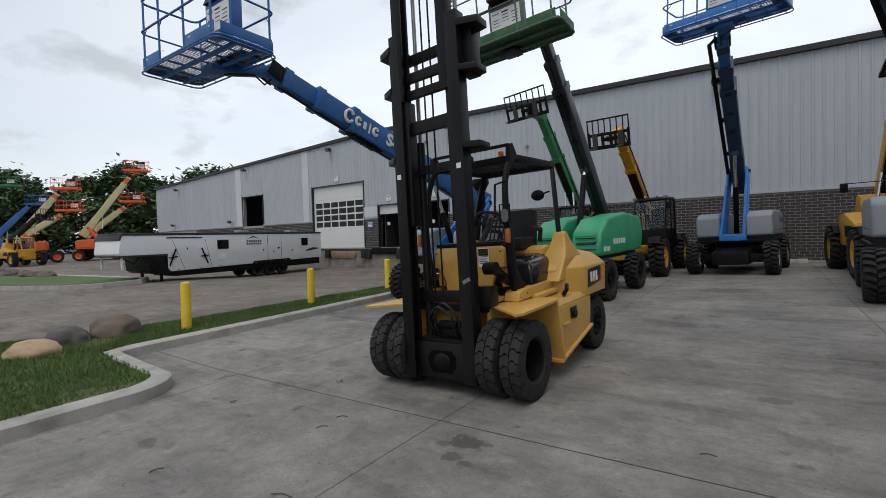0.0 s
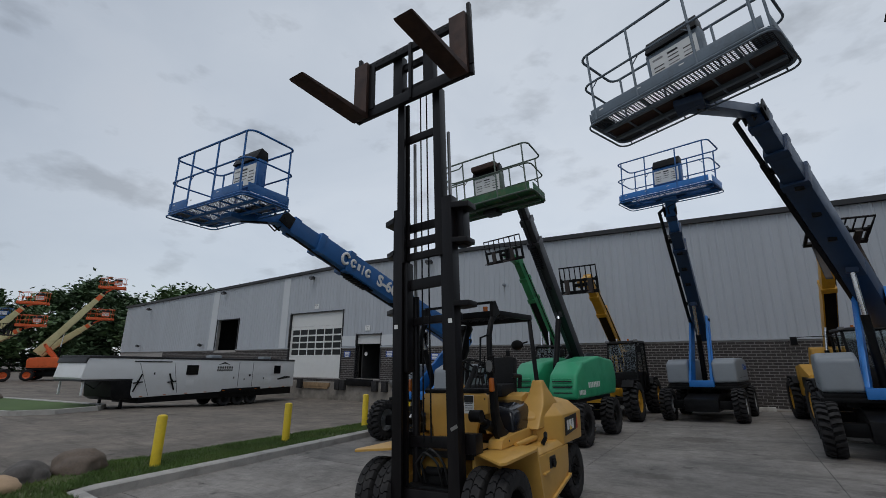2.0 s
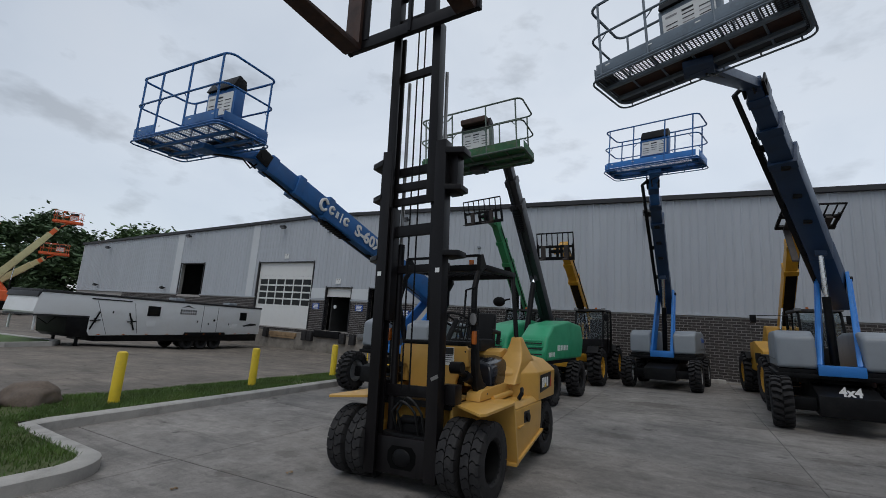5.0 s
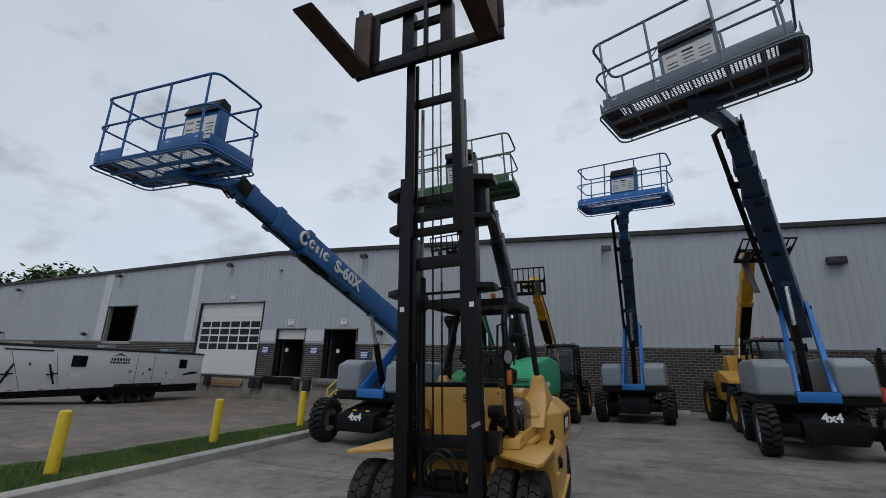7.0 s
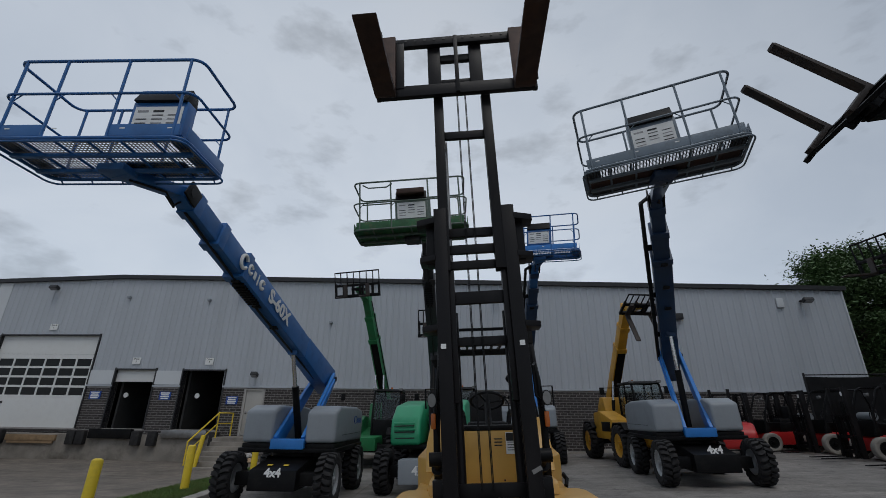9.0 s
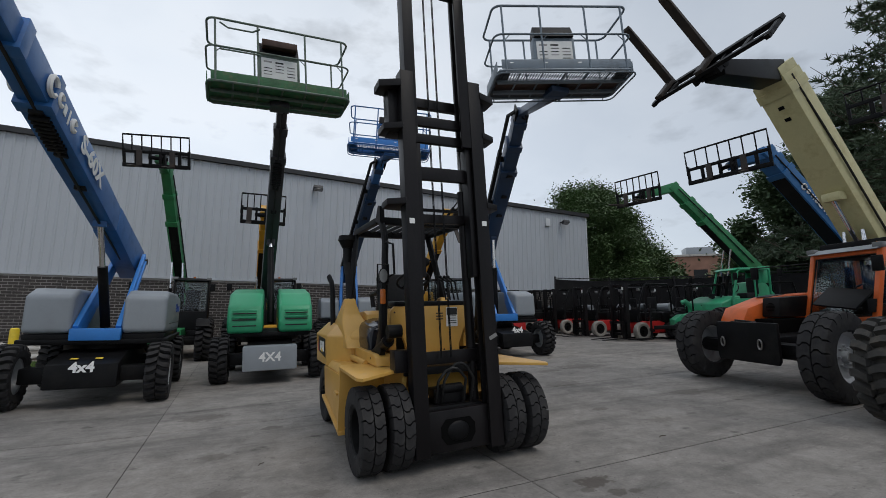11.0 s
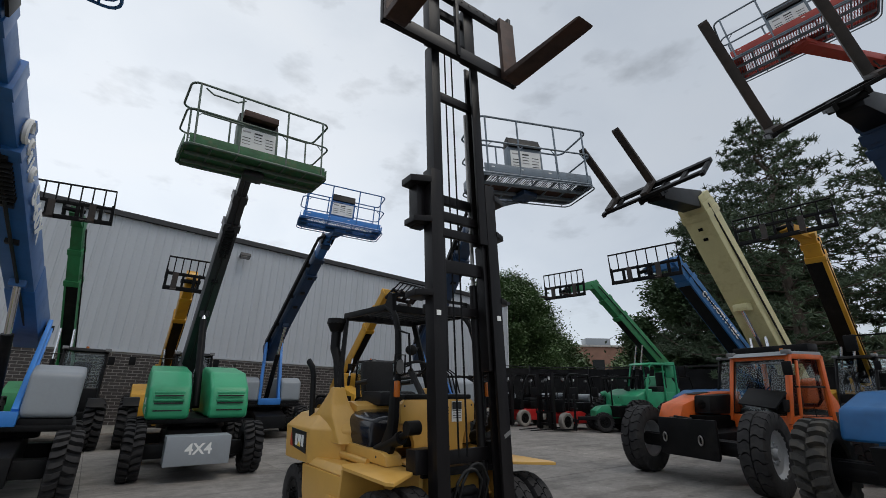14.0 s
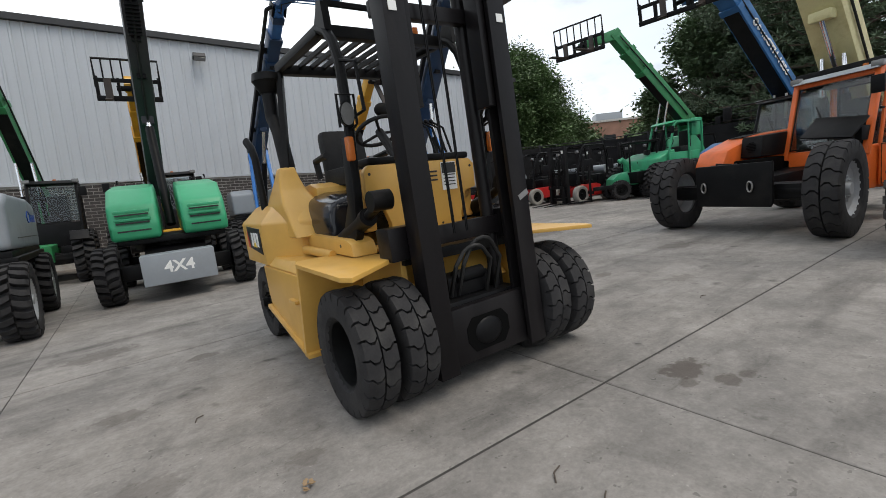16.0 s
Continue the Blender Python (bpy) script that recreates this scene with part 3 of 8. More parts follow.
def flat_patch(x0, y0, x1, y1, up):
    bm = bmn()
    nx, ny = max(1, int((x1 - x0) / 4)), max(1, int((y1 - y0) / 4))
    g = [[bm.verts.new((x0 + (x1 - x0) * i / nx, y0 + (y1 - y0) * j / ny, gz(x0 + (x1 - x0) * i / nx, y0 + (y1 - y0) * j / ny) + up)) for i in range(nx + 1)] for j in range(ny + 1)]
    for j in range(ny):
        for i in range(nx):
            bm.faces.new((g[j][i], g[j][i + 1], g[j + 1][i + 1], g[j + 1][i]))
    return bm


# ---------- warehouse ----------
BX0, BX1, RIDGE = -52.6, 14.85, -20.5


def eave(x):
    return 8.22 - (0.0232 if x > RIDGE else 0.0275) * abs(x - RIDGE)


BRICK_TOP = 2.88
OPEN = [(-35.6, 2.75, -32.6, 5.25), (-26.2, 0.95, -20.95, 5.25), (-19.62, 0.95, -17.6, 3.6), (-16.2, 0.95, -14.12, 3.58), (-12.98, 0.72, -12.08, 2.76)]
warehouse = thing("warehouse", Matrix(), "long warehouse with ribbed grey steel cladding over dark brick", "building", kind="structure")


def clad_panel(x, n):
    """One sheet of up to n ribs from x on, cut round the openings, each rib a real fold."""
    bm = bmn()
    step = 0.305
    for _ in range(n):
        x2 = min(x + step, BX1)
        if x2 - x < .02:
            break
        xm = (x + x2) / 2
        z = BRICK_TOP
        runs = []
        for z0, z1 in [(z0, z1) for x0, z0, x1, z1 in OPEN if x0 - 0.02 < xm < x1 + 0.02]:
            if z0 > z:
                runs.append((z, z0))
            z = max(z, z1)
        runs.append((z, None))
        for a, b in runs:
            zb1, zb2 = (eave(x), eave(x2)) if b is None else (b, b)
            P = [(x, 0), (x + .03, -.028), (x + .075, -.028), (x + .105, 0), (x2, 0)]
            lo = [bm.verts.new((px, WALL_Y + py, a)) for px, py in P]
            hi = [bm.verts.new((px, WALL_Y + py, zb1 + (zb2 - zb1) * (px - x) / (x2 - x))) for px, py in P]
            for i in range(4):
                bm.faces.new((lo[i], lo[i + 1], hi[i + 1], hi[i]))
        x = x2
    return bm


for k in range(math.ceil((BX1 - BX0) / .915)):
    part("cladding_panel", clad_panel(BX0 + k * .915, 3), CLAD, warehouse, smooth=0)


def wall_core():
    """The wall behind the cladding, with openings through it."""
    bm = bmn()
    xs = sorted({BX0, BX1, RIDGE, *[v for o in OPEN for v in (o[0], o[2])]})
    for a, b in zip(xs, xs[1:]):
        m = (a + b) / 2
        cut = [(o[1], o[3]) for o in OPEN if o[0] < m < o[2]]
        z = -0.4
        for z0, z1 in cut:
            prism(bm, [(a, z), (b, z), (b, z0), (a, z0)], WALL_Y + .02, WALL_Y + .3, "y")
            z = z1
        prism(bm, [(a, z), (b, z), (b, eave(b)), (a, eave(a))], WALL_Y + .02, WALL_Y + .3, "y")
    for xw in (BX0, BX1 - .3):
        prism(bm, [(WALL_Y + .3, -.4), (WALL_Y + 45, -.4), (WALL_Y + 45, eave(xw)), (WALL_Y + .3, eave(xw))], xw, xw + .3, "x")
    return bm


part("wall", wall_core(), MORTAR, warehouse, smooth=0)
_b = bmn()
prism(_b, [(BX0 - .3, eave(BX0)), (RIDGE, eave(RIDGE)), (BX1 + .2, eave(BX1)), (BX1 + .2, eave(BX1) + .2), (RIDGE, eave(RIDGE) + .2), (BX0 - .3, eave(BX0) + .2)], WALL_Y - .16, WALL_Y + .05, "y")
part("eave_trim", _b, EAVE, warehouse, "black metal eave trim", smooth=0)
_b = bmn()
prism(_b, [(BX0 - .1, eave(BX0) + .05), (RIDGE, eave(RIDGE) + .05), (BX1 + .1, eave(BX1) + .05), (BX1 + .1, eave(BX1) + .12), (RIDGE, eave(RIDGE) + .12), (BX0 - .1, eave(BX0) + .12)], WALL_Y + .06, WALL_Y + 46, "y")
part("roof", _b, EAVE, warehouse, smooth=0)
_b = bmn()
span(_b, (BX1 + .0, WALL_Y - .06, BRICK_TOP), (BX1 + .06, WALL_Y + .3, eave(BX1) - .01))
span(_b, (BX0 - .06, WALL_Y - .06, BRICK_TOP), (BX0, WALL_Y + .3, eave(BX0) - .01))
part("corner_trim", _b, CLAD_L, warehouse, smooth=0)
# light strips, flashing, jambs
_b = bmn()
for x0, x1, z0, z1 in ((-27.3, -26.6, BRICK_TOP + .02, eave(-27)), (-36.6, -35.75, BRICK_TOP + .02, eave(-36.4)), (-20.9, -19.7, BRICK_TOP + .05, 3.6), (-17.55, -16.25, BRICK_TOP + .05, 3.6)):
    span(_b, (x0, WALL_Y - .045, z0), (x1, WALL_Y - .031, z1 - .03))
part("light_panel", _b, CLAD_L, warehouse, "paler replacement panels", smooth=0)
_b = bmn()
xs = sorted([BX0, BX1] + [v for o in OPEN if o[1] < BRICK_TOP < o[3] for v in (o[0], o[2])])
for a, b in zip(xs[::2], xs[1::2]):
    span(_b, (a, WALL_Y - .07, BRICK_TOP - .06), (b, WALL_Y - .01, BRICK_TOP + .02))
part("flashing", _b, CLAD, warehouse, smooth=0)
_b = bmn()
for x0, z0, x1, z1 in OPEN[:4]:
    for a, b in ((x0 - .06, x0), (x1, x1 + .06)):
        span(_b, (a, WALL_Y - .06, z0), (b, WALL_Y + .28, z1 + .1))
    span(_b, (x0, WALL_Y - .06, z1), (x1, WALL_Y + .28, z1 + .06))
part("door_jamb", _b, EAVE, warehouse, smooth=0)
# rooms behind the open bays, their dimness painted as near-black walls
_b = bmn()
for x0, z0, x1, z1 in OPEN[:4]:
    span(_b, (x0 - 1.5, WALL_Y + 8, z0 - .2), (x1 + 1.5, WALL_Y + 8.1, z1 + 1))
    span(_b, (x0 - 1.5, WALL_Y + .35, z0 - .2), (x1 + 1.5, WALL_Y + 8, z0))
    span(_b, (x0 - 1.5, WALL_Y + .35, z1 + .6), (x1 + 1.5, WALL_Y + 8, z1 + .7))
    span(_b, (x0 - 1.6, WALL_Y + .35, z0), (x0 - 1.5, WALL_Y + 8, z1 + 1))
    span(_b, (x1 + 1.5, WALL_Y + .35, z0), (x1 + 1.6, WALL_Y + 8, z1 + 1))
part("bay_interior", _b, INSIDE, warehouse, "inside of the loading bays with its shade put into near-black colour", smooth=0)

# sectional door with rows of panes
big_door = thing("door_1", Matrix(), "white sectional overhead door with dark panes", "door", kind="structure")
dx0, dz0, dx1, dz1 = OPEN[1]
_b = bmn()
span(_b, (dx0, WALL_Y + .1, 4.35), (dx1, WALL_Y + .15, dz1))
span(_b, (dx0, WALL_Y + .1, 4.17), (dx1, WALL_Y + .15, 4.34))
span(_b, (dx0, WALL_Y + .1, dz0), (dx1, WALL_Y + .15, 2.35))
cols, rows = 6, 4
pw = (dx1 - dx0 - .3) / cols
for i in range(cols + 1):
    x = dx0 + .15 + i * pw
    span(_b, (x - (.15 if i == 0 else .045), WALL_Y + .1, 2.351), (x + (.15 if i == cols else .045), WALL_Y + .15, 4.169))
for j in range(rows + 1):
    z = 2.351 + j * (4.169 - 2.351) / rows
    span(_b, (dx0 + .2, WALL_Y + .095, z - .05), (dx1 - .2, WALL_Y + .146, z + .05))
part("panel", _b, DOORW, big_door, smooth=0)
for i in range(cols):
    for j in range(rows):
        x, z = dx0 + .15 + i * pw, 2.351 + j * (4.169 - 2.351) / rows
        _b = bmn()
        span(_b, (x + .045, WALL_Y + .12, z + .05), (x + pw - .045, WALL_Y + .13, z + .4045))
        part("pane", _b, DARKGLASS, big_door, smooth=0)
half_door = thing("door_2", Matrix(), "white dock door rolled most of the way up", "door", kind="structure")
_b = bmn()
span(_b, (OPEN[2][0], WALL_Y + .1, 3.05), (OPEN[2][2], WALL_Y + .15, 3.6), .01)
part("panel", _b, DOORW, half_door)
man_door = thing("door_3", Matrix(), "closed beige steel door at the top of the steps", "door", kind="structure")
_b = bmn()
span(_b, (OPEN[4][0] + .05, WALL_Y + .03, .74), (OPEN[4][2] - .05, WALL_Y + .08, 2.70), .008)
part("panel", _b, DOORB, man_door)
_b = bmn()
for a in ((OPEN[4][0], OPEN[4][0] + .05), (OPEN[4][2] - .05, OPEN[4][2])):
    span(_b, (a[0], WALL_Y - .03, .72), (a[1], WALL_Y + .1, 2.76))
span(_b, (OPEN[4][0] + .05, WALL_Y - .03, 2.70), (OPEN[4][2] - .05, WALL_Y + .1, 2.76))
part("door_frame", _b, DOORB, man_door, smooth=0)
_b = bmn()
box(_b, (OPEN[4][0] + .15, WALL_Y, 1.72), (.05, .06, .12), None, .01)
cyl(_b, (OPEN[4][0] + .15, WALL_Y - .04, 1.72), (OPEN[4][0] + .27, WALL_Y - .04, 1.72), .012)
part("door_handle", _b, STEEL, man_door)

# dock plinth, bumpers, levellers
plinth = solid("loading_dock", span(bmn(), (-28, WALL_Y - .55, -.8), (-13.9, WALL_Y - .1, .72), .02), DOCK, "stained concrete loading dock below the bay doors", "dock", kind="structure")
for x in (-27.0, -23.9, -20.4, -19.95, -17.35, -16.6, -13.75):
    _b = bmn()
    span(_b, (x - .19, WALL_Y - .78, .28), (x + .19, WALL_Y - .552, .86), .03)
    solid("dock_bumper", _b, RUBBER, "black rubber dock bumper on the concrete dock edge", "bumper", "dock bumpers")
_b = bmn()
span(_b, (-23.6, WALL_Y - .66, .42), (-21.2, WALL_Y - .552, .66), .01)
span(_b, (-23.5, WALL_Y - .64, .30), (-21.3, WALL_Y - .56, .42), .01)
solid("dock_leveller", _b, WOOD, "rust-brown dock leveller lip under the sectional door", "leveller")
_b = bmn()
span(_b, (-19.6, WALL_Y - .75, .55), (-17.6, WALL_Y - .552, .95), .02)
solid("dock_leveller", _b, BLACK, "black dock leveller under the half-open bay", "leveller")
_b = bmn()
span(_b, (-16.2, WALL_Y - .75, .62), (-14.1, WALL_Y - .552, .95), .02)
solid("dock_leveller", _b, STEEL, "grey dock leveller under the open bay", "leveller")

for x in (-19.15, -15.55):
    dl = thing("dock_light", Matrix.Translation((x, WALL_Y + .45, 2.45)), "round white dock light on a black arm inside the bay", "lamp", "dock lights")
    part("arm", tube(bmn(), [(-.6, 0, .1), (-.3, 0, .05), (0, .04, 0)], .025, 8), BLACK, dl)
    part("lamp_head", cyl(bmn(), (0, -.06, 0), (0, .05, 0), .12, .08, 18), WHITE, dl)

# wall signs and lamps


def wall_sign(x, z, w, h, back, lines, fore, label):
    s = thing("wall_sign", Matrix.Translation((x, WALL_Y - .06, z)), label, "sign", "wall signs")
    part("plate", span(bmn(), (-w / 2, 0, -h / 2), (w / 2, .025, h / 2), .004), back, s)
    for i in range(lines):
        zz = h / 2 - h * (i + .7) / (lines + .4)
        bm = bmn()
        span(bm, (-w * (.38 - .06 * (i % 2)), -.006, zz - h * .07), (w * (.38 - .06 * (i % 2)), -.001, zz + h * .07))
        part("writing_bar", bm, fore, s, smooth=0)
    return s


for x, z in ((-20.35, 2.42), (-16.85, 2.42), (-13.55, 2.25)):
    wall_sign(x, z, .56, .36, DECAL_B, 4, WHITE, "blue notice with white writing on the brick")
for x, z, n in ((-23.55, 5.68, "1"), (-18.7, 4.02, "2"), (-15.0, 4.02, "3")):
    s = thing("wall_sign", Matrix.Translation((x, WALL_Y - .06, z)), "white dock number sign on the cladding", "sign", "dock number signs")
    part("plate", span(bmn(), (-.2, 0, -.16), (.2, .025, .16), .004), WHITE, s)
    text_part("writing", "Dock\n" + n, .13, DECAL_GAP_K, s, pose(0, -.004, .03, 90, 0, 0))


def flood(x, z, size, label):
    s = thing("wall_lamp", Matrix.Translation((x, WALL_Y - .03, z)), label, "lamp", "wall lamps")
    part("bracket", span(bmn(), (-.06, -.18, -.03), (.06, .0, .03), .01), BLACK, s)
    bm = bmn()
    box(bm, (size * .3, -.32, -.02), (size, .26, .16), Euler((radians(-25), 0, 0)).to_matrix(), .02)
    part("housing", bm, EAVE, s)
    bm = bmn()
    box(bm, (size * .3, -.36, -.11), (size * .85, .2, .012), Euler((radians(-25), 0, 0)).to_matrix())
    part("lens", bm, LENS, s, smooth=0)


for x, z in ((-47.5, 6.9), (-34.9, 7.5), (-24.05, 7.7), (-14.0, 7.65), (-1.2, 7.2), (12.95, 6.9)):
    flood(x, z, .42, "black floodlight on a bracket under the eave")
flood(-12.6, 3.42, .3, "small black floodlight over the steel door")
for x, z in ((-48.5, 3.4), (-37.4, 3.3)):
    flood(x, z, .3, "small black floodlight low on the cladding")
_b = bmn()
span(_b, (6.85, WALL_Y - .3, 6.02), (7.45, WALL_Y - .03, 6.3), .03)
solid("wall_pack_lamp", _b, EAVE, "dark box-shaped wall lamp on the cladding", "lamp")
_b = bmn()
span(_b, (11.85, WALL_Y - .12, 6.6), (12.15, WALL_Y - .03, 7.05), .02)
solid("meter_box", _b, CLAD_L, "small pale box on the cladding near the corner", "box")
for x, z in ((-19.9, 7.2), (-15.6, 7.05), (-9.2, 5.9)):
    _b = bmn()
    box(_b, (x, WALL_Y - .1, z), (.14, .2, .12), None, .03)
    solid("wall_camera", _b, G_GREY, "small grey fixture on the cladding", "camera", "wall fixtures")
_b = bmn()
span(_b, (BX0, WALL_Y - .12, -.6), (-28.01, WALL_Y - .031, .5))
span(_b, (-13.89, WALL_Y - .12, -.6), (BX1, WALL_Y - .031, .32))
solid("baseboard", _b, KERB, "concrete footing under the brick", "footing", kind="structure", smooth=0)

# wheel stops against the wall
for x in (-3.2, .6, 3.4, 5.6):
    m = spot(x, 20.3, random.uniform(-3, 3))
    _b = bmn()
    prism(_b, [(-.11, 0), (.11, 0), (.07, .14), (-.07, .14)], -.95, .95, "x", .015)
    solid("wheel_stop", _b, KERB, "concrete wheel stop in front of the brick wall", "wheel stop", "wheel stops", m=m)

# steps and handrail to the steel door
SX0, SX1 = -13.3, -11.5
steps = thing("door_steps", Matrix(), "concrete steps up to the steel door", "steps", kind="structure")
part("landing", span(bmn(), (SX0, 19.7, -.6), (SX1, WALL_Y - .13, .72), .015), DOCK, steps)
for i in range(6):
    part("step", span(bmn(), (SX0 + .1, 19.7 - .3 * (i + 1), -.6), (SX1 + .02 * i, 19.7 - .3 * i - .002, .72 - .165 * (i + 1)), .012), DOCK, steps)
rail = thing("handrail", Matrix(), "yellow tube handrail beside the concrete steps", "handrail")
for x in (SX0 + .12,):
    part("top_rail", tube(bmn(), [(x, 17.8, -.2), (x, 17.8, .62), (x, 19.7, 1.68), (x, 20.9, 1.68), (x, 20.9, .72)], .03), BOLLARD, rail)
    part("mid_rail", tube(bmn(), [(x, 17.8, .2), (x, 19.7, 1.25), (x, 20.9, 1.25)], .024), BOLLARD, rail)
    part("post", tube(bmn(), [(x, 19.7, .7), (x, 19.7, 1.68)], .028), BOLLARD, rail)

# ---------- kerbs, turf, bollards, boulders ----------
KERB_UP = 0.14


def kerb_run(pts, w=0.22):
    """A kerb with a rounded nose along a line in plan; the road side is to its right."""
    bm = bmn()
    rings = []
    for i, (x, y) in enumerate(pts):
        a = Vector(pts[max(0, i - 1)])
        b = Vector(pts[min(len(pts) - 1, i + 1)])
        t = (b - a).normalized()
        nrm = Vector((t.y, -t.x))
        g = gz(x, y)
        row = []
        for off, z in ((0, -.2), (0, KERB_UP - .02), (-.03, KERB_UP), (-w, KERB_UP), (-w, -.2)):
            row.append((x + nrm.x * off, y + nrm.y * off, g + z))
        rings.append(row)
    return loft(bm, rings)


def arc(cx, cy, r, a0, a1, n=8):
    return [(cx + r * math.cos(radians(a0 + (a1 - a0) * i / n)), cy + r * math.sin(radians(a0 + (a1 - a0) * i / n))) for i in range(n + 1)]


KERB_LINE = [(-4.65, -9), (-4.72, -4), (-4.78, 0), (-4.82, 1.8)] + arc(-5.5, 2.44, .68, 0, 90, 7)[1:] + [(-6.4, 3.14), (-7.22, 3.18), (-7.28, 3.4), (-7.42, 6), (-7.66, 9.5), (-7.85, 13), (-8.0, 15.6)]


def resample(pts, step):
    out = [pts[0]]
    for a, b in zip(pts, pts[1:]):
        n = max(1, round(math.dist(a, b) / step))
        out += [(a[0] + (b[0] - a[0]) * i / n, a[1] + (b[1] - a[1]) * i / n) for i in range(1, n + 1)]
    return out


solid("kerb", kerb_run(resample(KERB_LINE, .5)), KERB, "worn concrete kerb round the turf", "kerb", kind="structure")


def turf(edge_a, edge_b, n, up):
    """A turf strip between two lines."""
    def along(pts, t):
        L = [math.dist(a, b) for a, b in zip(pts, pts[1:])]
        s = t * sum(L)
        for (a, b), q in zip(zip(pts, pts[1:]), L):
            if s <= q or b is pts[-1]:
                f = min(1, s / q)
                return (a[0] + (b[0] - a[0]) * f, a[1] + (b[1] - a[1]) * f)
            s -= q
    bm = bmn()
    k = 6
    rows = []
    for i in range(n + 1):
        a, b = along(edge_a, i / n), along(edge_b, i / n)
        row = []
        for j in range(k + 1):
            f = j / k
            x, y = a[0] + (b[0] - a[0]) * f, a[1] + (b[1] - a[1]) * f
            h = up * (1 - max(0, (f - .8) / .2)) + (.025 * noise.noise((x * 1.3, y * 1.3, 0)) if 0 < j < k else 0)
            row.append(bm.verts.new((x, y, gz(x, y) + h)))
        rows.append(row)
    for A, C in zip(rows, rows[1:]):
        for j in range(k):
            bm.faces.new((A[j], A[j + 1], C[j + 1], C[j]))
    bmesh.ops.recalc_face_normals(bm, faces=bm.faces)
    return bm


IN_A = [(-4.84, -9), (-4.91, -4), (-4.97, 0), (-5.01, 1.8)] + arc(-5.5, 2.44, .49, 0, 90, 7)[1:] + [(-6.4, 2.95), (-7.45, 2.98)]
IN_B = [(-30, -9), (-13.5, -4), (-11.5, 0), (-10.6, 2), (-9.9, 2.8), (-9.8, 2.9), (-9.7, 3.0)]
TURF_1 = turf(IN_A, IN_B, 120, .13)
TURF_2 = turf([(-7.47, 2.9), (-7.62, 6), (-7.86, 9.5), (-8.05, 13), (-8.22, 15.6)], [(-9.7, 2.95), (-9.35, 5), (-9.2, 9), (-9.15, 13), (-9.1, 15.6)], 40, .13)


def blades(turf_bm, count, name, label, seed, near):
    """Grass: many thin bent blades over a turf sheet."""
    rng = random.Random(seed)
    tris = []
    for f in turf_bm.faces:
        c = f.calc_center_median()
        if not near(c):
            continue
        v = [p.co.copy() for p in f.verts]
        tris.append((v[0], v[1], v[2], f.calc_area() / 2))
        tris.append((v[0], v[2], v[3], f.calc_area() / 2))
    wts = [t[3] for t in tris]
    vs, fs = [], []
    for t in rng.choices(tris, wts, k=count):
        u, w = rng.random(), rng.random()
        if u + w > 1:
            u, w = 1 - u, 1 - w
        p = t[0] + (t[1] - t[0]) * u + (t[2] - t[0]) * w
        if noise.noise((p.x * 1.1, p.y * 1.1, 3)) < -.28 and rng.random() < .7:
            continue
        a = rng.random() * math.tau
        h = rng.uniform(.025, .07)
        s = Vector((math.cos(a), math.sin(a), 0)) * rng.uniform(.004, .007)
        l = Vector((rng.uniform(-1, 1), rng.uniform(-1, 1), 0)) * h * .6
        i = len(vs)
        vs += [p - s, p + s, p + l + Vector((0, 0, h))]
        fs.append((i, i + 1, i + 2))
    me = bpy.data.meshes.new(name)
    me.from_pydata(vs, [], fs)
    me.materials.append(GRASS)
    ob = new(name, me)
    return tagged(ob, label, "grass", kind="stuff")


blades(TURF_1, 60000, "grass", "short green grass with bare patches", 4, lambda c: -11 < c.x and c.y > -2)
blades(TURF_2, 50000, "grass", "mown grass strip along the kerb", 5, lambda c: True)
solid("turf", TURF_1, SOIL, "patchy green turf inside the kerb", "turf", kind="structure")
solid("turf", TURF_2, SOIL, "narrow turf strip inside the kerb", "turf", kind="structure")
ISLE = [(-60, -3.4), (-45, -.6), (-35, 2.0), (-24.7, 4.84), (-21.84, 5.96), (-21.2, 7.0), (-21.4, 8.3), (-22.4, 8.9), (-24.1, 8.6), (-30, 7.7), (-35, 6.7), (-45, 4.8), (-60, 2)]
solid("kerb", kerb_run(resample(ISLE, 1.0)[::-1]), KERB, "concrete kerb of a grass island by the trailer", "kerb", kind="structure")
_b = bmn()
prism(_b, [(x, y + (.15 if i < 5 else -.15 if i > 6 else 0)) if i not in (5, 6) else (x - .15, y) for i, (x, y) in enumerate(ISLE)], -.4, gz(-24, 7) + .13, "z")
solid("turf", _b, FARGRASS, "grass island beside the white trailer", "turf", kind="structure")


def bollard(x, y, h=.98, lean=(0, 0)):
    m = Matrix.Translation((x, y, gz(x, y) + .08)) @ Euler((radians(lean[0]), radians(lean[1]), 0)).to_matrix().to_4x4()
    bm = bmn()
    prof = [(0, -.2), (.085, -.2), (.085, h - .03), (.078, h), (.05, h + .02), (0, h + .022)]
    rings = [[(r * math.cos(a), r * math.sin(a), z) for a in [i * math.tau / 18 for i in range(18)]] for r, z in prof[1:-1]]
    loft(bm, rings)
    solid("bollard", bm, BOLLARD, "yellow painted steel bollard in the turf", "bollard", "bollards", m=m)


bollard(-8.1, 4.5, .88, (0, 1))
bollard(-8.28, 7.4, .87, (0, 1))
bollard(-8.42, 10.2, .9)
bollard(-8.4, 13.3, .98)
bollard(-12.9, 18.05, 1.1, (-4, 6))
bollard(-8.45, -6, .95)


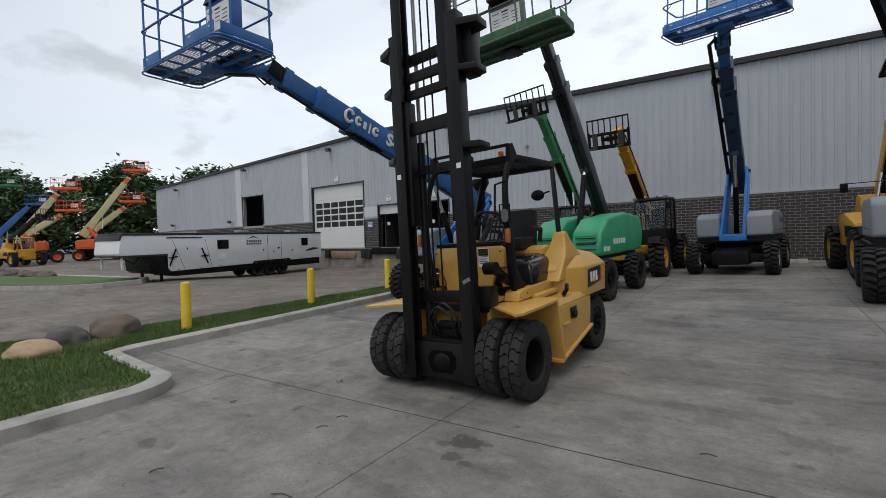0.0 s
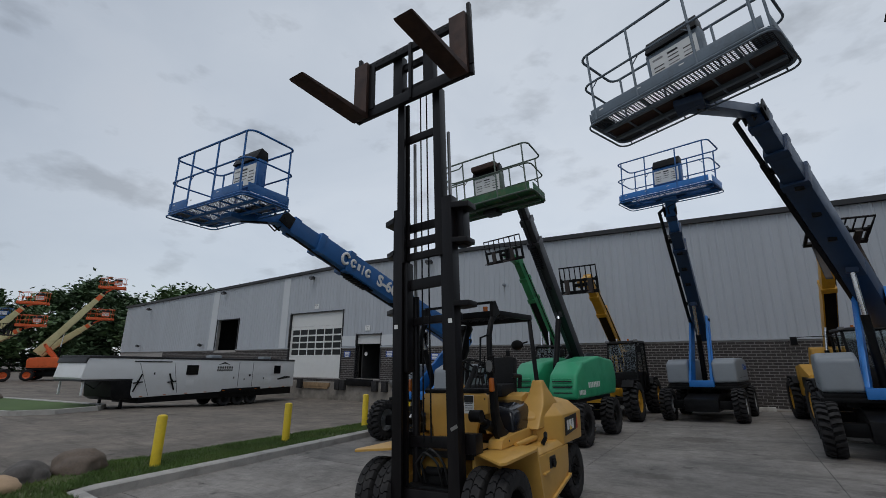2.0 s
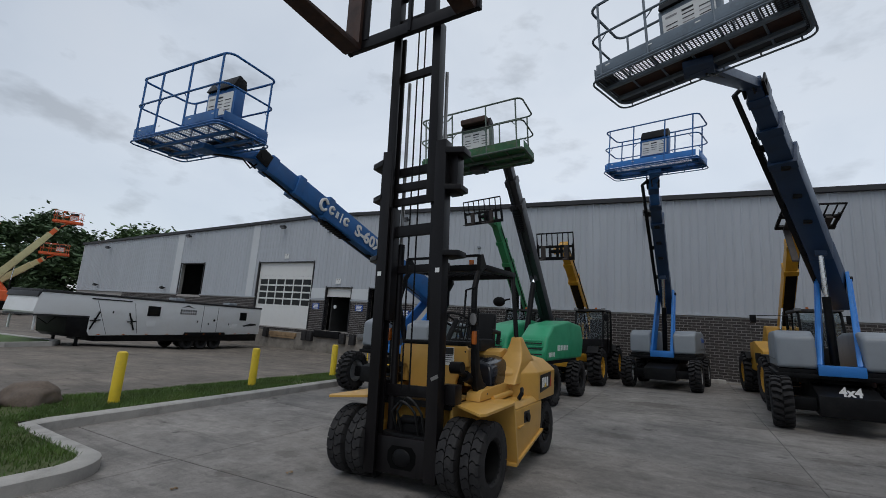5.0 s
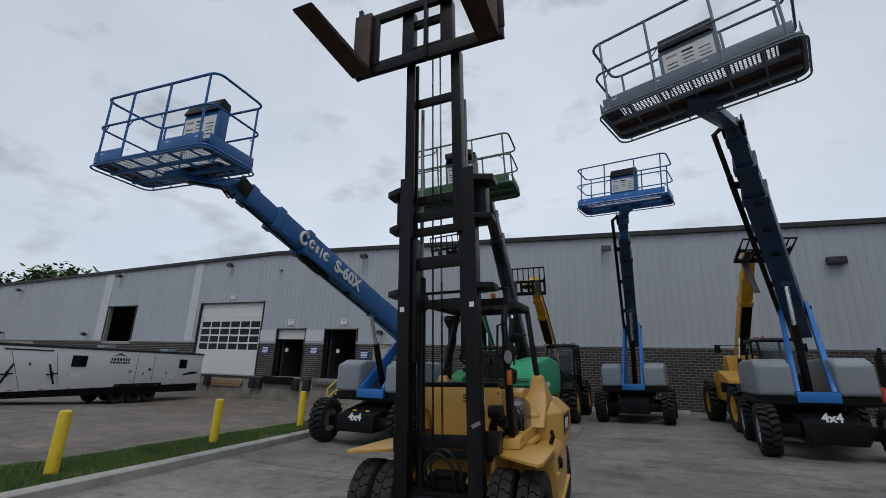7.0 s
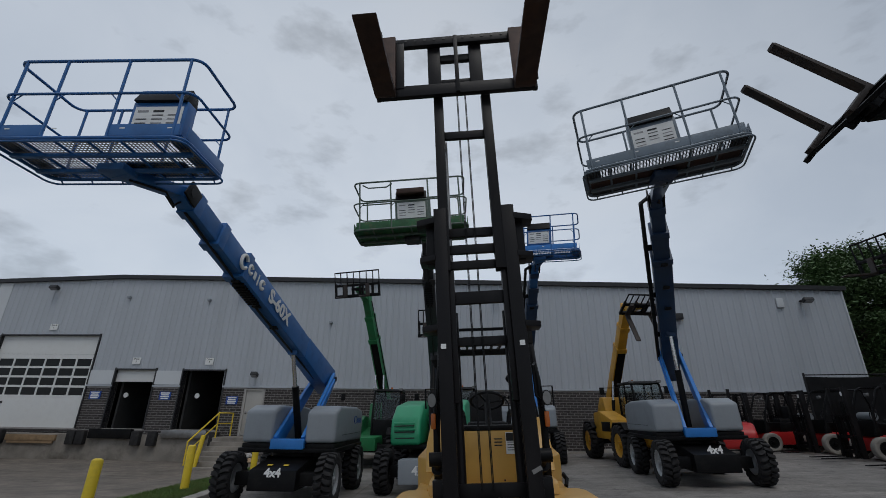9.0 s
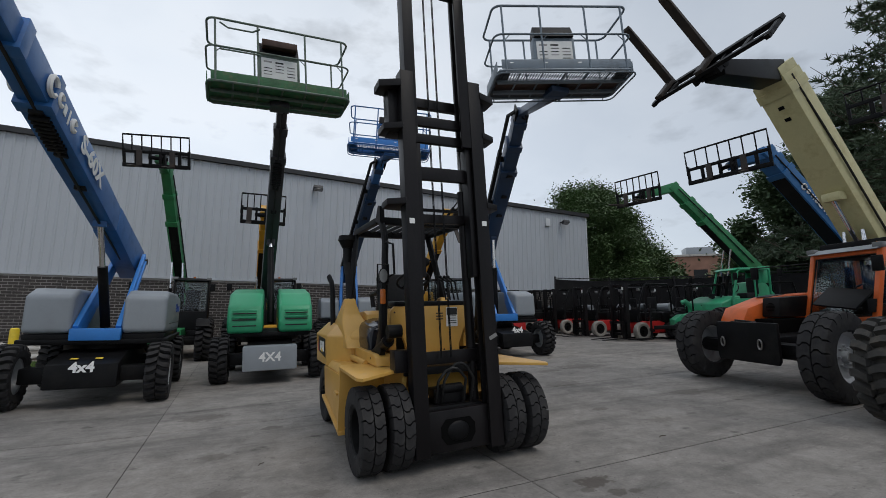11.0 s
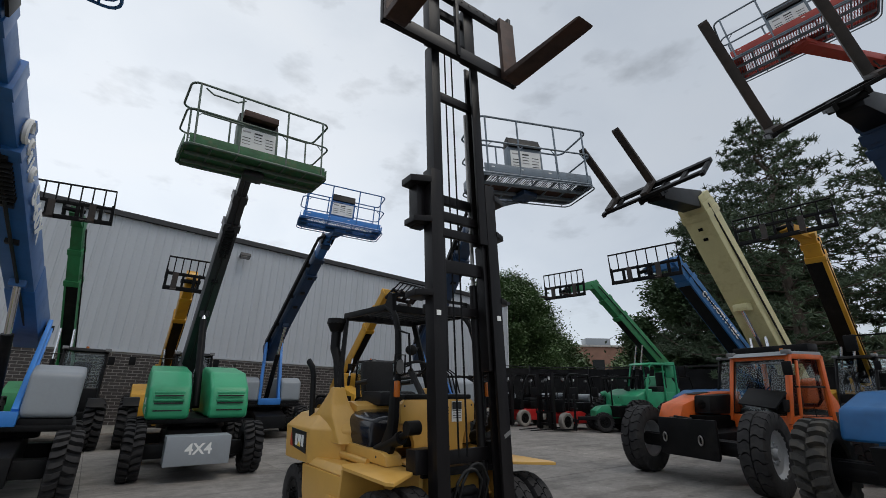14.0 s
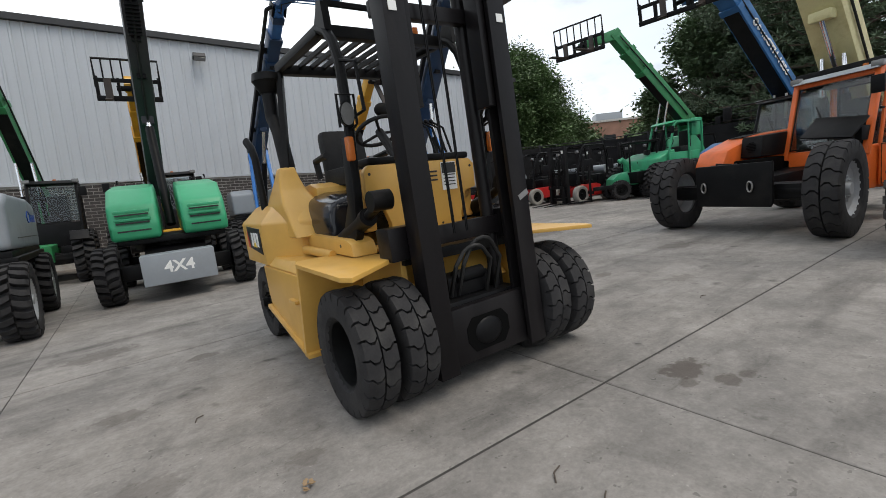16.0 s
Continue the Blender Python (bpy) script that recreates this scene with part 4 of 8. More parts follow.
def boulder(name, x, y, s, material, seed, label, group="boulders on the turf", up=.1):
    bm = bmn()
    bmesh.ops.create_icosphere(bm, subdivisions=4, radius=1)
    for v in bm.verts:
        p = v.co.copy()
        d = 1 + .28 * noise.noise(p * 1.1 + Vector((seed * 7.3, 0, 0))) + .1 * noise.noise(p * 2.7 + Vector((0, seed * 3.1, 0))) + .03 * noise.noise(p * 8)
        v.co = Vector((p.x * s[0], p.y * s[1], max(p.z, -.35) * s[2])) * d
    return solid(name, bm, material, label, "boulder", group, m=Matrix.Translation((x, y, gz(x, y) + up + s[2] * .25)) @ Matrix.Rotation(seed, 4, "Z"), smooth=60)


boulder("boulder", -8.25, 2.38, (.34, .27, .19), STONE_T, 1.1, "tan rounded boulder on the turf")
boulder("boulder", -8.75, 2.88, (.36, .32, .24), STONE_G, 2.4, "grey-brown boulder between two others")
boulder("boulder", -8.75, 3.6, (.36, .36, .31), STONE, 3.9, "large dark brown boulder by the kerb")
for i in range(9):
    boulder("boulder", -30 - i * 1.1 + random.uniform(-.3, .3), 7.2 - i * .22 + random.uniform(-.3, .3), (random.uniform(.3, .6), random.uniform(.3, .5), random.uniform(.2, .35)), random.choice((STONE, STONE_G)), i * 1.7, "far boulder on the grass island edge", "far boulders")
for i in range(34):
    lay = i // 13
    boulder("rock", -11.2 + (i % 13) * .19 + random.uniform(-.08, .08), 18.6 + random.uniform(-.3, .3) + lay * .2, (random.uniform(.13, .24), random.uniform(.12, .2), random.uniform(.09, .15)), random.choice((STONE_T, STONE_G, KERB)), i * 1.3, "pale rock in the pile beside the steps", "rock pile", up=.02 + lay * .2)

# ---------- big forklift ----------


def big_forklift(m):
    f = thing("forklift", m, "large yellow forklift with dual front tyres and raised black mast", "forklift")
    # wheels
    for sx in (-1, 1):
        wheel(f, (sx * .812, .04, .37), .37, .2, "block", sx, RUBBER, RIM_K, .2, label="outer dual drive tyre with block tread")
        wheel(f, (sx * .555, .04, .37), .37, .2, "block", sx, RUBBER, RIM_K, .05)
        wheel(f, (sx * .715, 2.14, .345), .345, .21, "block", sx, RUBBER, RIM_K, .03, label="rear steer tyre")
    bm = bmn()
    cyl(bm, (-.6, 0, .375), (.6, 0, .375), .13)
    box(bm, (0, .06, .40), (.7, .36, .26), None, .03)
    part("axle", bm, BLACK, f)
    part("axle", cyl(bmn(), (-.75, 2.14, .345), (.75, 2.14, .345), .08), BLACK, f)
    # counterweight: a faceted plan, narrowing to the top
    def plan(pts, z):
        return [(x, y, z) for x, y in pts] + [(-x, y, z) for x, y in reversed(pts)]
    bm = bmn()
    loft(bm, [plan([(.50, 1.16), (.72, 1.20), (.985, 1.58), (.985, 2.30), (.6, 2.56)], .76),
              plan([(.50, 1.14), (.71, 1.18), (.985, 1.58), (.985, 2.36), (.6, 2.64)], 1.11),
              plan([(.50, 1.30), (.64, 1.34), (.80, 1.66), (.80, 2.28), (.5, 2.48)], 1.25),
              plan([(.44, 1.45), (.56, 1.5), (.64, 1.75), (.62, 2.14), (.38, 2.3)], 1.30)])
    bmesh.ops.bevel(bm, geom=list(bm.edges), offset=.016, segments=2, affect="EDGES", profile=.6)
    part("counterweight", bm, CAT_Y, f, "faceted yellow counterweight")
    bm = bmn()
    prism(bm, [(.9, .34), (2.45, .42), (2.5, .75), (.9, .75)], -.55, .55, "x", .02)
    part("rear_frame", bm, BLACK, f)
    for sx in (-1, 1):
        # lower side panel with its step
        bm = bmn()
        loft(bm, [[(sx * .52, .72, .22), (sx * .99, .72, .20), (sx * .99, 1.62, .42), (sx * .52, 1.62, .42)],
                  [(sx * .52, .70, .5), (sx * .99, .70, .5), (sx * .99, 1.66, .5), (sx * .52, 1.66, .5)],
                  [(sx * .52, .62, .752), (sx * .99, .62, .752), (sx * .99, 1.70, .752), (sx * .52, 1.70, .752)]])
        bmesh.ops.bevel(bm, geom=list(bm.edges), offset=.012, segments=2, affect="EDGES", profile=.6)
        part("side_panel", bm, CAT_Y, f)
        bm = bmn()
        loft(bm, [[(sx * .52, .60, .758), (sx * .975, .60, .758), (sx * .975, 1.56, .758), (sx * .52, 1.56, .758)],
                  [(sx * .52, .62, .83), (sx * .88, .66, .83), (sx * .93, 1.46, .83), (sx * .52, 1.46, .83)]])
        bmesh.ops.bevel(bm, geom=list(bm.edges), offset=.012, segments=2, affect="EDGES", profile=.6)
        part("shoulder_plate", bm, CAT_Y, f)
        bm = bmn()
        prism(bm, [(.66, .18), (1.66, .39), (1.66, .42), (.66, .21)], sx * .8, sx * 1.03, "x", .005)
        part("side_step", bm, CAT_Y, f)
        part("step_tread", box(bmn(), (sx * 1.0, .86, .56), (.06, .16, .025), None, .006), CAT_Y, f)
        # front fender: top plate with a turned edge, and rear mud plate
        bm = bmn()
        prism(bm, [(sx * .45, .06), (sx * 1.03, -.33), (sx * 1.08, -.26), (sx * 1.05, .56), (sx * .98, .70), (sx * .5, .70)], .835, .862, "z", .005)
        part("fender", bm, CAT_Y, f, "flat yellow fender plate over the drive tyres")
        bm = bmn()
        prism(bm, [(.58, .835), (.62, .835), (.74, .19), (.70, .18)], sx * .46, sx * 1.03, "x", .005)
        part("mud_plate", bm, CAT_Y, f)
        part("wheel_well", span(bmn(), (sx * .42, .02, .42), (sx * .46, .66, .83), .006), CAT_Y, f)
        bm = bmn()
        prism(bm, [(.30, .865), (1.18, .885), (1.18, 1.0), (.40, .975), (.33, .95)], sx * .46, sx * .655, "x", .012)
        part("frame_rail", bm, CAT_Y, f)
        bm = bmn()
        tube(bm, [(sx * .68, .62, .865), (sx * .69, 1.2, .88)], .035, 12)
        part("frame_tube", bm, CAT_Y, f)
        bm = bmn()
        cyl(bm, (sx * .654, .50, .93), (sx * .658, .50, .93), .012, None, 12)
        part("rail_hole", bm, DECAL_GAP_K, f)
        # pylon that carries the guard's rear leg, flowing down into the fairing
        bm = bmn()
        def rib(y0, y1, x0, x1, z):
            return [(sx * x0, y0, z), (sx * x1, y0 + .02, z), (sx * x1, y1, z), (sx * x0, y1, z)]
        loft(bm, [rib(1.08, 1.9, .40, .74, .98), rib(1.18, 1.88, .42, .74, 1.10), rib(1.28, 1.84, .46, .75, 1.24), rib(1.36, 1.70, .52, .73, 1.36), rib(1.40, 1.60, .55, .71, 1.46), rib(1.42, 1.54, .57, .69, 1.55)])
        bmesh.ops.bevel(bm, geom=list(bm.edges), offset=.022, segments=3, affect="EDGES", profile=.6)
        part("guard_pylon", bm, CAT_Y, f)
        # badge on the counterweight's flank
        X = sx * .9853
        bm = bmn()
        prism(bm, [(1.64, .85), (2.16, .90), (2.14, 1.09), (1.66, 1.07)], X, X + sx * .008, "x", .002)
        b = part("badge", bm, DECAL_GAP_K, f, "black badge with a white mark and red corner")
        q = X + sx * .009
        bm = bmn()
        for y0, y1 in ((1.72, 1.79), (1.81, 1.90), (1.92, 1.99)):
            prism(bm, [(y0, .91), (y1, .915), (y1, 1.035), (y0, 1.03)], q, q + sx * .002, "x")
        part("badge_mark", bm, WHITE, b, smooth=0)
        bm = bmn()
        prism(bm, [(1.80, .905), (1.91, .91), (1.855, .965)], q + sx * .003, q + sx * .005, "x")
        part("badge_triangle", bm, DECAL_Y, b, smooth=0)
        bm = bmn()
        prism(bm, [(2.06, .893), (2.155, .9), (2.138, 1.06)], q, q + sx * .002, "x")
        part("badge_corner", bm, DECAL_R, b, smooth=0)
    # hood under the seat and rear deck
    bm = bmn()
    loft(bm, [[(-.60, .72, .96), (.60, .72, .96), (.60, 1.2, .97), (-.60, 1.2, .97)],
              [(-.59, .74, 1.12), (.59, .74, 1.12), (.59, 1.26, 1.14), (-.59, 1.26, 1.14)],
              [(-.54, .78, 1.22), (.54, .78, 1.22), (.54, 1.34, 1.26), (-.54, 1.34, 1.26)],
              [(-.40, .82, 1.26), (.40, .82, 1.26), (.40, 1.42, 1.32), (-.40, 1.42, 1.32)]])
    bmesh.ops.bevel(bm, geom=list(bm.edges), offset=.04, segments=3, affect="EDGES", profile=.6)
    part("engine_cover", bm, HOOD_K, f, "glossy black engine cover under the seat")
    bm = bmn()
    prism(bm, [(1.30, 1.18), (2.5, 1.18), (2.4, 1.34), (1.5, 1.40), (1.32, 1.36)], -.46, .46, "x", .04)
    part("rear_hood", bm, CAT_Y, f)
    # floor and dash
    bm = bmn()
    span(bm, (-.45, -.02, .80), (.45, .8, .87), .005)
    part("floor_plate", bm, BLACK, f)
    bm = bmn()
    prism(bm, [(-.30, .88), (.30, .88), (.30, 1.04), (.36, 1.20), (.46, 1.22), (.46, 1.40), (.42, 1.44), (-.42, 1.44), (-.46, 1.40), (-.46, 1.22), (-.36, 1.20), (-.30, 1.04)], .46, .52, "y", .014)
    part("front_cowl", bm, CAT_Y, f, "yellow front cowl with a row of bolt holes")
    part("lower_cowl", prism(bmn(), [(.06, .58), (.30, .84), (.34, .84), (.10, .55)], -.43, .43, "x", .006), CAT_Y, f)
    part("floor_edge", prism(bmn(), [(.10, .80), (.46, .84), (.46, .90), (.10, .86)], -.44, .44, "x", .006), CAT_Y, f)
    for sx in (-1, 1):
        bm = bmn()
        prism(bm, [(.525, 1.0), (.70, .98), (.70, 1.34), (.60, 1.42), (.525, 1.42)], sx * .38, sx * .46, "x", .014)
        part("cowl_side", bm, CAT_Y, f)
    # black discs and bars paint the shade of holes and slots
    for x in (-.20, -.16, -.12, -.08, .08, .12):
        z = .955 + (.03 if x > .1 else 0)
        part("bolt_hole", cyl(bmn(), (x, .461, z), (x, .457, z), .009, None, 10), DECAL_GAP_K, f)
    for k in range(3):
        part("vent_slot", box(bmn(), (.075, .458, 1.30 + k * .03), (.08, .006, .012), None, .002), DECAL_GAP_K, f)
    for sx in (-1, 1):
        part("bolt_hole", cyl(bmn(), (sx * .42, .461, 1.38), (sx * .42, .457, 1.38), .01, None, 10), DECAL_GAP_K, f)
    bm = bmn()
    span(bm, (.15, .452, 1.22), (.28, .457, 1.42))
    lab = part("warning_label", bm, WHITE, f, "white warning label with dark heading", smooth=0)
    bm = bmn()
    span(bm, (.155, .448, 1.34), (.275, .451, 1.415))
    for k in range(4):
        span(bm, (.165, .448, 1.325 - k * .024), (.265, .451, 1.332 - k * .024))
    part("writing_bar", bm, DECAL_GAP_K, lab, smooth=0)
    bm = bmn()
    span(bm, (-.42, .46, 1.44), (.42, .70, 1.49), .02)
    part("dash_top", bm, BLACK, f)
    # seat
    bm = bmn()
    box(bm, (0, 1.42, 1.43), (.5, .5, .16), None, .05)
    part("seat", bm, SEAT, f)
    bm = bmn()
    box(bm, (0, 1.72, 1.65), (.42, .15, .44), Euler((radians(-10), 0, 0)).to_matrix(), .05)
    part("backrest", bm, SEAT, f)
    for sx in (-1, 1):
        bm = bmn()
        tube(bm, [(sx * .28, 1.66, 1.44), (sx * .3, 1.66, 1.6), (sx * .3, 1.38, 1.62)], .03)
        part("armrest", bm, SEAT, f)
    # steering wheel and levers
    bm = bmn()
    R = Matrix.Translation((0, .94, 1.74)) @ Matrix.Rotation(radians(-28), 4, "X")
    tube(bm, [R @ Vector((.19 * math.cos(a), .19 * math.sin(a), 0)) for a in [i * math.tau / 24 for i in range(24)]], .016, 8, True)
    for a in (0, 2.1, 4.2):
        tube(bm, [R @ Vector((0, 0, -.02)), R @ Vector((.18 * math.cos(a), .18 * math.sin(a), 0))], .012, 6)
    tube(bm, [R @ Vector((0, 0, 0)), (0, .66, 1.45)], .035, 10)
    part("steering_wheel", bm, SEAT, f)
    for i in range(4):
        bm = bmn()
        x = .22 + i * .05
        tube(bm, [(x, .5, 1.5), (x, .58, 1.7), (x - .03, .68, 1.76)], .009, 6)
        bmesh.ops.create_icosphere(bm, subdivisions=2, radius=.02, matrix=Matrix.Translation((x - .03, .69, 1.765)))
        part("lever", bm, BLACK, f)
    # overhead guard
    gx = .50
    for sx in (-1, 1):
        bm = bmn()
        P = [(sx * .54, .34, 1.15), (sx * .54, .32, 1.45), (sx * .53, .32, 1.70), (sx * .52, .35, 1.92), (sx * gx, .40, 2.10), (sx * gx, .46, 2.24), (sx * gx, .54, 2.33), (sx * gx, .66, 2.385)]
        tube(bm, P, .034, 10)
        part("guard_front_leg", bm, BLACK, f)
        bm = bmn()
        prism(bm, [(.38, .95), (.60, .965), (.56, 1.0), (.42, 1.2), (.375, 1.62), (.29, 1.62), (.29, 1.25), (.34, 1.0)], sx * .52, sx * .575, "x", .006)
        part("leg_gusset", bm, BLACK, f)
        bm = bmn()
        beam(bm, (sx * gx, 1.66, 2.36), (sx * .62, 1.47, 1.53), .05, .07, bev=.008)
        part("guard_rear_leg", bm, BLACK, f)
        bm = bmn()
        beam(bm, (sx * gx, .66, 2.375), (sx * gx, 1.70, 2.40), .05, .07, bev=.008)
        part("guard_side_rail", bm, BLACK, f)
        # grab handle, mirror and lamps
        bm = bmn()
        tube(bm, [(sx * .53, .31, 1.72), (sx * .47, .2, 1.76), (sx * .47, .24, 2.06), (sx * .51, .37, 2.1)], .012, 6)
        tube(bm, [(sx * .53, .27, 1.66), (sx * .53, .2, 1.68), (sx * .53, .2, 1.85), (sx * .64, .2, 1.85), (sx * .64, .2, 1.66)], .009, 6)
        part("grab_handle", bm, BLACK, f)
        bm = bmn()
        cyl(bm, (0, .21, 0), (0, .27, 0), .066, .05, 18)
        bmesh.ops.transform(bm, matrix=Matrix.Translation((sx * .58, 0, 1.74)) @ Matrix.Diagonal((.72, 1, 1.15, 1)), verts=bm.verts)
        beam(bm, (sx * .58, .26, 1.73), (sx * .54, .32, 1.68), .03, .03)
        l = part("head_lamp", bm, BLACK, f)
        bm = bmn()
        cyl(bm, (0, .202, 0), (0, .212, 0), .058, None, 18)
        bmesh.ops.transform(bm, matrix=Matrix.Translation((sx * .58, 0, 1.74)) @ Matrix.Diagonal((.72, 1, 1.15, 1)), verts=bm.verts)
        part("lens", bm, LENS, l)
        bm = bmn()
        box(bm, (sx * .57, .265, 1.54), (.05, .05, .15), None, .016)
        part("turn_lamp", bm, AMBER, f, "amber turn lamp")
    for y, z in ((.68, 2.375), (1.68, 2.39)):
        part("guard_cross_rail", beam(bmn(), (-gx, y, z), (gx, y, z), .08, .08, bev=.008), BLACK, f)
    for i in range(9):
        bm = bmn()
        x = -.42 + i * .105
        beam(bm, (x, .70, 2.40), (x, 1.66, 2.42), .025, .035)
        part("guard_bar", bm, BLACK, f, smooth=0)
    bm = bmn()
    beam(bm, (-gx, .53, 2.50), (gx, .53, 2.50), .03, .03)
    for sx in (-1, 1):
        prism(bm, [(.48, 2.32), (.66, 2.39), (.56, 2.52), (.50, 2.50)], sx * .48, sx * .53, "x")
    part("guard_visor", bm, BLACK, f, smooth=0)
    bm = bmn()
    cyl(bm, (.3, .72, 2.42), (.3, .72, 2.48), .03, None, 12)
    part("beacon", bm, AMBER, f)
    bm = bmn()
    bmesh.ops.create_uvsphere(bm, u_segments=16, v_segments=10, radius=.09, matrix=Matrix.Translation((.36, 1.5, 2.02)) @ Matrix.Diagonal((1, .5, .75, 1)))
    tube(bm, [(.36, 1.5, 2.02), (.5, 1.55, 2.06)], .012, 6)
    part("mirror", bm, BLACK, f)
    # exhaust and air intake on the right
    bm = bmn()
    tube(bm, [(-.80, 1.92, 1.15), (-.80, 1.98, 1.68), (-.81, 2.02, 1.78), (-.83, 2.12, 1.86)], .042, 14)
    part("exhaust_pipe", bm, BLACK, f, "black exhaust stack with a bent tip")
    bm = bmn()
    tube(bm, [(-.60, 1.50, 1.5), (-.60, 1.60, 1.86), (-.60, 1.72, 2.0), (-.60, 1.72, 2.22)], .06, 14)
    cyl(bm, (-.60, 1.72, 2.2), (-.60, 1.72, 2.3), .07, .12, 18)
    cyl(bm, (-.60, 1.72, 2.3), (-.60, 1.72, 2.36), .125, .115, 18)
    part("air_intake", bm, BLACK, f, "black mushroom-topped air intake")
    # fuel cap recess on the left flank
    bm = bmn()
    # black block paints the shade of the recess
    box(bm, (.985, 1.10, .64), (.03, .2, .13), None, .02)
    fd = part("fuel_recess", bm, DECAL_GAP_K, f)
    part("fuel_cap", cyl(bmn(), (.995, 1.10, .63), (1.03, 1.10, .63), .05, None, 14), BLACK, fd)
    part("latch", tube(bmn(), [(.9, 1.0, .84), (.93, 1.05, .9), (.9, 1.12, .94)], .03, 8), BLACK, f)
    # the body is narrower than its first layout: draw the flanks in, and set the cowl forward
    for o in f.children:
        if o.name.startswith(("wheel", "air_intake", "guard", "grab", "head_lamp", "turn_lamp", "leg_gusset", "mirror", "lever", "steering", "beacon")):
            continue
        ahead = -.1 if o.name.startswith(("front_cowl", "cowl_side", "bolt_hole", "vent_slot", "warning_label", "dash_top")) else 0
        for q in [o] + list(o.children):
            for v in q.data.vertices:
                v.co.x = math.copysign(min(abs(v.co.x), .56 + (abs(v.co.x) - .56) * .76), v.co.x)
                v.co.y += ahead
    # mast, outer stage
    before_mast = set(f.children)
    my = -.16
    for sx in (-1, 1):
        bm = bmn()
        prism(bm, [(sx * .30, my - .09), (sx * .435, my - .09), (sx * .435, my + .05), (sx * .30, my + .05), (sx * .30, my + .02), (sx * .405, my + .02), (sx * .405, my - .055), (sx * .30, my - .055)], .13, 3.72, "z", .004)
        part("mast_outer_rail", bm, MAST, f, "tall black mast rail")
        bm = bmn()
        ix = -.04
        prism(bm, [(ix + sx * .235, my - .085), (ix + sx * .345, my - .085), (ix + sx * .345, my + .05), (ix + sx * .235, my + .05), (ix + sx * .235, my + .02), (ix + sx * .315, my + .02), (ix + sx * .315, my - .05), (ix + sx * .235, my - .05)], 3.0, 5.32, "z", .004)
        part("mast_inner_rail", bm, MAST, f, "raised inner mast rail")
        bm = bmn()
        prism(bm, [(sx * .245, my - .05), (sx * .30, my - .05), (sx * .30, my + .07), (sx * .245, my + .07)], 1.7, 3.0, "z", .004)
        part("mast_inner_foot", bm, MAST, f)
        bm = bmn()
        cyl(bm, (sx * .275, my + .16, .2), (sx * .275, my + .16, 2.6), .046, None, 16)
        c = part("lift_cylinder", bm, MAST, f)
        bm = bmn()
        cyl(bm, (sx * .275, my + .16, 2.6), (sx * .275, my + .16, 4.75), .022, None, 12)
        part("rod", bm, STEEL, c)
        # hinge brackets
        for z0, z1, o in ((3.55, 3.62, .2), (3.12, 3.18, .17), (2.38, 2.44, .16)):
            bm = bmn()
            prism(bm, [(sx * .43, my - .1), (sx * (.43 + o), my - .02), (sx * (.43 + o), my + .16), (sx * .38, my + .2), (sx * .38, my + .1)], z0, z1, "z", .004)
            part("mast_bracket", bm, MAST, f)
        bm = bmn()
        box(bm, (sx * .47, my + .1, 3.36), (.12, .16, .5), None, .01)
        part("bracket_web", bm, MAST, f)
        bm = bmn()
        box(bm, (sx * .38, my - .094, 2.22), (.05, .004, .05))
        part("maker_plate", bm, WHITE, f, smooth=0)
        bm = bmn()
        box(bm, (sx * .43, my + .16, .95), (.22, .16, .2), None, .01)
        part("mast_foot_bracket", bm, MAST, f)
        # tilt cylinder
        bm = bmn()
        cyl(bm, (sx * .50, my + .20, 1.20), (sx * .51, .30, 1.10), .030, .034, 14)
        cyl(bm, (sx * .51, .22, 1.125), (sx * .51, .66, .99), .052, .056, 16)
        cyl(bm, (sx * .51, .20, 1.13), (sx * .51, .25, 1.115), .06, .06, 16)
        cyl(bm, (sx * .44, my + .18, 1.22), (sx * .57, my + .18, 1.22), .062, None, 16)
        part("tilt_cylinder", bm, BLACK, f)
    for z, h, w, yo in ((3.5, .1, .36, .12), (2.29, .09, .4, .12), (.95, .12, .42, .14)):
        bm = bmn()
        box(bm, (0, my + yo, z), (w * 2, .06, h), None, .006)
        part("mast_cross_bar", bm, MAST, f)
    for z, h in ((4.74, .10), (3.26, .10), (3.08, .09), (2.72, .13)):
        bm = bmn()
        box(bm, (0, my + .02, z), (.58, .05, h), None, .006)
        part("mast_cross_bar", bm, MAST, f)
    bm = bmn()
    prism(bm, [(-.36, .14), (.36, .14), (.36, .5), (-.36, .5)], my - .03, my + .04, "y", .012)
    part("mast_bottom_plate", bm, MAST, f)
    # no real cut: a near-black plate paints the shade in the hole
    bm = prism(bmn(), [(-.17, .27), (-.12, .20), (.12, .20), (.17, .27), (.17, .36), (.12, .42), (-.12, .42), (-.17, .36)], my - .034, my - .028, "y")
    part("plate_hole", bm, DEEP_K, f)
    bm = bmn()
    bmesh.ops.create_uvsphere(bm, u_segments=18, v_segments=10, radius=.11, matrix=Matrix.Translation((0, my - .03, .31)) @ Matrix.Diagonal((1, .25, .8, 1)))
    part("axle_housing", bm, BLACK, f)
    part("rail_label", box(bmn(), (.39, my - .0935, 1.12), (.09, .003, .035), Euler((0, radians(-25), 0)).to_matrix()), STEEL, f, smooth=0)
    # chains and hoses
    for x in (-.10, .0):
        bm = bmn()
        for k in range(2):
            tube(bm, [(x + k * .011, my + .05, .95), (x + k * .011, my + .05, 5.62)], .005, 5)
        part("lift_chain", bm, BLACK, f)
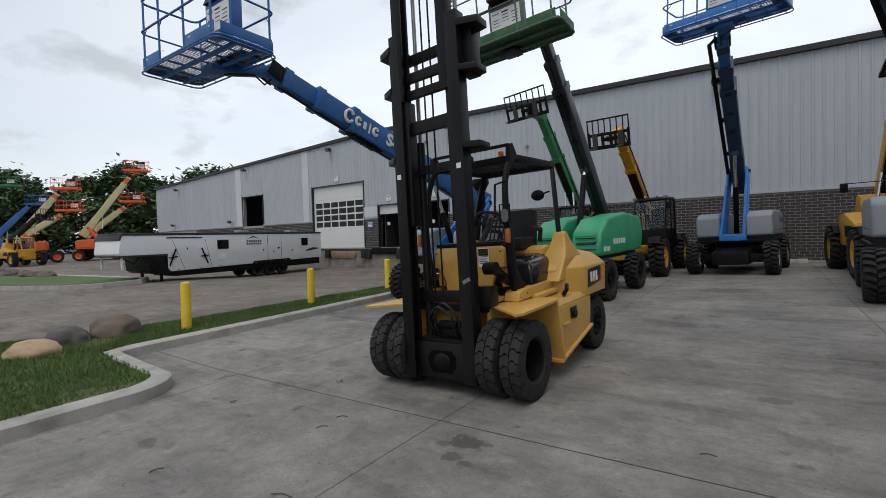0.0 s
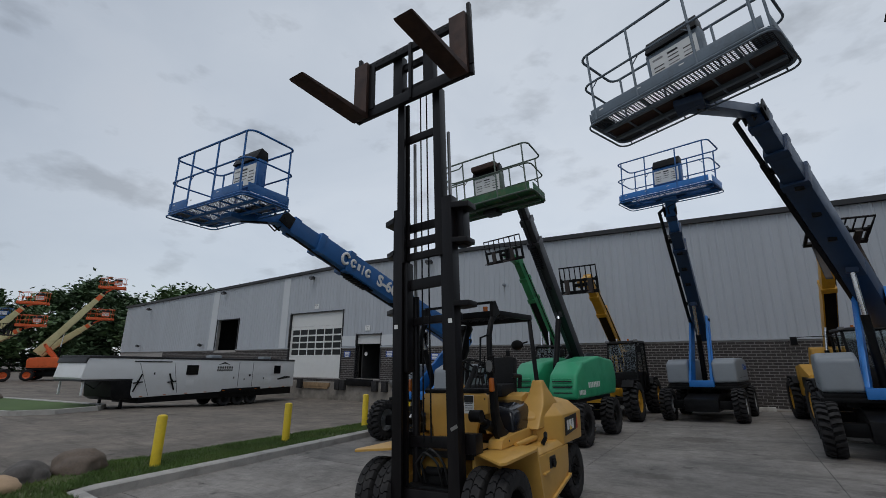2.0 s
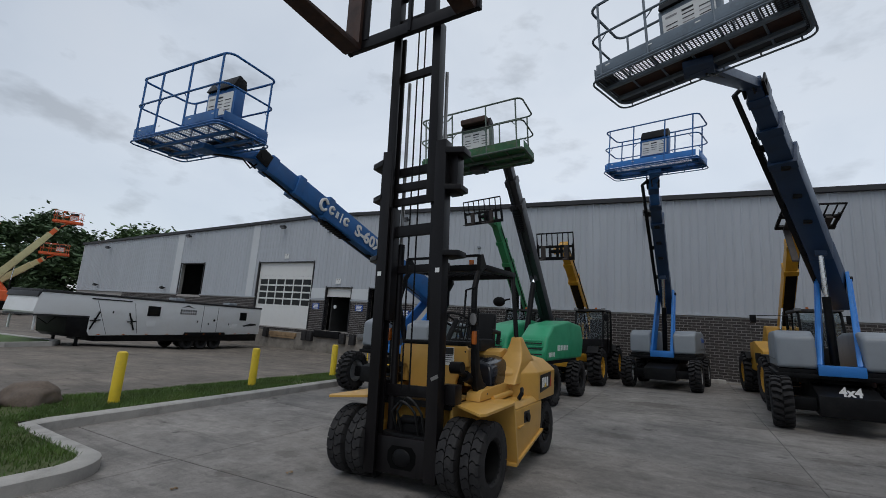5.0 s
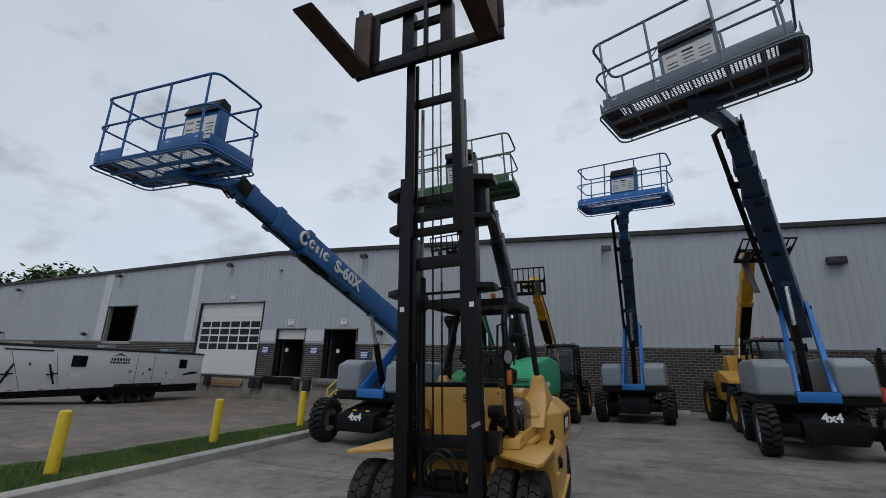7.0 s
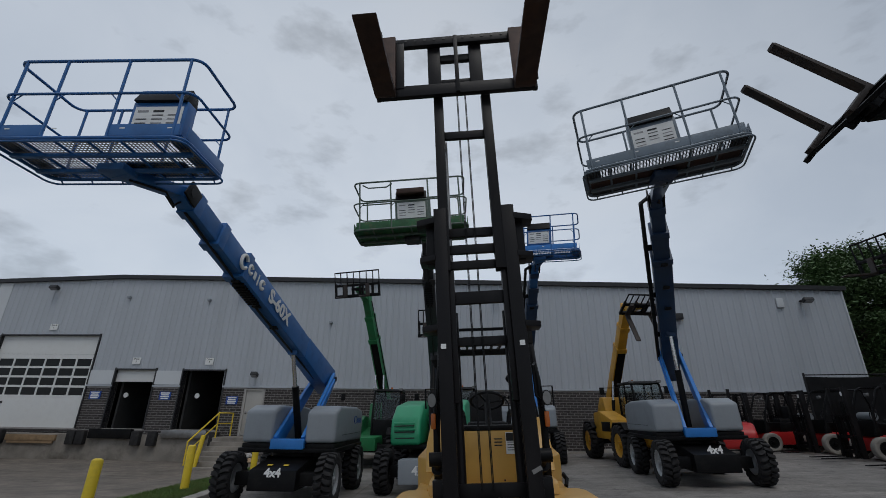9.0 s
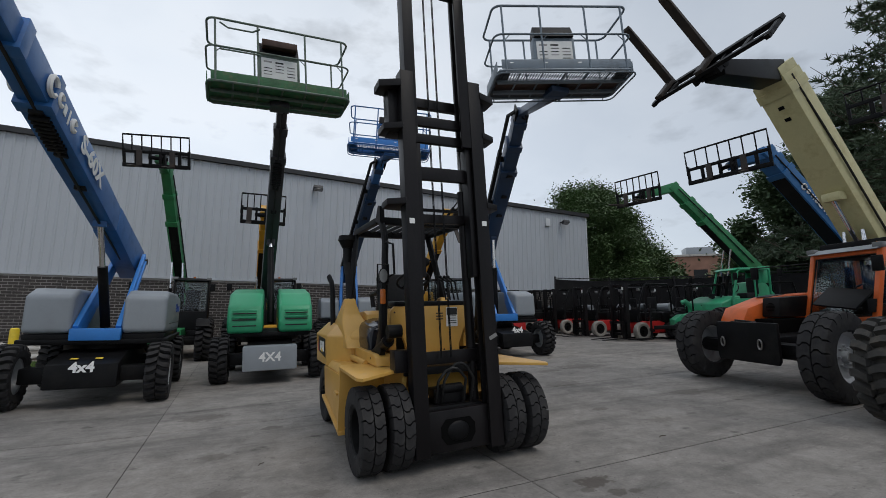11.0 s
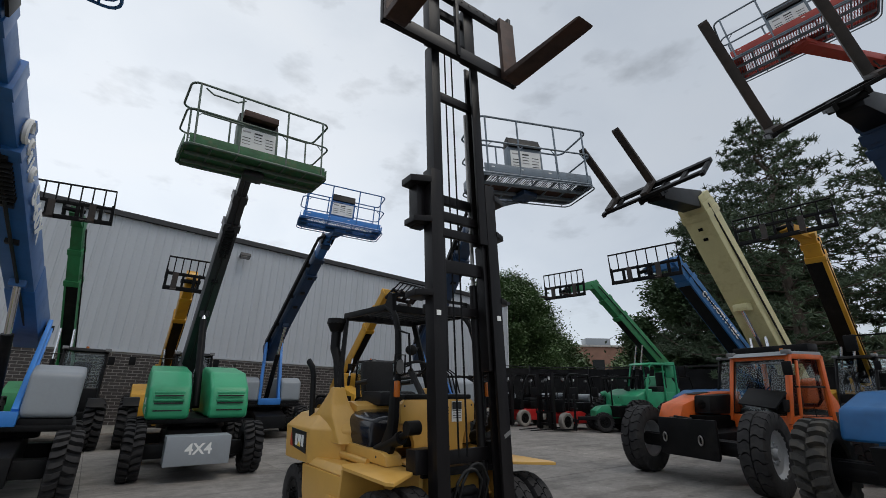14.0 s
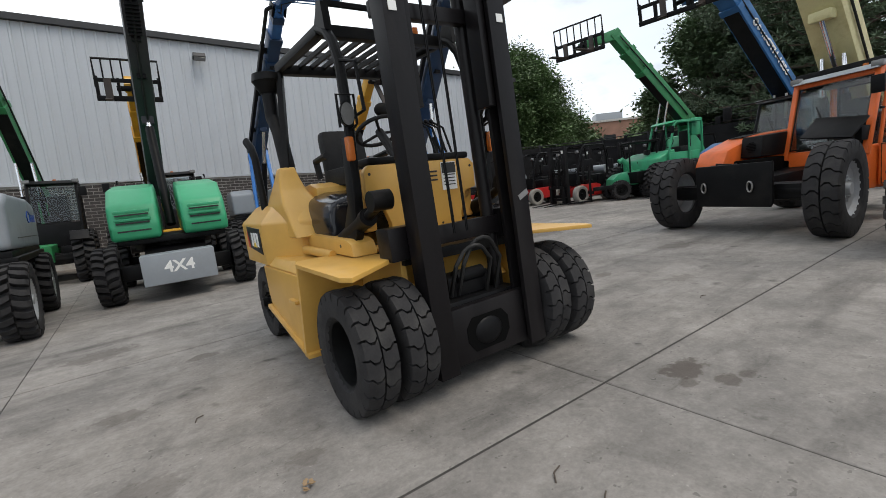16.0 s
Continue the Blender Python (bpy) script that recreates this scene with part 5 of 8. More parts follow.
    for x0, x1, z in ((-.16, .12, .86), (-.1, .2, .9)):
        bm = bmn()
        tube(bm, [(x0, my + .1, .55), (x0, my + .0, .75)] + [(x0 + (x1 - x0) * i / 8, my - .02 + .02 * math.sin(i), .75 + (z - .75) * math.sin(math.pi * i / 8)) for i in range(1, 8)] + [(x1, my + .0, .75), (x1, my + .1, .5)], .0135, 8)
        part("hydraulic_hose", bm, HOSE, f)
    bm = bmn()
    box(bm, (0, my + .2, .6), (.34, .2, .14), None, .02)
    cyl(bm, (-.1, my + .12, .66), (.12, my + .12, .66), .045)
    part("valve_block", bm, BLACK, f)
    # fork carriage
    before_fork = set(f.children)
    cy = my - .22
    cx = -.1
    for z, h in ((5.22, .16), (6.0, .12)):
        bm = bmn()
        box(bm, (cx, cy, z), (1.92, .07, h), None, .008)
        part("carriage_bar", bm, MAST, f)
    for i in range(15):
        part("bar_notch", box(bmn(), (cx - .85 + i * .121, cy - .037, 6.02), (.03, .01, .03)), DECAL_GAP_K, f, smooth=0)
    for x in (cx - .945, cx + .945):
        bm = bmn()
        box(bm, (x, cy, 5.68), (.05, .06, 1.1), None, .006)
        part("carriage_end_post", bm, MAST, f)
    bm = bmn()
    box(bm, (cx + .02, cy - .03, 5.6), (.05, .05, .9), None, .004)
    part("carriage_centre_post", bm, MAST, f)
    for sx in (-1, 1):
        bm = bmn()
        box(bm, (cx + sx * .26, cy + .09, 5.62), (.16, .12, .74), None, .01)
        part("carriage_web", bm, MAST, f)
    part("carriage_tie", box(bmn(), (cx, cy + .1, 5.42), (.52, .06, .06), None, .01), MAST, f)
    part("carriage_tie", box(bmn(), (cx + .05, cy + .1, 5.8), (.5, .06, .1), None, .01), MAST, f)
    for x in (-.95, .71):
        bm = bmn()
        prism(bm, [(cy - .04, 5.14), (cy - .04, 6.05), (cy - .1, 6.05), (cy - .1, 5.2), (cy - 1.18, 5.15), (cy - 1.22, 5.135), (cy - 1.18, 5.12), (cy - .12, 5.10), (cy - .07, 5.11)], x - .12, x + .12, "x", .006)
        part("fork", bm, RUST, f, "brown rusted steel fork")
        bm = bmn()
        box(bm, (x + (.16 if x < 0 else .12), cy - .03, 5.62), (.12, .03, .72), None, .004)
        part("fork_guard_plate", bm, MAST, f)
    for o in set(f.children) - before_fork:
        o.matrix_basis = Matrix.Translation((0, .06, .07)) @ o.matrix_basis
    # the mast stands a touch out of plumb
    lean = Matrix.Translation((0, -.02, 0)) @ Matrix.Rotation(radians(-1.1), 4, "Y") @ Matrix.Rotation(radians(-2.0), 4, "X")
    for o in set(f.children) - before_mast:
        o.matrix_basis = lean @ o.matrix_basis
    return f


big_forklift(spot(-2.06, 4.5, 0.0))

# ---------- boom lifts ----------


def basket(parent, m, L, D, rail, toe, deck, H=1.1, bx=0.0, worn=False, gap=False, plate=False):
    """A work platform with its floor frame, mesh deck, toe boards, rails and control box; its near long side is -y."""
    def loop(z, out=0.0, rad=.13):
        """A rounded outline of the platform at a height."""
        X, Y = L / 2 + out, D / 2 + out
        return [(cx + rad * math.cos(q), cy + rad * math.sin(q), z) for cx, cy, q0 in ((X - rad, Y - rad, 0), (-X + rad, Y - rad, 90), (-X + rad, -Y + rad, 180), (X - rad, -Y + rad, 270)) for q in [radians(q0 + 22.5 * k) for k in range(5)]]
    b = part("platform", tube(bmn(), loop(0), .024, 8, True), rail, parent, "tubular work platform frame")
    b.matrix_basis = m
    for i in range(1, 6):
        x = -L / 2 + L * i / 6
        part("floor_bar", tube(bmn(), [(x, -D / 2, .0), (x, D / 2, .0)], .016, 6), rail, b)
    for y in (-D * .18, D * .2):
        part("floor_beam", box(bmn(), (0, y, -.04), (L * .96, .05, .05), None, .008), rail, b)
    o = .03
    if worn:
        part("deck_plate", box(bmn(), (0, 0, .01), (L - .05, D - .05, .008)), toe, b, "solid painted floor plate", smooth=0)
    else:
        part("bumper_rail", tube(bmn(), loop(-.055, o), .013, 8, True), rail, b)
    for i in range(0 if worn else 6):
        x = -L / 2 + .12 + (L - .24) * i / 5
        for sy in (-1, 1):
            part("bumper_stub", tube(bmn(), [(x, sy * (D / 2 - .01), -.01), (x, sy * (D / 2 + o), -.05)], .01, 6), rail, b)
    bm = bmn()
    n = int(L / .045)
    for i in range(n):
        x = -L / 2 + .03 + (L - .06) * i / (n - 1)
        box(bm, (x, 0, .018), (.016, D - .04, .004))
    for j in range(22):
        box(bm, (0, -D / 2 + .04 + (D - .08) * j / 21, .022), (L - .04, .01, .004))
    d = part("mesh_deck", bm, deck, b, "open mesh floor", smooth=0)
    tagged(d, kind="stuff")
    for sx in (-1, 1):
        part("deck_plate", box(bmn(), (sx * (L / 2 - .13), 0, .03), (.2, D - .06, .006)), rail, b, smooth=0)
    part("deck_plate", box(bmn(), (bx, D / 2 - .2, .03), (.8, .34, .006)), rail, b, smooth=0)
    if plate:
        part("deck_plate", box(bmn(), (0, D * .06, .012), (L - .12, D * .3, .006)), RUST, b, "rust-stained floor plate", smooth=0)
        part("deck_plate", box(bmn(), (0, D * .38, .012), (L - .12, D * .2, .006)), deck, b, smooth=0)
    th, tz = (.2, .075) if worn else (.15, .105)
    for sy in (-1, 1):
        runs = [(-L / 2 + .06, L / 2 - .06)] if sy > 0 or not gap else [(-L / 2 + .06, -L / 6 - .12), (L / 6 - .12, L / 2 - .06)]
        for x0, x1 in runs:
            tb = part("toe_board", box(bmn(), ((x0 + x1) / 2, sy * D / 2, tz), (x1 - x0, .012, th), None, .003), toe, b)
            for k in range(0 if worn else max(2, int((x1 - x0) / .6))):
                part("drain_slot", box(bmn(), (x0 + .16 + k * .55, sy * (D / 2 + .0065), .125), (.06, .003, .016), None, .001), WHITE, tb, smooth=0)
    for sx in (-1, 1):
        part("toe_board", box(bmn(), (sx * L / 2, 0, tz), (.012, D - .12, th), None, .003), toe, b)
    c = .13
    part("top_rail", tube(bmn(), loop(H), .019, 8, True), rail, b)
    part("mid_rail", tube(bmn(), loop(H * .55, .012), .016, 8, True), rail, b)
    for x in (-L / 2 + c, -L / 6 - .12 if gap else -L / 6, L / 6 - .12 if gap else L / 6, L / 2 - c):
        for sy in (-1, 1):
            part("post_gusset", tube(bmn(), [(x - math.copysign(.1, x), sy * D / 2, H * .55), (x - math.copysign(.015, x), sy * D / 2, H * .47)], .008, 5), rail, b)
            part("rail_post", tube(bmn(), [(x, sy * D / 2, 0), (x, sy * D / 2, H)], .017, 8), rail, b)
    # control box on the boom side
    by = D * .08
    k = part("control_box", box(bmn(), (bx, by, .6), (.72, .18, .5), None, .02), rail, b)
    part("panel_hood", prism(bmn(), [(by - .14, .84), (by + .12, .84), (by + .1, 1.02), (by - .04, 1.07)], bx - .34, bx + .34, "x", .01), BLACK, k)
    p = part("instruction_plate", box(bmn(), (bx, by - .095, .58), (.62, .006, .38)), WHITE, k, "white instruction plate with printed rows", smooth=0)
    for i in range(5):
        for j in range(3):
            if (i * 3 + j * 5) % 7 != 3:
                part("writing_bar", box(bmn(), (bx - .2 + j * .2, by - .1, .7 - i * .06), (.14, .002, .014 if i else .03)), DECAL_GAP_K if (i + j) % 4 else STEEL, p, smooth=0)
    if worn:
        gx = -L / 2 + .2
        part("gate_rail", tube(bmn(), [(gx, -D / 2 - .03, H * .93), (gx + .12, -D / 2 - .03, H * .86), (gx + .5, -D / 2 - .03, H * .86), (gx + .62, -D / 2 - .03, H * .93)], .014, 6), rail, b)
        part("gate_rail", tube(bmn(), [(gx, -D / 2 - .03, H * .5), (gx + .62, -D / 2 - .03, H * .5)], .014, 6), rail, b)
        part("tool_tray", box(bmn(), (bx, by - .16, .98), (.6, .2, .12), None, .01), RUST, k, "rust-brown tray")
    return b


def lift_boom(t, inv, pivot, head, W, Hh, mats, breaks=(0, .76, .88, .98), shrink=.15):
    """Telescoping sections from pivot to head, each with its wear-pad collar."""
    a, b = inv @ Vector(pivot), inv @ Vector(head)
    for i in range(3):
        p, q = a.lerp(b, breaks[i] - (.02 if i else 0)), a.lerp(b, breaks[i + 1])
        s = 1 - shrink * i
        sec = part("boom_section", beam(bmn(), p, q, W * s, Hh * s, bev=.025), mats[min(i, len(mats) - 1)], t)
        d = (q - p).normalized()
        part("wear_collar", beam(bmn(), q - d * .16, q + d * .01, W * s + .03, Hh * s + .03, bev=.006), mats[0], sec)
    return a, b


def boom_lift(m, label, S, pivot, head, bc, byaw, broll=0.0, bpitch=0.0, L=2.4, D=.9, group="boom lifts in the yard"):
    """A rough-terrain boom lift: chassis, turntable, covers, riser, boom and platform. Pivot, head and platform are given in the yard's metres."""
    t = thing("boom_lift", m, label, "boom lift", group)
    inv = m.inverted()
    tx, wy, r, w = S["tx"], S["wy"], S["r"], S["w"]
    for sx in (-1, 1):
        for sy in (-1, 1):
            wheel(t, (sx * tx, sy * wy, r), r, w, S.get("tread", "lug"), sx, S.get("rubber", RUBBER), S["rim"], .09, steer=S.get("steer", 0) if sy < 0 else 0)
    for sy in (-1, 1):
        part("axle", box(bmn(), (0, sy * wy, r), (2 * tx - w, .26, .24), None, .03), BLACK, t)
    part("chassis", prism(bmn(), [(-wy - .38, r - .18), (wy + .38, r - .18), (wy + .42, r + .12), (wy * .5, r + .34), (-wy * .5, r + .34), (-wy - .34, r + .18)], -.46, .46, "x", .03), BLACK, t, "black steel chassis")
    if S.get("front_box"):
        fb = part("front_box", box(bmn(), (0, -wy - .42, r + .04), (1.0, .5, .46), None, .015), G_GREY, t, "grey steel box between the front wheels")
        text_part("marking", "4X4", .24, WHITE, fb, pose(0, -wy - .672, r + .06, 90, 0, 0), "white lettering", bold=.006)
    elif not S.get("plain"):
        text_part("marking", "4x4", .21, WHITE, t, pose(.0, -wy - .375 + S.get("mark", .1) * .15, r + .03 + S.get("mark", .1), 82, 0, 0), "white lettering", bold=.008)
        for sx in (-1, 1) if S.get("gap") else ():
            part("warning_label", box(bmn(), (sx * .16, -wy - .1, r + .245), (.1, .07, .004), Euler((radians(12), 0, 0)).to_matrix()), DECAL_Y, t, smooth=0)
    z0 = 2 * r - .08
    part("turntable", cyl(bmn(), (0, .1, r + .3), (0, .1, z0 + .06), .62, None, 28), BLACK, t)
    part("turntable_deck", box(bmn(), (0, .45, z0 + .08), (2.05 if S["style"] == "genie" else 1.6, 2.6, .09), None, .02), BLACK, t)
    cz = S["cz"]
    for sx in (-1, 1):
        if S["style"] == "genie":
            bm = bmn()
            x0, x1 = sx * .34, sx * .98
            prism(bm, [(-.85, z0 + .22), (1.85, z0 + .16), (1.92, cz - .25), (1.75, cz - .06), (1.2, cz), (-.45, cz), (-.82, cz - .12)], x0, x1, "x")
            bmesh.ops.bevel(bm, geom=list(bm.edges), offset=.09, segments=4, affect="EDGES", profile=.6)
            c = part("side_cover", bm, S["cover"], t, "smooth grey engine cover")
            part("cover_skirt", box(bmn(), (sx * .66, .5, z0 + .15), (.62, 2.6, .12), None, .02), BLACK, t)
            part("cover_line", box(bmn(), (sx * .982, .7, z0 + .36), (.006, 1.9, .012)), DECAL_GAP_K, c, smooth=0)
            if sx > 0 or S.get("both"):
                lb = part("cover_lettering", tube(bmn(), [(sx * .986, 1.0 + .3 * math.cos(a) * .5, cz - .3 + .09 * math.sin(a)) for a in [i * math.tau / 10 for i in range(10)]], .008, 5, True), DECAL_B, c)
                for k in range(4):
                    part("lettering_bar", box(bmn(), (sx * .985, 1.25 + k * .12, cz - .32), (.006, .05, .12)), DECAL_B, c, smooth=0)
        else:
            bm = bmn()
            prism(bm, [(-.95, z0 + .12), (2.1, z0 + .12), (2.3, cz - .5), (2.1, cz - .08), (.9, cz + .02), (-.35, cz - .12), (-.85, cz - .42), (-.98, cz - .75)], sx * .16, sx * .86, "x")
            bmesh.ops.bevel(bm, geom=list(bm.edges), offset=.08, segments=3, affect="EDGES", profile=.6)
            c = part("side_cover", bm, S["cover"], t, "bright green moulded engine cover")
            for k in range(3):
                part("louvre", box(bmn(), (sx * .52, -.985 + .02 * k, cz - .52 - k * .13), (.5, .05, .05), None, .02), S["cover"], c)
                # black bar paints the shade between louvres
                part("louvre_gap", box(bmn(), (sx * .52, -.985 + .02 * k, cz - .575 - k * .13), (.46, .06, .025)), DECAL_GAP_K, c, smooth=0)
            for k in range(7):
                part("lettering_bar", box(bmn(), (sx * .864, -.1 + k * .13, z0 + .42), (.006, .08, .13)), WHITE, c, smooth=0)
            for k in range(5):
                part("lettering_bar", box(bmn(), (sx * .864, -.78 + k * .09, z0 + .27), (.006, .05, .11)), WHITE, c, smooth=0)
            part("handle", tube(bmn(), [(sx * .7, .2, cz), (sx * .7, .2, cz + .06), (sx * .7, .4, cz + .07)], .014, 6), BLACK, c)
    # riser that carries the boom
    pl = inv @ Vector(pivot)
    if S["style"] == "genie":
        rp = pl.lerp(inv @ Vector(head), S.get("rf", .13))
        foot = Vector((0, -.72, z0 + .2))
        up = (rp - foot).normalized()
        for sx in (-1, 1):
            part("riser", beam(bmn(), foot + Vector((sx * .29, 0, 0)), rp + up * .12 + Vector((sx * (S["bw"] * .5 + .06), 0, 0)), .08, .34, .07, .26, bev=.015), S["arm"], t, "bright blue riser arm")
            part("riser_rib", beam(bmn(), foot + Vector((sx * .345, -.02, .1)), rp + Vector((sx * (S["bw"] * .5 + .11), 0, 0)), .04, .08, bev=.008), S["arm"], t)
        part("riser_pin", cyl(bmn(), rp - Vector((S["bw"] * .5 + .14, 0, 0)), rp + Vector((S["bw"] * .5 + .14, 0, 0)), .06, None, 14), BLACK, t)
        part("riser_tie", box(bmn(), (0, -.80, z0 + .2), (.7, .2, .2), None, .02), S["arm"], t)
        part("boom_foot", beam(bmn(), pl, pl.lerp(inv @ Vector(head), .3), S["bw"] + .02, S["bh"] * 1.35, S["bw"] + .02, S["bh"] + .02, bev=.03), S["boom"][0], t)
    else:
        for sx in (-1, 1):
            part("riser", prism(bmn(), [(-.9, z0 + .14), (-.7, z0 + .5), (pl.y - .3, pl.z + .2), (pl.y + .25, pl.z + .2), (pl.y + .3, z0 + .14)], sx * .22, sx * .28, "x", .012), S["arm"], t)
    a, b = lift_boom(t, inv, pivot, head, S["bw"], S["bh"], S["boom"])
    d = (b - a).normalized()
    n = Vector((0, -d.z, d.y)).normalized()
    if n.z < 0:
        n = -n
    # lift cylinder
    q = a.lerp(b, .34) - n * (S["bh"] * .55)
    p = Vector((0, -.2, z0 + .3))
    split = .6 if S["style"] == "genie" else .93
    part("cylinder_barrel", cyl(bmn(), p, p.lerp(q, split), .075, None, 16), BLACK, t)
    part("cylinder_rod", cyl(bmn(), p.lerp(q, split), q, .045, None, 14), CHROME, t)
    part("cylinder_lug", box(bmn(), q + n * .03, (.2, .16, .16), None, .02), S["boom"][0], t)
    # cable track under the outer section
    for k in range(3):
        c0 = a.lerp(b, .5 + .12 * k) - n * (S["bh"] * .5)
        part("cable_guide", box(bmn(), c0, (.14, .12, .08), None, .01), BLACK, t)
    if S.get("track"):
        lat = d.cross(Vector((0, 0, 1))).normalized()
        lat = lat if lat.x * S["track"] > 0 else -lat
        off = lat * (S["bw"] * .5 + .1) - n * .04
        part("cable_carrier", beam(bmn(), a.lerp(b, .12) + off, a.lerp(b, .84) + off, .09, .13, bev=.01), BLACK, t, "black cable carrier along the boom")
        part("cable_tube", tube(bmn(), [a.lerp(b, .8) + off, a.lerp(b, 1.0) + off, b + d * .12 + lat * .1], .045, 8), HOSE, t)
        for u in (.3, .55, .8):
            part("carrier_bracket", box(bmn(), a.lerp(b, u) + off * .8, (.2, .1, .12), None, .01), BLACK, t)
    else:
        for k in range(9):
            part("roller_block", box(bmn(), a.lerp(b, .64 + .011 * k) - n * (S["bh"] * .5 + .03), (.2, .04, .07), None, .008), BLACK, t)
        part("boom_hose", tube(bmn(), [a.lerp(b, .1) - n * (S["bh"] * .5 + .03), a.lerp(b, .6) - n * (S["bh"] * .5 + .05), a.lerp(b, .98) - n * (S["bh"] * .35 + .02)], .022, 6), HOSE, t)
    # head, rotator and platform
    M = inv @ Matrix.Translation(bc) @ Matrix.Rotation(radians(byaw), 4, "Z") @ Euler((radians(bpitch), radians(broll), 0)).to_matrix().to_4x4()
    base = M @ Vector((0, D * .15, -.08))
    part("boom_head", beam(bmn(), b - d * .25, b + d * .12, .26, .34, .2, .24, bev=.02), S["boom"][-1], t)
    part("head_pin", cyl(bmn(), b + d * .06 - Vector((.17, 0, 0)), b + d * .06 + Vector((.17, 0, 0)), .06, None, 14), BLACK, t)
    part("platform_arm", beam(bmn(), b + d * .05, base, .2, .16, .26, .12, bev=.015), S["boom"][-1], t)
    for sx in (-1, 1):
        part("hinge_plate", beam(bmn(), b - d * .1 + Vector((sx * .15, 0, -.02)), b + d * .16 + Vector((sx * .15, 0, .02)), .03, .26, bev=.005), BLACK, t)
    part("rotator", box(bmn(), base + Vector((0, 0, .0)), (.34, .3, .1), None, .02), S["boom"][-1], t)
    part("head_hose", tube(bmn(), [b - n * .1, b - n * .28 + d * .1, b - n * .22 + d * .3, base + Vector((.08, .1, -.06))], .016, 6), HOSE, t)
    basket(t, M, L, D, S["rail"], S["toe"], S["deck"], worn=S.get("worn", False), bx=S.get("bx", 0.0), gap=S.get("gap", False), plate=S.get("plate", False))
    return t, a, b, n, d


def boom_letters(t, words, a, b, n, f0, size, sx, W, material, back=False):
    """Lettering on a boom's flank, running along it."""
    d = (b - a).normalized()
    o = a.lerp(b, f0)
    z = d.cross(Vector((0, 0, 1))).normalized()
    z = z if z.x * sx > 0 else -z
    x = -d if sx > 0 else d
    y = z.cross(x)
    s = z
    M = Matrix((x, y, z)).transposed().to_4x4()
    return text_part("lettering", words, size, material, t, Matrix.Translation(o + s * (W / 2 + .028)) @ M, "white lettering along the boom", bold=size * .04)


GENIE = dict(style="genie", tx=.98, wy=1.12, r=.48, w=.33, rim=RIM_G, cover=G_GREY, arm=G_BLUE_L, cz=1.84, bw=.34, bh=.47, boom=(G_BLUE, G_BLUE, G_BLUE), rail=G_BLUE, toe=G_BLUE, deck=STEEL, bx=.42)
t1, a, b, n, d = boom_lift(spot(-6.15, 10.6, 2), "blue telescopic boom lift with grey covers and raised blue platform", dict(GENIE, rf=.03, gap=True), (-6.15, 12.0, 2.42), (-6.36, 5.35, 4.47), (-6.62, 4.33, 4.43), 2, 0, 0, 2.28, .92)
for fx in (-1, 1):
    boom_letters(t1, "S-60X", a, b, n, .55, .37, fx, .34, WHITE).scale.x = 1.1
for fx in (-1, 1):
    for k, (u0, hw, hh, bar) in enumerate(((.772, .1, .12, 0), (.738, .065, .075, 0), (.712, .05, .075, 1), (.692, .022, .11, 1), (.668, .065, .075, 0))):
        sd = d.cross(Vector((0, 0, 1))).normalized()
        sd = sd if sd.x * fx > 0 else -sd
        o = a.lerp(b, u0) + sd * .178
        if bar:
            mk = beam(bmn(), o - d * hw * .8, o + d * hw * .8, .008, hh * 2)
        else:
            mk = tube(bmn(), [o - d * hw * math.cos(q) + sd.cross(d).normalized() * hh * math.sin(q) for q in [.5 + i * (math.tau - 1.0) / 14 for i in range(15)]], .032, 6)
        part("lettering_shape", mk, WHITE, t1)
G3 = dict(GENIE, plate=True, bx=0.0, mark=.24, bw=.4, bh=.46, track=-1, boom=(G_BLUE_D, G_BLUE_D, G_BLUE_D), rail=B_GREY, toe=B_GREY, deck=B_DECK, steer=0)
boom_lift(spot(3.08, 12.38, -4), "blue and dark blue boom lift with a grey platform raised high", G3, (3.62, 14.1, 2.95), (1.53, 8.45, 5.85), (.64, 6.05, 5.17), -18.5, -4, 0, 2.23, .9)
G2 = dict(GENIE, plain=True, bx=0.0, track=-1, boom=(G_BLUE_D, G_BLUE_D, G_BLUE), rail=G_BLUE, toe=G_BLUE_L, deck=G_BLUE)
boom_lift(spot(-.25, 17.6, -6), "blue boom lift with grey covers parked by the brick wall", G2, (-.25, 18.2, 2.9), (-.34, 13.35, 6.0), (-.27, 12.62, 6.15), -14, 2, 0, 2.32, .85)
SJ = dict(style="sky", tx=.95, wy=1.1, r=.46, w=.32, rim=RIM_K, cover=S_GREEN, arm=S_BOOM, cz=1.95, bw=.30, bh=.36, boom=(S_BOOM, S_BOOM, S_BOOM), rail=B_RAILG, toe=B_GREEN, deck=B_GREEN, front_box=True, worn=True)
boom_lift(spot(-3.25, 11.85, -3), "green and charcoal boom lift with a worn green platform", SJ, (-3.33, 13.9, 1.95), (-3.42, 10.0, 5.95), (-3.54, 8.69, 5.23), 2, -4.5, 0, 2.36, .86)

# ---------- telehandlers ----------


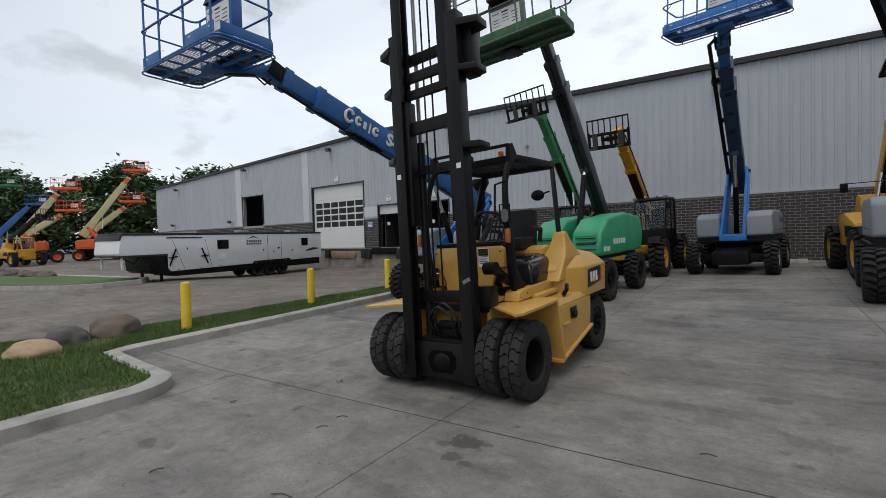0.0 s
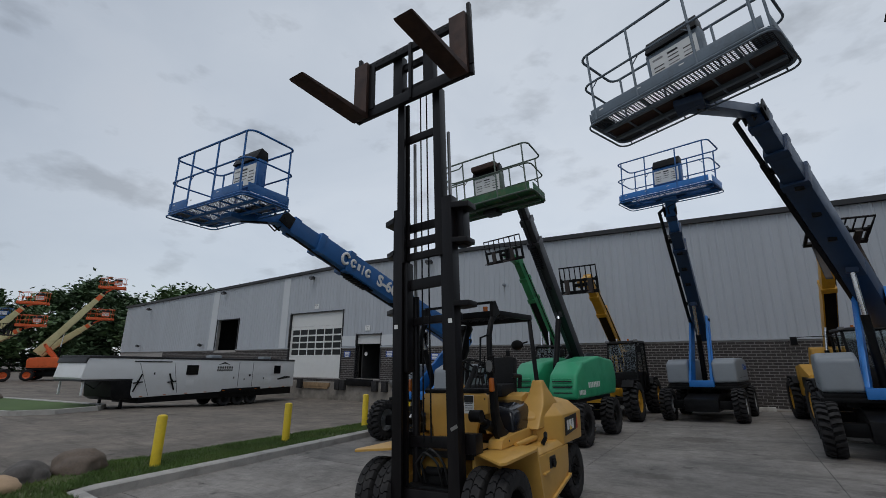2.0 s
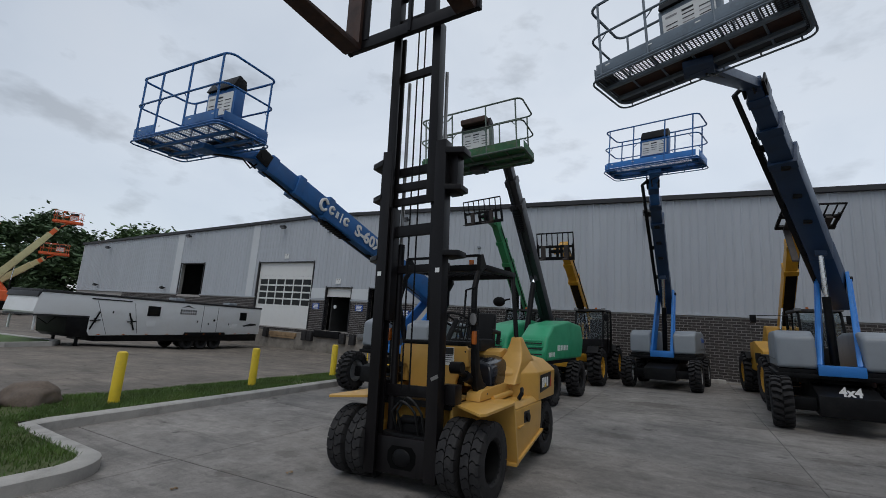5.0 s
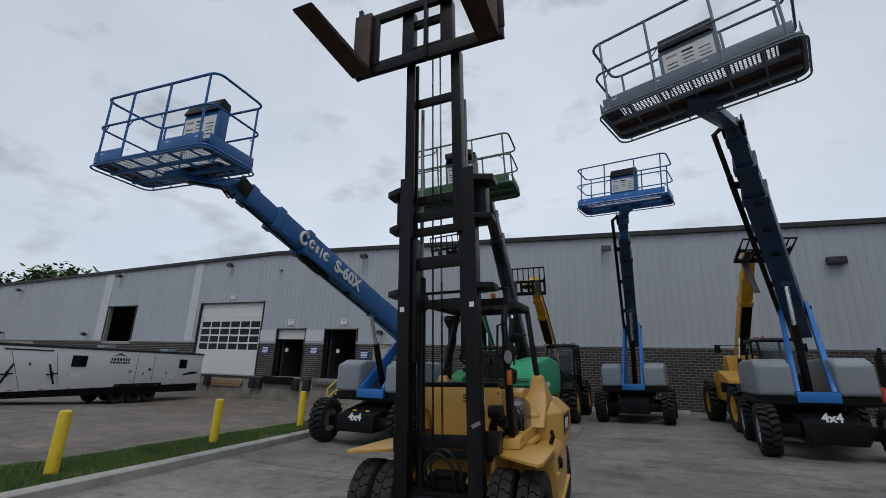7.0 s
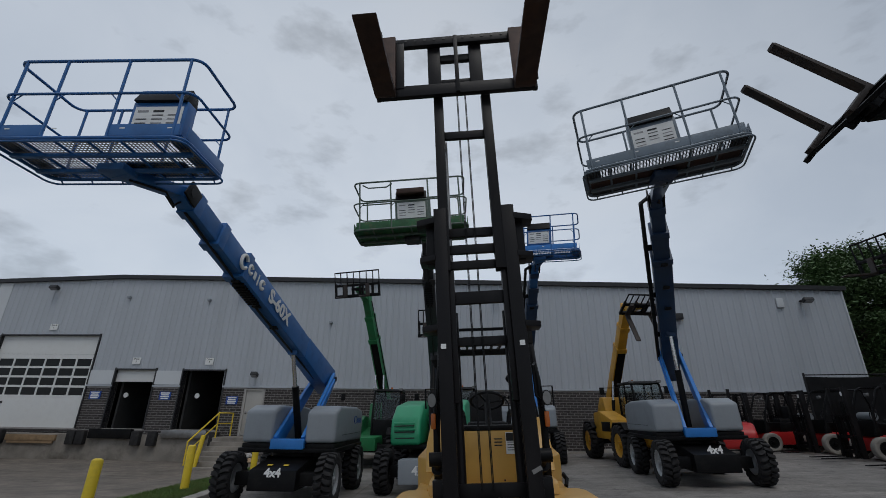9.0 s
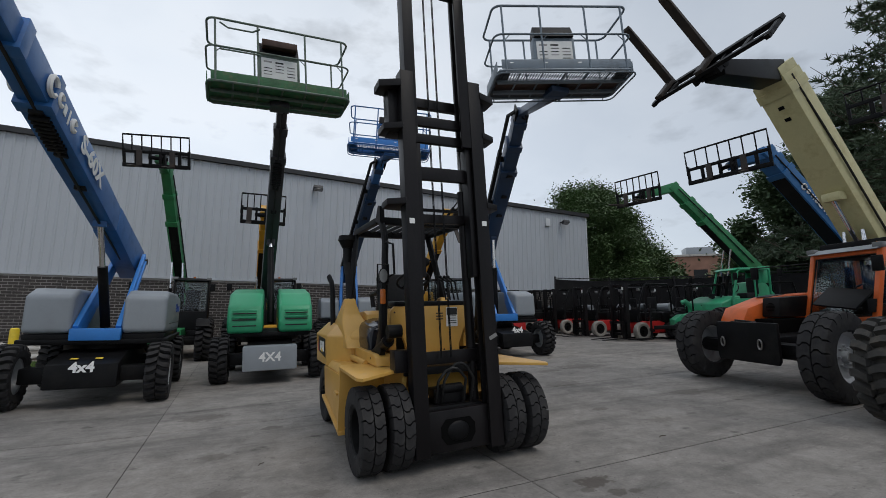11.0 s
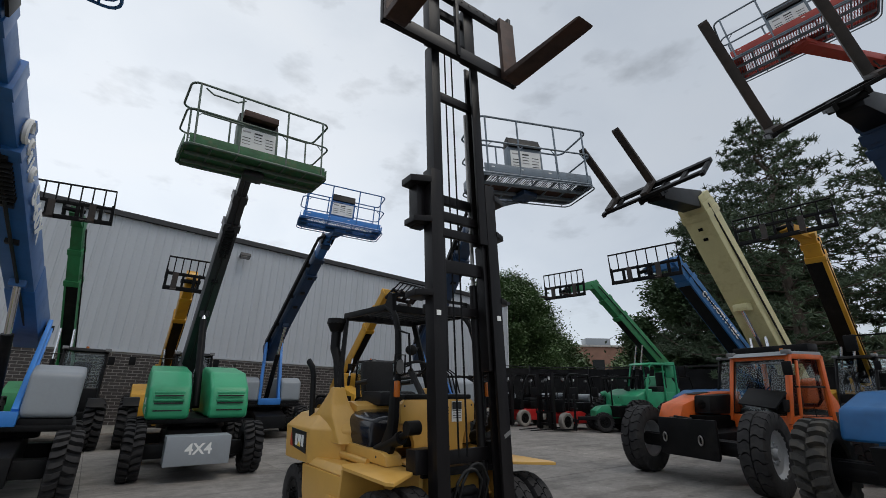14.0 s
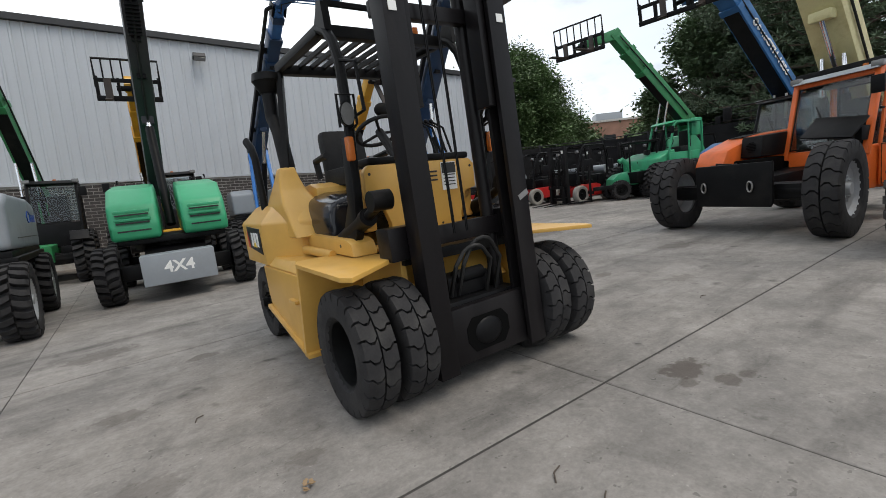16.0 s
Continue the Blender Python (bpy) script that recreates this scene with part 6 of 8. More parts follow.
def fork_carriage(t, M, width, paint, forks, length, back=.62, grid=7, hook=True):
    """A fork carriage with rails, load backrest and forks; forks point to -y."""
    c = part("carriage", box(bmn(), (0, 0, .06), (width, .08, .12), None, .01), paint, t, "black fork carriage")
    c.matrix_basis = M
    part("carriage_rail", box(bmn(), (0, .0, .46), (width, .06, .09), None, .008), paint, c)
    for sx in (-1, 1):
        part("carriage_post", box(bmn(), (sx * (width / 2 - .04), .01, .3), (.07, .07, .5), None, .008), paint, c)
        part("hanger", box(bmn(), (sx * .2, .06, .27), (.06, .12, .5), None, .008), paint, c)
    for x in (-width * .3, width * .06, width * .34):
        part("carriage_strut", box(bmn(), (x, .0, .27), (.09, .05, .36), None, .006), paint, c)
    if back:
        part("backrest_rail", tube(bmn(), [(-width / 2 + .02, -.0, .3), (-width / 2 + .02, -.02, .5 + back), (width / 2 - .02, -.02, .5 + back), (width / 2 - .02, 0, .3)], .03, 6), paint, c)
        for i in range(1, grid):
            x = -width / 2 + width * i / grid
            part("backrest_bar", box(bmn(), (x, -.015, .49 + back / 2), (.03, .03, back), None, .004), paint, c)
    for x in forks:
        part("fork", prism(bmn(), [(-.03, 0), (-.03, .5), (-.09, .5), (-.1, .065), (-length, .04), (-length - .04, .02), (-length, 0)], x - .072, x + .072, "x", .004), FORKS, c, "dark worn steel fork")
    return c


def telehandler(m, label, P, pivot, head, cM, cw=1.3, forks=(-.35, .35), flen=1.15, back=.5, cab="closed", bw=.34, bh=.42, nose=None, tread="lug", rubber=None, rim=None, r=.6, w=.42, tx=.98, wy=1.5, group="telehandlers in the yard", steer=0, cab_paint=None, boom_paint=None, bright=None, guards=True, body="side", breaks=(0, .62, .82, 1.0), shrink=.18, under=None):
    """A telescopic handler: chassis, hood, cab, boom from the tail and a fork carriage. Pivot, head and carriage are in the yard's metres."""
    t = thing("telehandler", m, label, "telehandler", group)
    inv = m.inverted()
    cab_paint, boom_paint = cab_paint or BLACK, boom_paint or P
    for sx in (-1, 1):
        for sy in (-1, 1):
            wheel(t, (sx * tx, sy * wy, r), r, w, tread, sx, rubber or RUBBER, rim or P, .1, steer=steer if sy < 0 else 0)
            if guards:
                part("mudguard", prism(bmn(), [(sy * wy - r * .95, r * 1.75), (sy * wy - r * .6, r * 2.08), (sy * wy + r * .6, r * 2.08), (sy * wy + r * .95, r * 1.75), (sy * wy + r * .9, r * 1.7), (sy * wy + r * .55, r * 2.02), (sy * wy - r * .55, r * 2.02), (sy * wy - r * .9, r * 1.7)], sx * (tx - w * .5), sx * (tx + w * .35), "x", .008), BLACK, t)
    for sy in (-1, 1):
        part("axle", box(bmn(), (0, sy * wy, r), (2 * tx - w, .24, .22), None, .03), BLACK, t)
        part("hub", cyl(bmn(), (-tx + .05, sy * wy, r), (tx - .05, sy * wy, r), .13, None, 14), BLACK, t)
    if body == "front":
        part("chassis", prism(bmn(), [(-wy - .2, r - .1), (wy + .6, r - .1), (wy + .7, r + .5), (wy - .2, r + .6), (-wy * .4, r + .25), (-wy - .25, r + .2)], -.40, .40, "x", .03), BLACK, t)
        part("hood", prism(bmn(), [(-wy + .10, r + .40), (.4, r + .40), (.4, r + .92), (-.6, r + .86), (-wy + .25, r + .66)], -.98, -.44, "x", .05), P, t, "sloping painted engine hood")
        part("hood_vent", prism(bmn(), [(-.7, r + .845), (-.35, r + .888), (-.35, r + .896), (-.7, r + .853)], -.86, -.56, "x"), BLACK, t)
        # solid near-black block stands for the engine bay's shade
        part("engine_side", box(bmn(), (-.25, -.75, r + .32), (.36, .8, .3), None, .02), DEEP_K, t, "near-black block painted as the shade of the engine bay")
        sp = part("vent_box", prism(bmn(), [(-1.0, r + .5), (-.3, r + .5), (-.3, r + .86), (-.95, r + .83)], -.43, -.08, "x", .03), BLACK, t, "black moulded vent box")
        for k in range(7):
            hw = math.sqrt(max(.0, .08 ** 2 - ((k - 3) * .024) ** 2))
            part("slot", box(bmn(), (-.25, -.985 + .0037 * (k - 3), r + .66 + (k - 3) * .024), (hw * 2, .012, .011)), DEEP_K, sp, smooth=0)
        for k in range(4):
            part("hose", tube(bmn(), [(-.6 + k * .1, -wy - .1, r + .15), (-.58 + k * .1, -wy - .08, r + .4 + .03 * (k % 3)), (-.5 + k * .08, -wy + .2, r + .42)], .018, 6), HOSE, t)
        part("front_plate", prism(bmn(), [(-.56, r - .2), (.60, r - .2), (.64, r - .14), (.64, r + .44), (-.58, r + .44), (-.58, r - .14)], -wy - .30, -wy - .25, "y", .012), BLACK, t, "black steel front plate")
        for sx in (-.42, .34):
            part("tie_ring", tube(bmn(), [(sx + .04 * math.cos(q), -wy - .33, r + .1 + .075 * math.sin(q)) for q in [i * math.tau / 12 for i in range(12)]], .014, 6, True), STEEL, t)
        part("step_block", box(bmn(), (.3, -1.05, r - .05), (.7, .5, .22), None, .03), BLACK, t)
        part("wheel_flap", box(bmn(), (.72, -.66, r + .80), (.66, .42, .03), Euler((radians(40), radians(6), 0)).to_matrix(), .006), BLACK, t)
        part("flap_bracket", box(bmn(), (.98, -.48, r + .68), (.08, .22, .2), None, .01), BLACK, t)
    else:
        part("chassis", prism(bmn(), [(-wy - .45, r - .05), (wy + .6, r - .05), (wy + .7, r + .5), (wy - .2, r + .6), (-wy * .4, r + .35), (-wy - .5, r + .35)], -.42, .42, "x", .03), P if guards else BLACK, t)
        if not guards:
            bm = prism(bmn(), [(-wy - .1, r + .35), (-.2, r + .35), (-.2, r + .98), (-wy + .5, r + .95), (-wy - .02, r + .74)], -.92, .92, "x")
            bmesh.ops.bevel(bm, geom=list(bm.edges), offset=.07, segments=3, affect="EDGES", profile=.6)
            part("front_hood", bm, P, t, "rounded painted front hood")
        part("hood", prism(bmn(), [(-wy * .5, r + .1), (wy * .75, r + .1), (wy * .75, r + .95), (wy * .3, r + 1.0), (-wy * .45, r + .72)], -1.0 + .02, -.40, "x", .06), P, t, "painted engine hood")
        part("hood_grille", box(bmn(), (-.985, -.1, r + .5), (.02, .8, .3), None, .005), BLACK, t)
        part("tank", box(bmn(), (.72, -.55, r + .1), (.5, .5, .36), None, .04), BLACK, t)
        for sy in (-1, 1):
            for q in (-.32, .32):
                part("axle_arm", beam(bmn(), (q * .8, sy * wy, r + .16), (q * 2.2, sy * wy, r + .02), .1, .12, bev=.01), BLACK, t)
    part("tail_block", prism(bmn(), [(wy - .4, r + .3), (wy + .75, r + .3), (wy + .75, r + .7), (wy + .3, r + 1.2), (wy - .1, r + 1.1)] if body == "front" else [(wy - .4, r + .3), (wy + .75, r + .3), (wy + .75, r + .95), (wy + .3, r + 1.5), (wy - .1, r + 1.45)], -.45, .3 if body == "front" else .45, "x", .05), P, t)
    # cab
    x0, x1, y0, y1, z0, z1 = .02, .98, -.45, .95, r + .25, r + 1.88
    if cab == "wide":
        x0, x1, y0, y1, z0, z1 = -.06, 1.0, -.36, .72, r - .12, r + 1.56
    cp = cab_paint
    body = part("cab", prism(bmn(), [(y0 - .12, z0), (y1, z0), (y1, z0 + .62), (y0 - .1, z0 + .62)], x0 + .03, x1 - .03, "x", .03), cp, t, "operator cab")
    part("cab_seat", box(bmn(), ((x0 + x1) / 2, y1 - .5, z0 + .72), (.46, .46, .2), None, .05), SEAT, body)
    part("seat_back", box(bmn(), ((x0 + x1) / 2, y1 - .26, z0 + 1.05), (.44, .12, .6), None, .05), SEAT, body)
    part("steering_wheel", tube(bmn(), [((x0 + x1) / 2 + .17 * math.cos(a), y0 + .42 + .06 * math.sin(a), z0 + .98 + .16 * math.sin(a)) for a in [i * math.tau / 16 for i in range(16)]], .014, 6, True), SEAT, body)
    if cab == "wide":
        ym = y0 + .18
        for x in (x0, x1):
            part("cab_post", beam(bmn(), (x, y0 - .1, z0 + .5), (x, y0 + .2, z1), .075, .085, bev=.012), cp, body)
            part("cab_post", beam(bmn(), (x, y1 - .02, z0 + .5), (x, y1 - .02, z1), .07, .1, bev=.012), cp, body)
            part("roof_rail", beam(bmn(), (x, y0 + .16, z1 - .03), (x, y1, z1 - .03), .07, .09, bev=.012), cp, body)
        part("roof_rail", beam(bmn(), (x0, y0 + .19, z1 - .05), (x1, y0 + .19, z1 - .05), .07, .07, bev=.012), cp, body)
        part("windscreen_seal", tube(bmn(), [(x0 + .05, y0 - .085, z0 + .65), (x1 - .05, y0 - .085, z0 + .65), (x1 - .05, y0 + .17, z1 - .1), (x0 + .05, y0 + .17, z1 - .1)], .014, 6, True), BLACK, body)
        part("rear_window_frame", tube(bmn(), [(x0 + .1, y1 - .05, z0 + .9), (x0 + .18, y1 - .05, z0 + .8), (x1 - .18, y1 - .05, z0 + .8), (x1 - .1, y1 - .05, z0 + .9), (x1 - .1, y1 - .05, z1 - .1), (x0 + .1, y1 - .05, z1 - .1)], .035, 8, True), BLACK, body, "black rear window frame")
        part("headliner", box(bmn(), ((x0 + x1) / 2, (y0 + y1) / 2 + .1, z1 - .09), (x1 - x0 - .1, y1 - y0 - .4, .05), None, .02), BLACK, body)
        part("dashboard", prism(bmn(), [(y0 - .02, z0 + .6), (y0 + .3, z0 + .6), (y0 + .26, z0 + .78), (y0 + .06, z0 + .72)], x0 + .08, x1 - .3, "x", .03), BLACK, body)
        dr = part("cab_door", box(bmn(), (x1 + .005, (ym + y1) / 2, z0 + .33), (.03, y1 - ym - .04, .58), None, .012), cp, body, "painted cab door with a tinted window")
        part("door_frame", beam(bmn(), (x1 + .005, ym + .02, z0 + .62), (x1 + .005, ym + .2, z1 - .1), .03, .06, bev=.008), cp, dr)
        part("door_bar", box(bmn(), (x1 + .005, (ym + y1) / 2, z0 + 1.12), (.03, y1 - ym - .06, .035), None, .008), BLACK, dr)
        part("door_seal", tube(bmn(), [(x1 + .022, ym + .03, z0 + .06), (x1 + .022, y1 - .05, z0 + .06), (x1 + .022, y1 - .05, z0 + .62), (x1 + .022, ym + .03, z0 + .62)], .008, 5, True), BLACK, dr)
        g = part("side_window", box(bmn(), (x0, (y0 + y1) / 2 + .05, (z0 + .62 + z1) / 2), (.008, y1 - y0 - .2, z1 - z0 - .72)), GLASS, body, smooth=0)
        g.visible_shadow = False
        g = part("side_window", prism(bmn(), [(y0 - .04, z0 + .63), (y1 - .04, z0 + .63), (y1 - .04, z1 - .06), (y0 + .2, z1 - .06)], x1 - .006, x1 + .002, "x"), GLASS, body, smooth=0)
        g.visible_shadow = False
    for x in () if cab == "wide" else (x0, x1):
        part("cab_post", tube(bmn(), [(x, y0 - .1, z0 + .1), (x, y0 - .08, z0 + .7), (x, y0 + .16, z1 - .08), (x, y0 + .26, z1)], .038, 8), cp, body)
        part("cab_post", tube(bmn(), [(x, y1, z0 + .1), (x, y1, z1 - .05), (x, y1 - .06, z1)], .038, 8), cp, body)
        part("cab_post", tube(bmn(), [(x, (y0 + y1) / 2 + .1, z0 + .1), (x, (y0 + y1) / 2 + .1, z1)], .028, 8), cp, body)
        part("roof_rail", tube(bmn(), [(x, y0 + .2, z1), (x, y1 - .02, z1)], .038, 8), cp, body)
        if cab != "open":
            g = part("side_window", box(bmn(), (x, (y0 + y1) / 2 + .05, (z0 + .62 + z1) / 2), (.008, y1 - y0 - .2, z1 - z0 - .72)), GLASS, body, smooth=0)
            g.visible_shadow = False
    part("cab_roof", prism(bmn(), [(y0 + .06, z1 - .02), (y1 + .02, z1), (y1, z1 + .07), (y0 + .2, z1 + .06)], x0 - .03, x1 + .03, "x", .02), cp if cab != "wide" else G_GREY, body)
    if cab == "wide":
        part("roof_bar", box(bmn(), (.2, y1 - .05, z1 + .16), (1.5, .3, .14), None, .02), BLACK, body)
        part("door_seam", box(bmn(), (x1 - .028, (y0 + y1) / 2 + .12, z0 + .4), (.006, .012, .9)), DEEP_K, body, smooth=0)
        part("door_handle", box(bmn(), (x1 - .02, (y0 + y1) / 2 + .02, z0 + .45), (.03, .05, .14), None, .01), BLACK, body)
    if cab == "open":
        for i in range(5):
            x = x0 + (x1 - x0) * (i + .5) / 5
            part("roof_bar", tube(bmn(), [(x, y0 + .2, z1 + .02), (x, y1, z1 + .02)], .016, 6), cp, body)
    else:
        g = part("windscreen", prism(bmn(), [(y0 - .09, z0 + .64), (y0 - .08, z0 + .64), (y0 + .19, z1 - .02), (y0 + .18, z1 - .02)], x0 + .04, x1 - .04, "x"), GLASS, body, smooth=0)
        g.visible_shadow = False
        g = part("rear_window", box(bmn(), ((x0 + x1) / 2, y1, (z0 + .64 + z1) / 2), (x1 - x0 - .08, .008, z1 - z0 - .7)), GLASS, body, smooth=0)
        g.visible_shadow = False
        part("wiper", tube(bmn(), [((x0 + x1) / 2 + .1, y0 - .11, z0 + .68), ((x0 + x1) / 2 - .2, y0 + .08, z1 - .4)], .012, 6), BLACK, body)
        for sx in (x0, x1):
            part("work_lamp", box(bmn(), (sx, y0 + .16, z1 + .04), (.14, .1, .09), None, .015), LENS, body)
    part("beacon", cyl(bmn(), ((x0 + x1) / 2, y1 - .2, z1 + .07), ((x0 + x1) / 2, y1 - .2, z1 + .17), .045, .035, 12), AMBER, body)
    for sx in (-1, 1):
        part("mirror", box(bmn(), (sx * 1.1, y0 - .05, z1 - .25), (.16, .04, .24), None, .02), BLACK, t)
        part("mirror_arm", tube(bmn(), [((x1 if sx > 0 else x0), y0 + .05, z1 - .15), (sx * 1.08, y0 - .04, z1 - .15)], .012, 6), BLACK, t)
    # boom
    a, b = lift_boom(t, inv, pivot, head, bw, bh, (boom_paint, boom_paint, bright or boom_paint), breaks, shrink)
    d = (b - a).normalized()
    n = Vector((0, -d.z, d.y)).normalized()
    if n.z < 0:
        n = -n
    for sx in (-1, 1):
        q = a.lerp(b, .3) - n * bh * .5 + Vector((sx * .16, 0, 0))
        p = Vector((sx * .2, a.y - 1.2 if a.y - 1.2 > -1 else -.4, r + .55))
        part("lift_cylinder", cyl(bmn(), p, p.lerp(q, .55), .06, None, 14), BLACK, t)
        part("cylinder_rod", cyl(bmn(), p.lerp(q, .55), q, .036, None, 12), CHROME, t)
        part("pivot_ear", box(bmn(), a + Vector((sx * (bw / 2 + .05), 0, -.1)), (.07, .5, .6), None, .03), P, t)
    # thin dark sheet puts the shade below the boom into colour
    if under:
        part("boom_underside", beam(bmn(), a.lerp(b, .04) - n * (bh * .5 + .004), a.lerp(b, breaks[1] - .02) - n * (bh * .5 + .004), bw * .82, .02), under, t)
    for k in range(4):
        part("bolt_plate", box(bmn(), a.lerp(b, .25 + .2 * k) + Vector((bw / 2 + .004, 0, 0)), (.012, .09, .09), None, .004), boom_paint, t)
    part("hose_run", tube(bmn(), [a.lerp(b, .1) + Vector((bw / 2 + .03, 0, 0)), a.lerp(b, .6) + Vector((bw / 2 + .03, 0, .0)), a.lerp(b, .95) + Vector((bw / 2, 0, 0))], .02, 6), HOSE, t)
    cl = inv @ cM
    target = cl @ Vector((0, .1, .3))
    part("boom_nose", beam(bmn(), b - d * .1, target, bw * .75, bh * .8, bw * .6, bh * .5, bev=.02), nose or bright or boom_paint, t)
    part("tilt_pin", cyl(bmn(), target - Vector((.25, 0, 0)), target + Vector((.25, 0, 0)), .06, None, 12), BLACK, t)
    fork_carriage(t, cl, cw, BLACK, forks, flen, back)
    return t, a, b, n, d


def at_frame(o, yaw, pitch=0.0, roll=0.0):
    return Matrix.Translation(o) @ Matrix.Rotation(radians(yaw), 4, "Z") @ Euler((radians(pitch), radians(roll), 0)).to_matrix().to_4x4()


telehandler(spot(-5.95, 17.4, 2), "dark green telehandler with a raised boom and black cab", T_GREEN, (-5.95, 19.6, 2.15), (-6.42, 16.65, 6.05), at_frame((-6.52, 15.75, 5.72), -14, 14), 1.85, (-.45, .45), .6, .45, cab_paint=BLACK, rim=RIM_K, under=BLACK, shrink=.1)
telehandler(spot(-3.15, 17.45, -2), "yellow telehandler with a black cab behind a green boom lift", T_YELLOW, (-3.3, 19.6, 2.2), (-3.42, 15.85, 4.8), at_frame((-3.5, 15.15, 4.15), -4, 10), 1.3, (-.4, .4), .35, .42, rim=T_YELLOW, under=BLACK, shrink=.1)
telehandler(spot(3.2, 16.7, 4), "yellow telehandler with its forks raised by the warehouse wall", T_YELLOW, (3.2, 19.2, 2.2), (3.12, 15.7, 5.35), at_frame((3.15, 14.8, 4.85), 8, 60), 1.3, (-.4, .4), 1.1, .42, rim=T_YELLOW, under=BLACK, shrink=.1)
RZ = -105.4


def tilted(heel, along, ahead):
    """A carriage pose from its heel corner, the way along it and the way of its forks."""
    u = Vector(along).normalized()
    f = Vector(ahead)
    f = (f - u * f.dot(u)).normalized()
    M = Matrix((u, -f, u.cross(-f))).transposed().to_4x4()
    return Matrix.Translation(heel) @ M


JC = tilted((2.80, 4.75, 5.50), (.09, .99, -.02), (-.74, 0, .67))
tj, a, b, n, d = telehandler(spot(5.43, 4.85, RZ), "orange telehandler with a glazed cab and cream boom", T_ORANGE, (7.2, 4.6, 1.9), (4.5, 4.9, 5.75), JC, 2.1, (.87, .06), 1.28, 0, "wide", .56, .50, nose=BLACK, tread="block", r=.62, w=.37, tx=1.24, steer=15, rim=RIM_G, cab_paint=T_ORANGE, boom_paint=T_CREAM, guards=False, body="front", breaks=(0, .93, .965, 1.0), shrink=.05)
down = -n
for k, (u0, w0) in enumerate(((.90, .09), (.85, .1), (.80, .1), (.75, .06))):
    for q in ((-.13, .02) if k < 3 else (-.05,)):
        # thin near-black bars paint the shade of the boom's holes
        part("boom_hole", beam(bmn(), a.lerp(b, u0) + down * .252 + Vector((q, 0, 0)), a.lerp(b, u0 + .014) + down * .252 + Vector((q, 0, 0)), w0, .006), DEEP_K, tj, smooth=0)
part("boom_lug", box(bmn(), a.lerp(b, .46) + down * .3 + Vector((.05, 0, 0)), (.34, .16, .16), None, .03), T_CREAM, tj)
part("tilt_rod", cyl(bmn(), a.lerp(b, .45) + down * .34 + Vector((.05, 0, 0)), a.lerp(b, .16) + down * .36 + Vector((.05, 0, 0)), .04, None, 14), CHROME, tj)
for fx in (-1, 1):
    for u0, h in ((.79, .24), (.745, .26), (.70, .26)):
        o = a.lerp(b, u0) + Vector((fx * .275, 0, 0))
        part("lettering_shape", beam(bmn(), o - d * .07 , o + d * .07, .006, h), DECAL_GAP_K, tj, smooth=0)
BC = tilted(Vector((2.73, 2.93, 5.55)) + Vector((.258, -.911, .314)), (-.51, 1.8, -.62), (-.56, .13, .82))
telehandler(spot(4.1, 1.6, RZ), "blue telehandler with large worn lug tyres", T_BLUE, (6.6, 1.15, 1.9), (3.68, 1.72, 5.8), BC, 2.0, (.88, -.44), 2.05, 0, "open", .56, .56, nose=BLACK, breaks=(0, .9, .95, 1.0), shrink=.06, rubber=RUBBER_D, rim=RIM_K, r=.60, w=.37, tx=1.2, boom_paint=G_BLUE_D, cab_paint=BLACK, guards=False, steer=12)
tg, a, b, n, d = telehandler(spot(11.3, 7.55, RZ), "blue telehandler with white boom lettering and black carriage", T_BLUE, (12.75, 7.0, 2.2), (9.12, 7.78, 5.98), at_frame((8.4, 8.3, 5.3), -80, 10), 2.2, (-.45, .45), .3, .5, boom_paint=T_BLUE, cab_paint=BLACK, rim=RIM_G, bw=.5, bh=.44, guards=False, breaks=(0, .86, .94, 1.0), shrink=.08, under=BLACK)
boom_letters(tg, "GTH-1056", a, b, n, .5, .25, 1, .5, WHITE).scale.x = 1.12
side = d.cross(Vector((0, 0, 1))).normalized()
side = side if side.x > 0 else -side
for u0, hw, hh, bar in ((.725, .075, .085, 0), (.69, .045, .055, 0), (.663, .035, .055, 1), (.645, .016, .08, 1), (.624, .045, .055, 0)):
    o = a.lerp(b, u0) + side * .26
    up = side.cross(d).normalized()
    mk = beam(bmn(), o - d * hw * .8, o + d * hw * .8, .008, hh * 2) if bar else tube(bmn(), [o - d * hw * math.cos(q) + up * hh * math.sin(q) for q in [.5 + i * (math.tau - 1.0) / 14 for i in range(15)]], .022, 6)
    part("lettering_shape", mk, WHITE, tg)
telehandler(spot(12.3, 11.3, RZ), "bright green telehandler with an open green cab", T_GREEN_L, (13.0, 10.53, 2.98), (10.2, 11.6, 6.15), at_frame((9.0, 12.0, 5.42), -78, 6), 1.7, (-.45, .45), 1.1, .5, "open", boom_paint=T_GREEN, cab_paint=T_GREEN_L, rim=T_GREEN_L, bw=.42, bh=.42, guards=False, under=BLACK, shrink=.1, wy=.95)
telehandler(spot(12.9, 5.0, RZ), "yellow telehandler with its boom raised before the pines", T_YELLOW, (13.95, 4.75, 2.3), (10.5, 4.5, 6.35), at_frame((9.9, 4.85, 6.15), -85, 8), 2.4, (-.45, .45), .3, .3, cab_paint=BLACK, rim=T_YELLOW, bw=.46, bh=.42, breaks=(0, .86, .94, 1.0), shrink=.08, under=BLACK)

# ---------- counterbalance trucks by the fence ----------


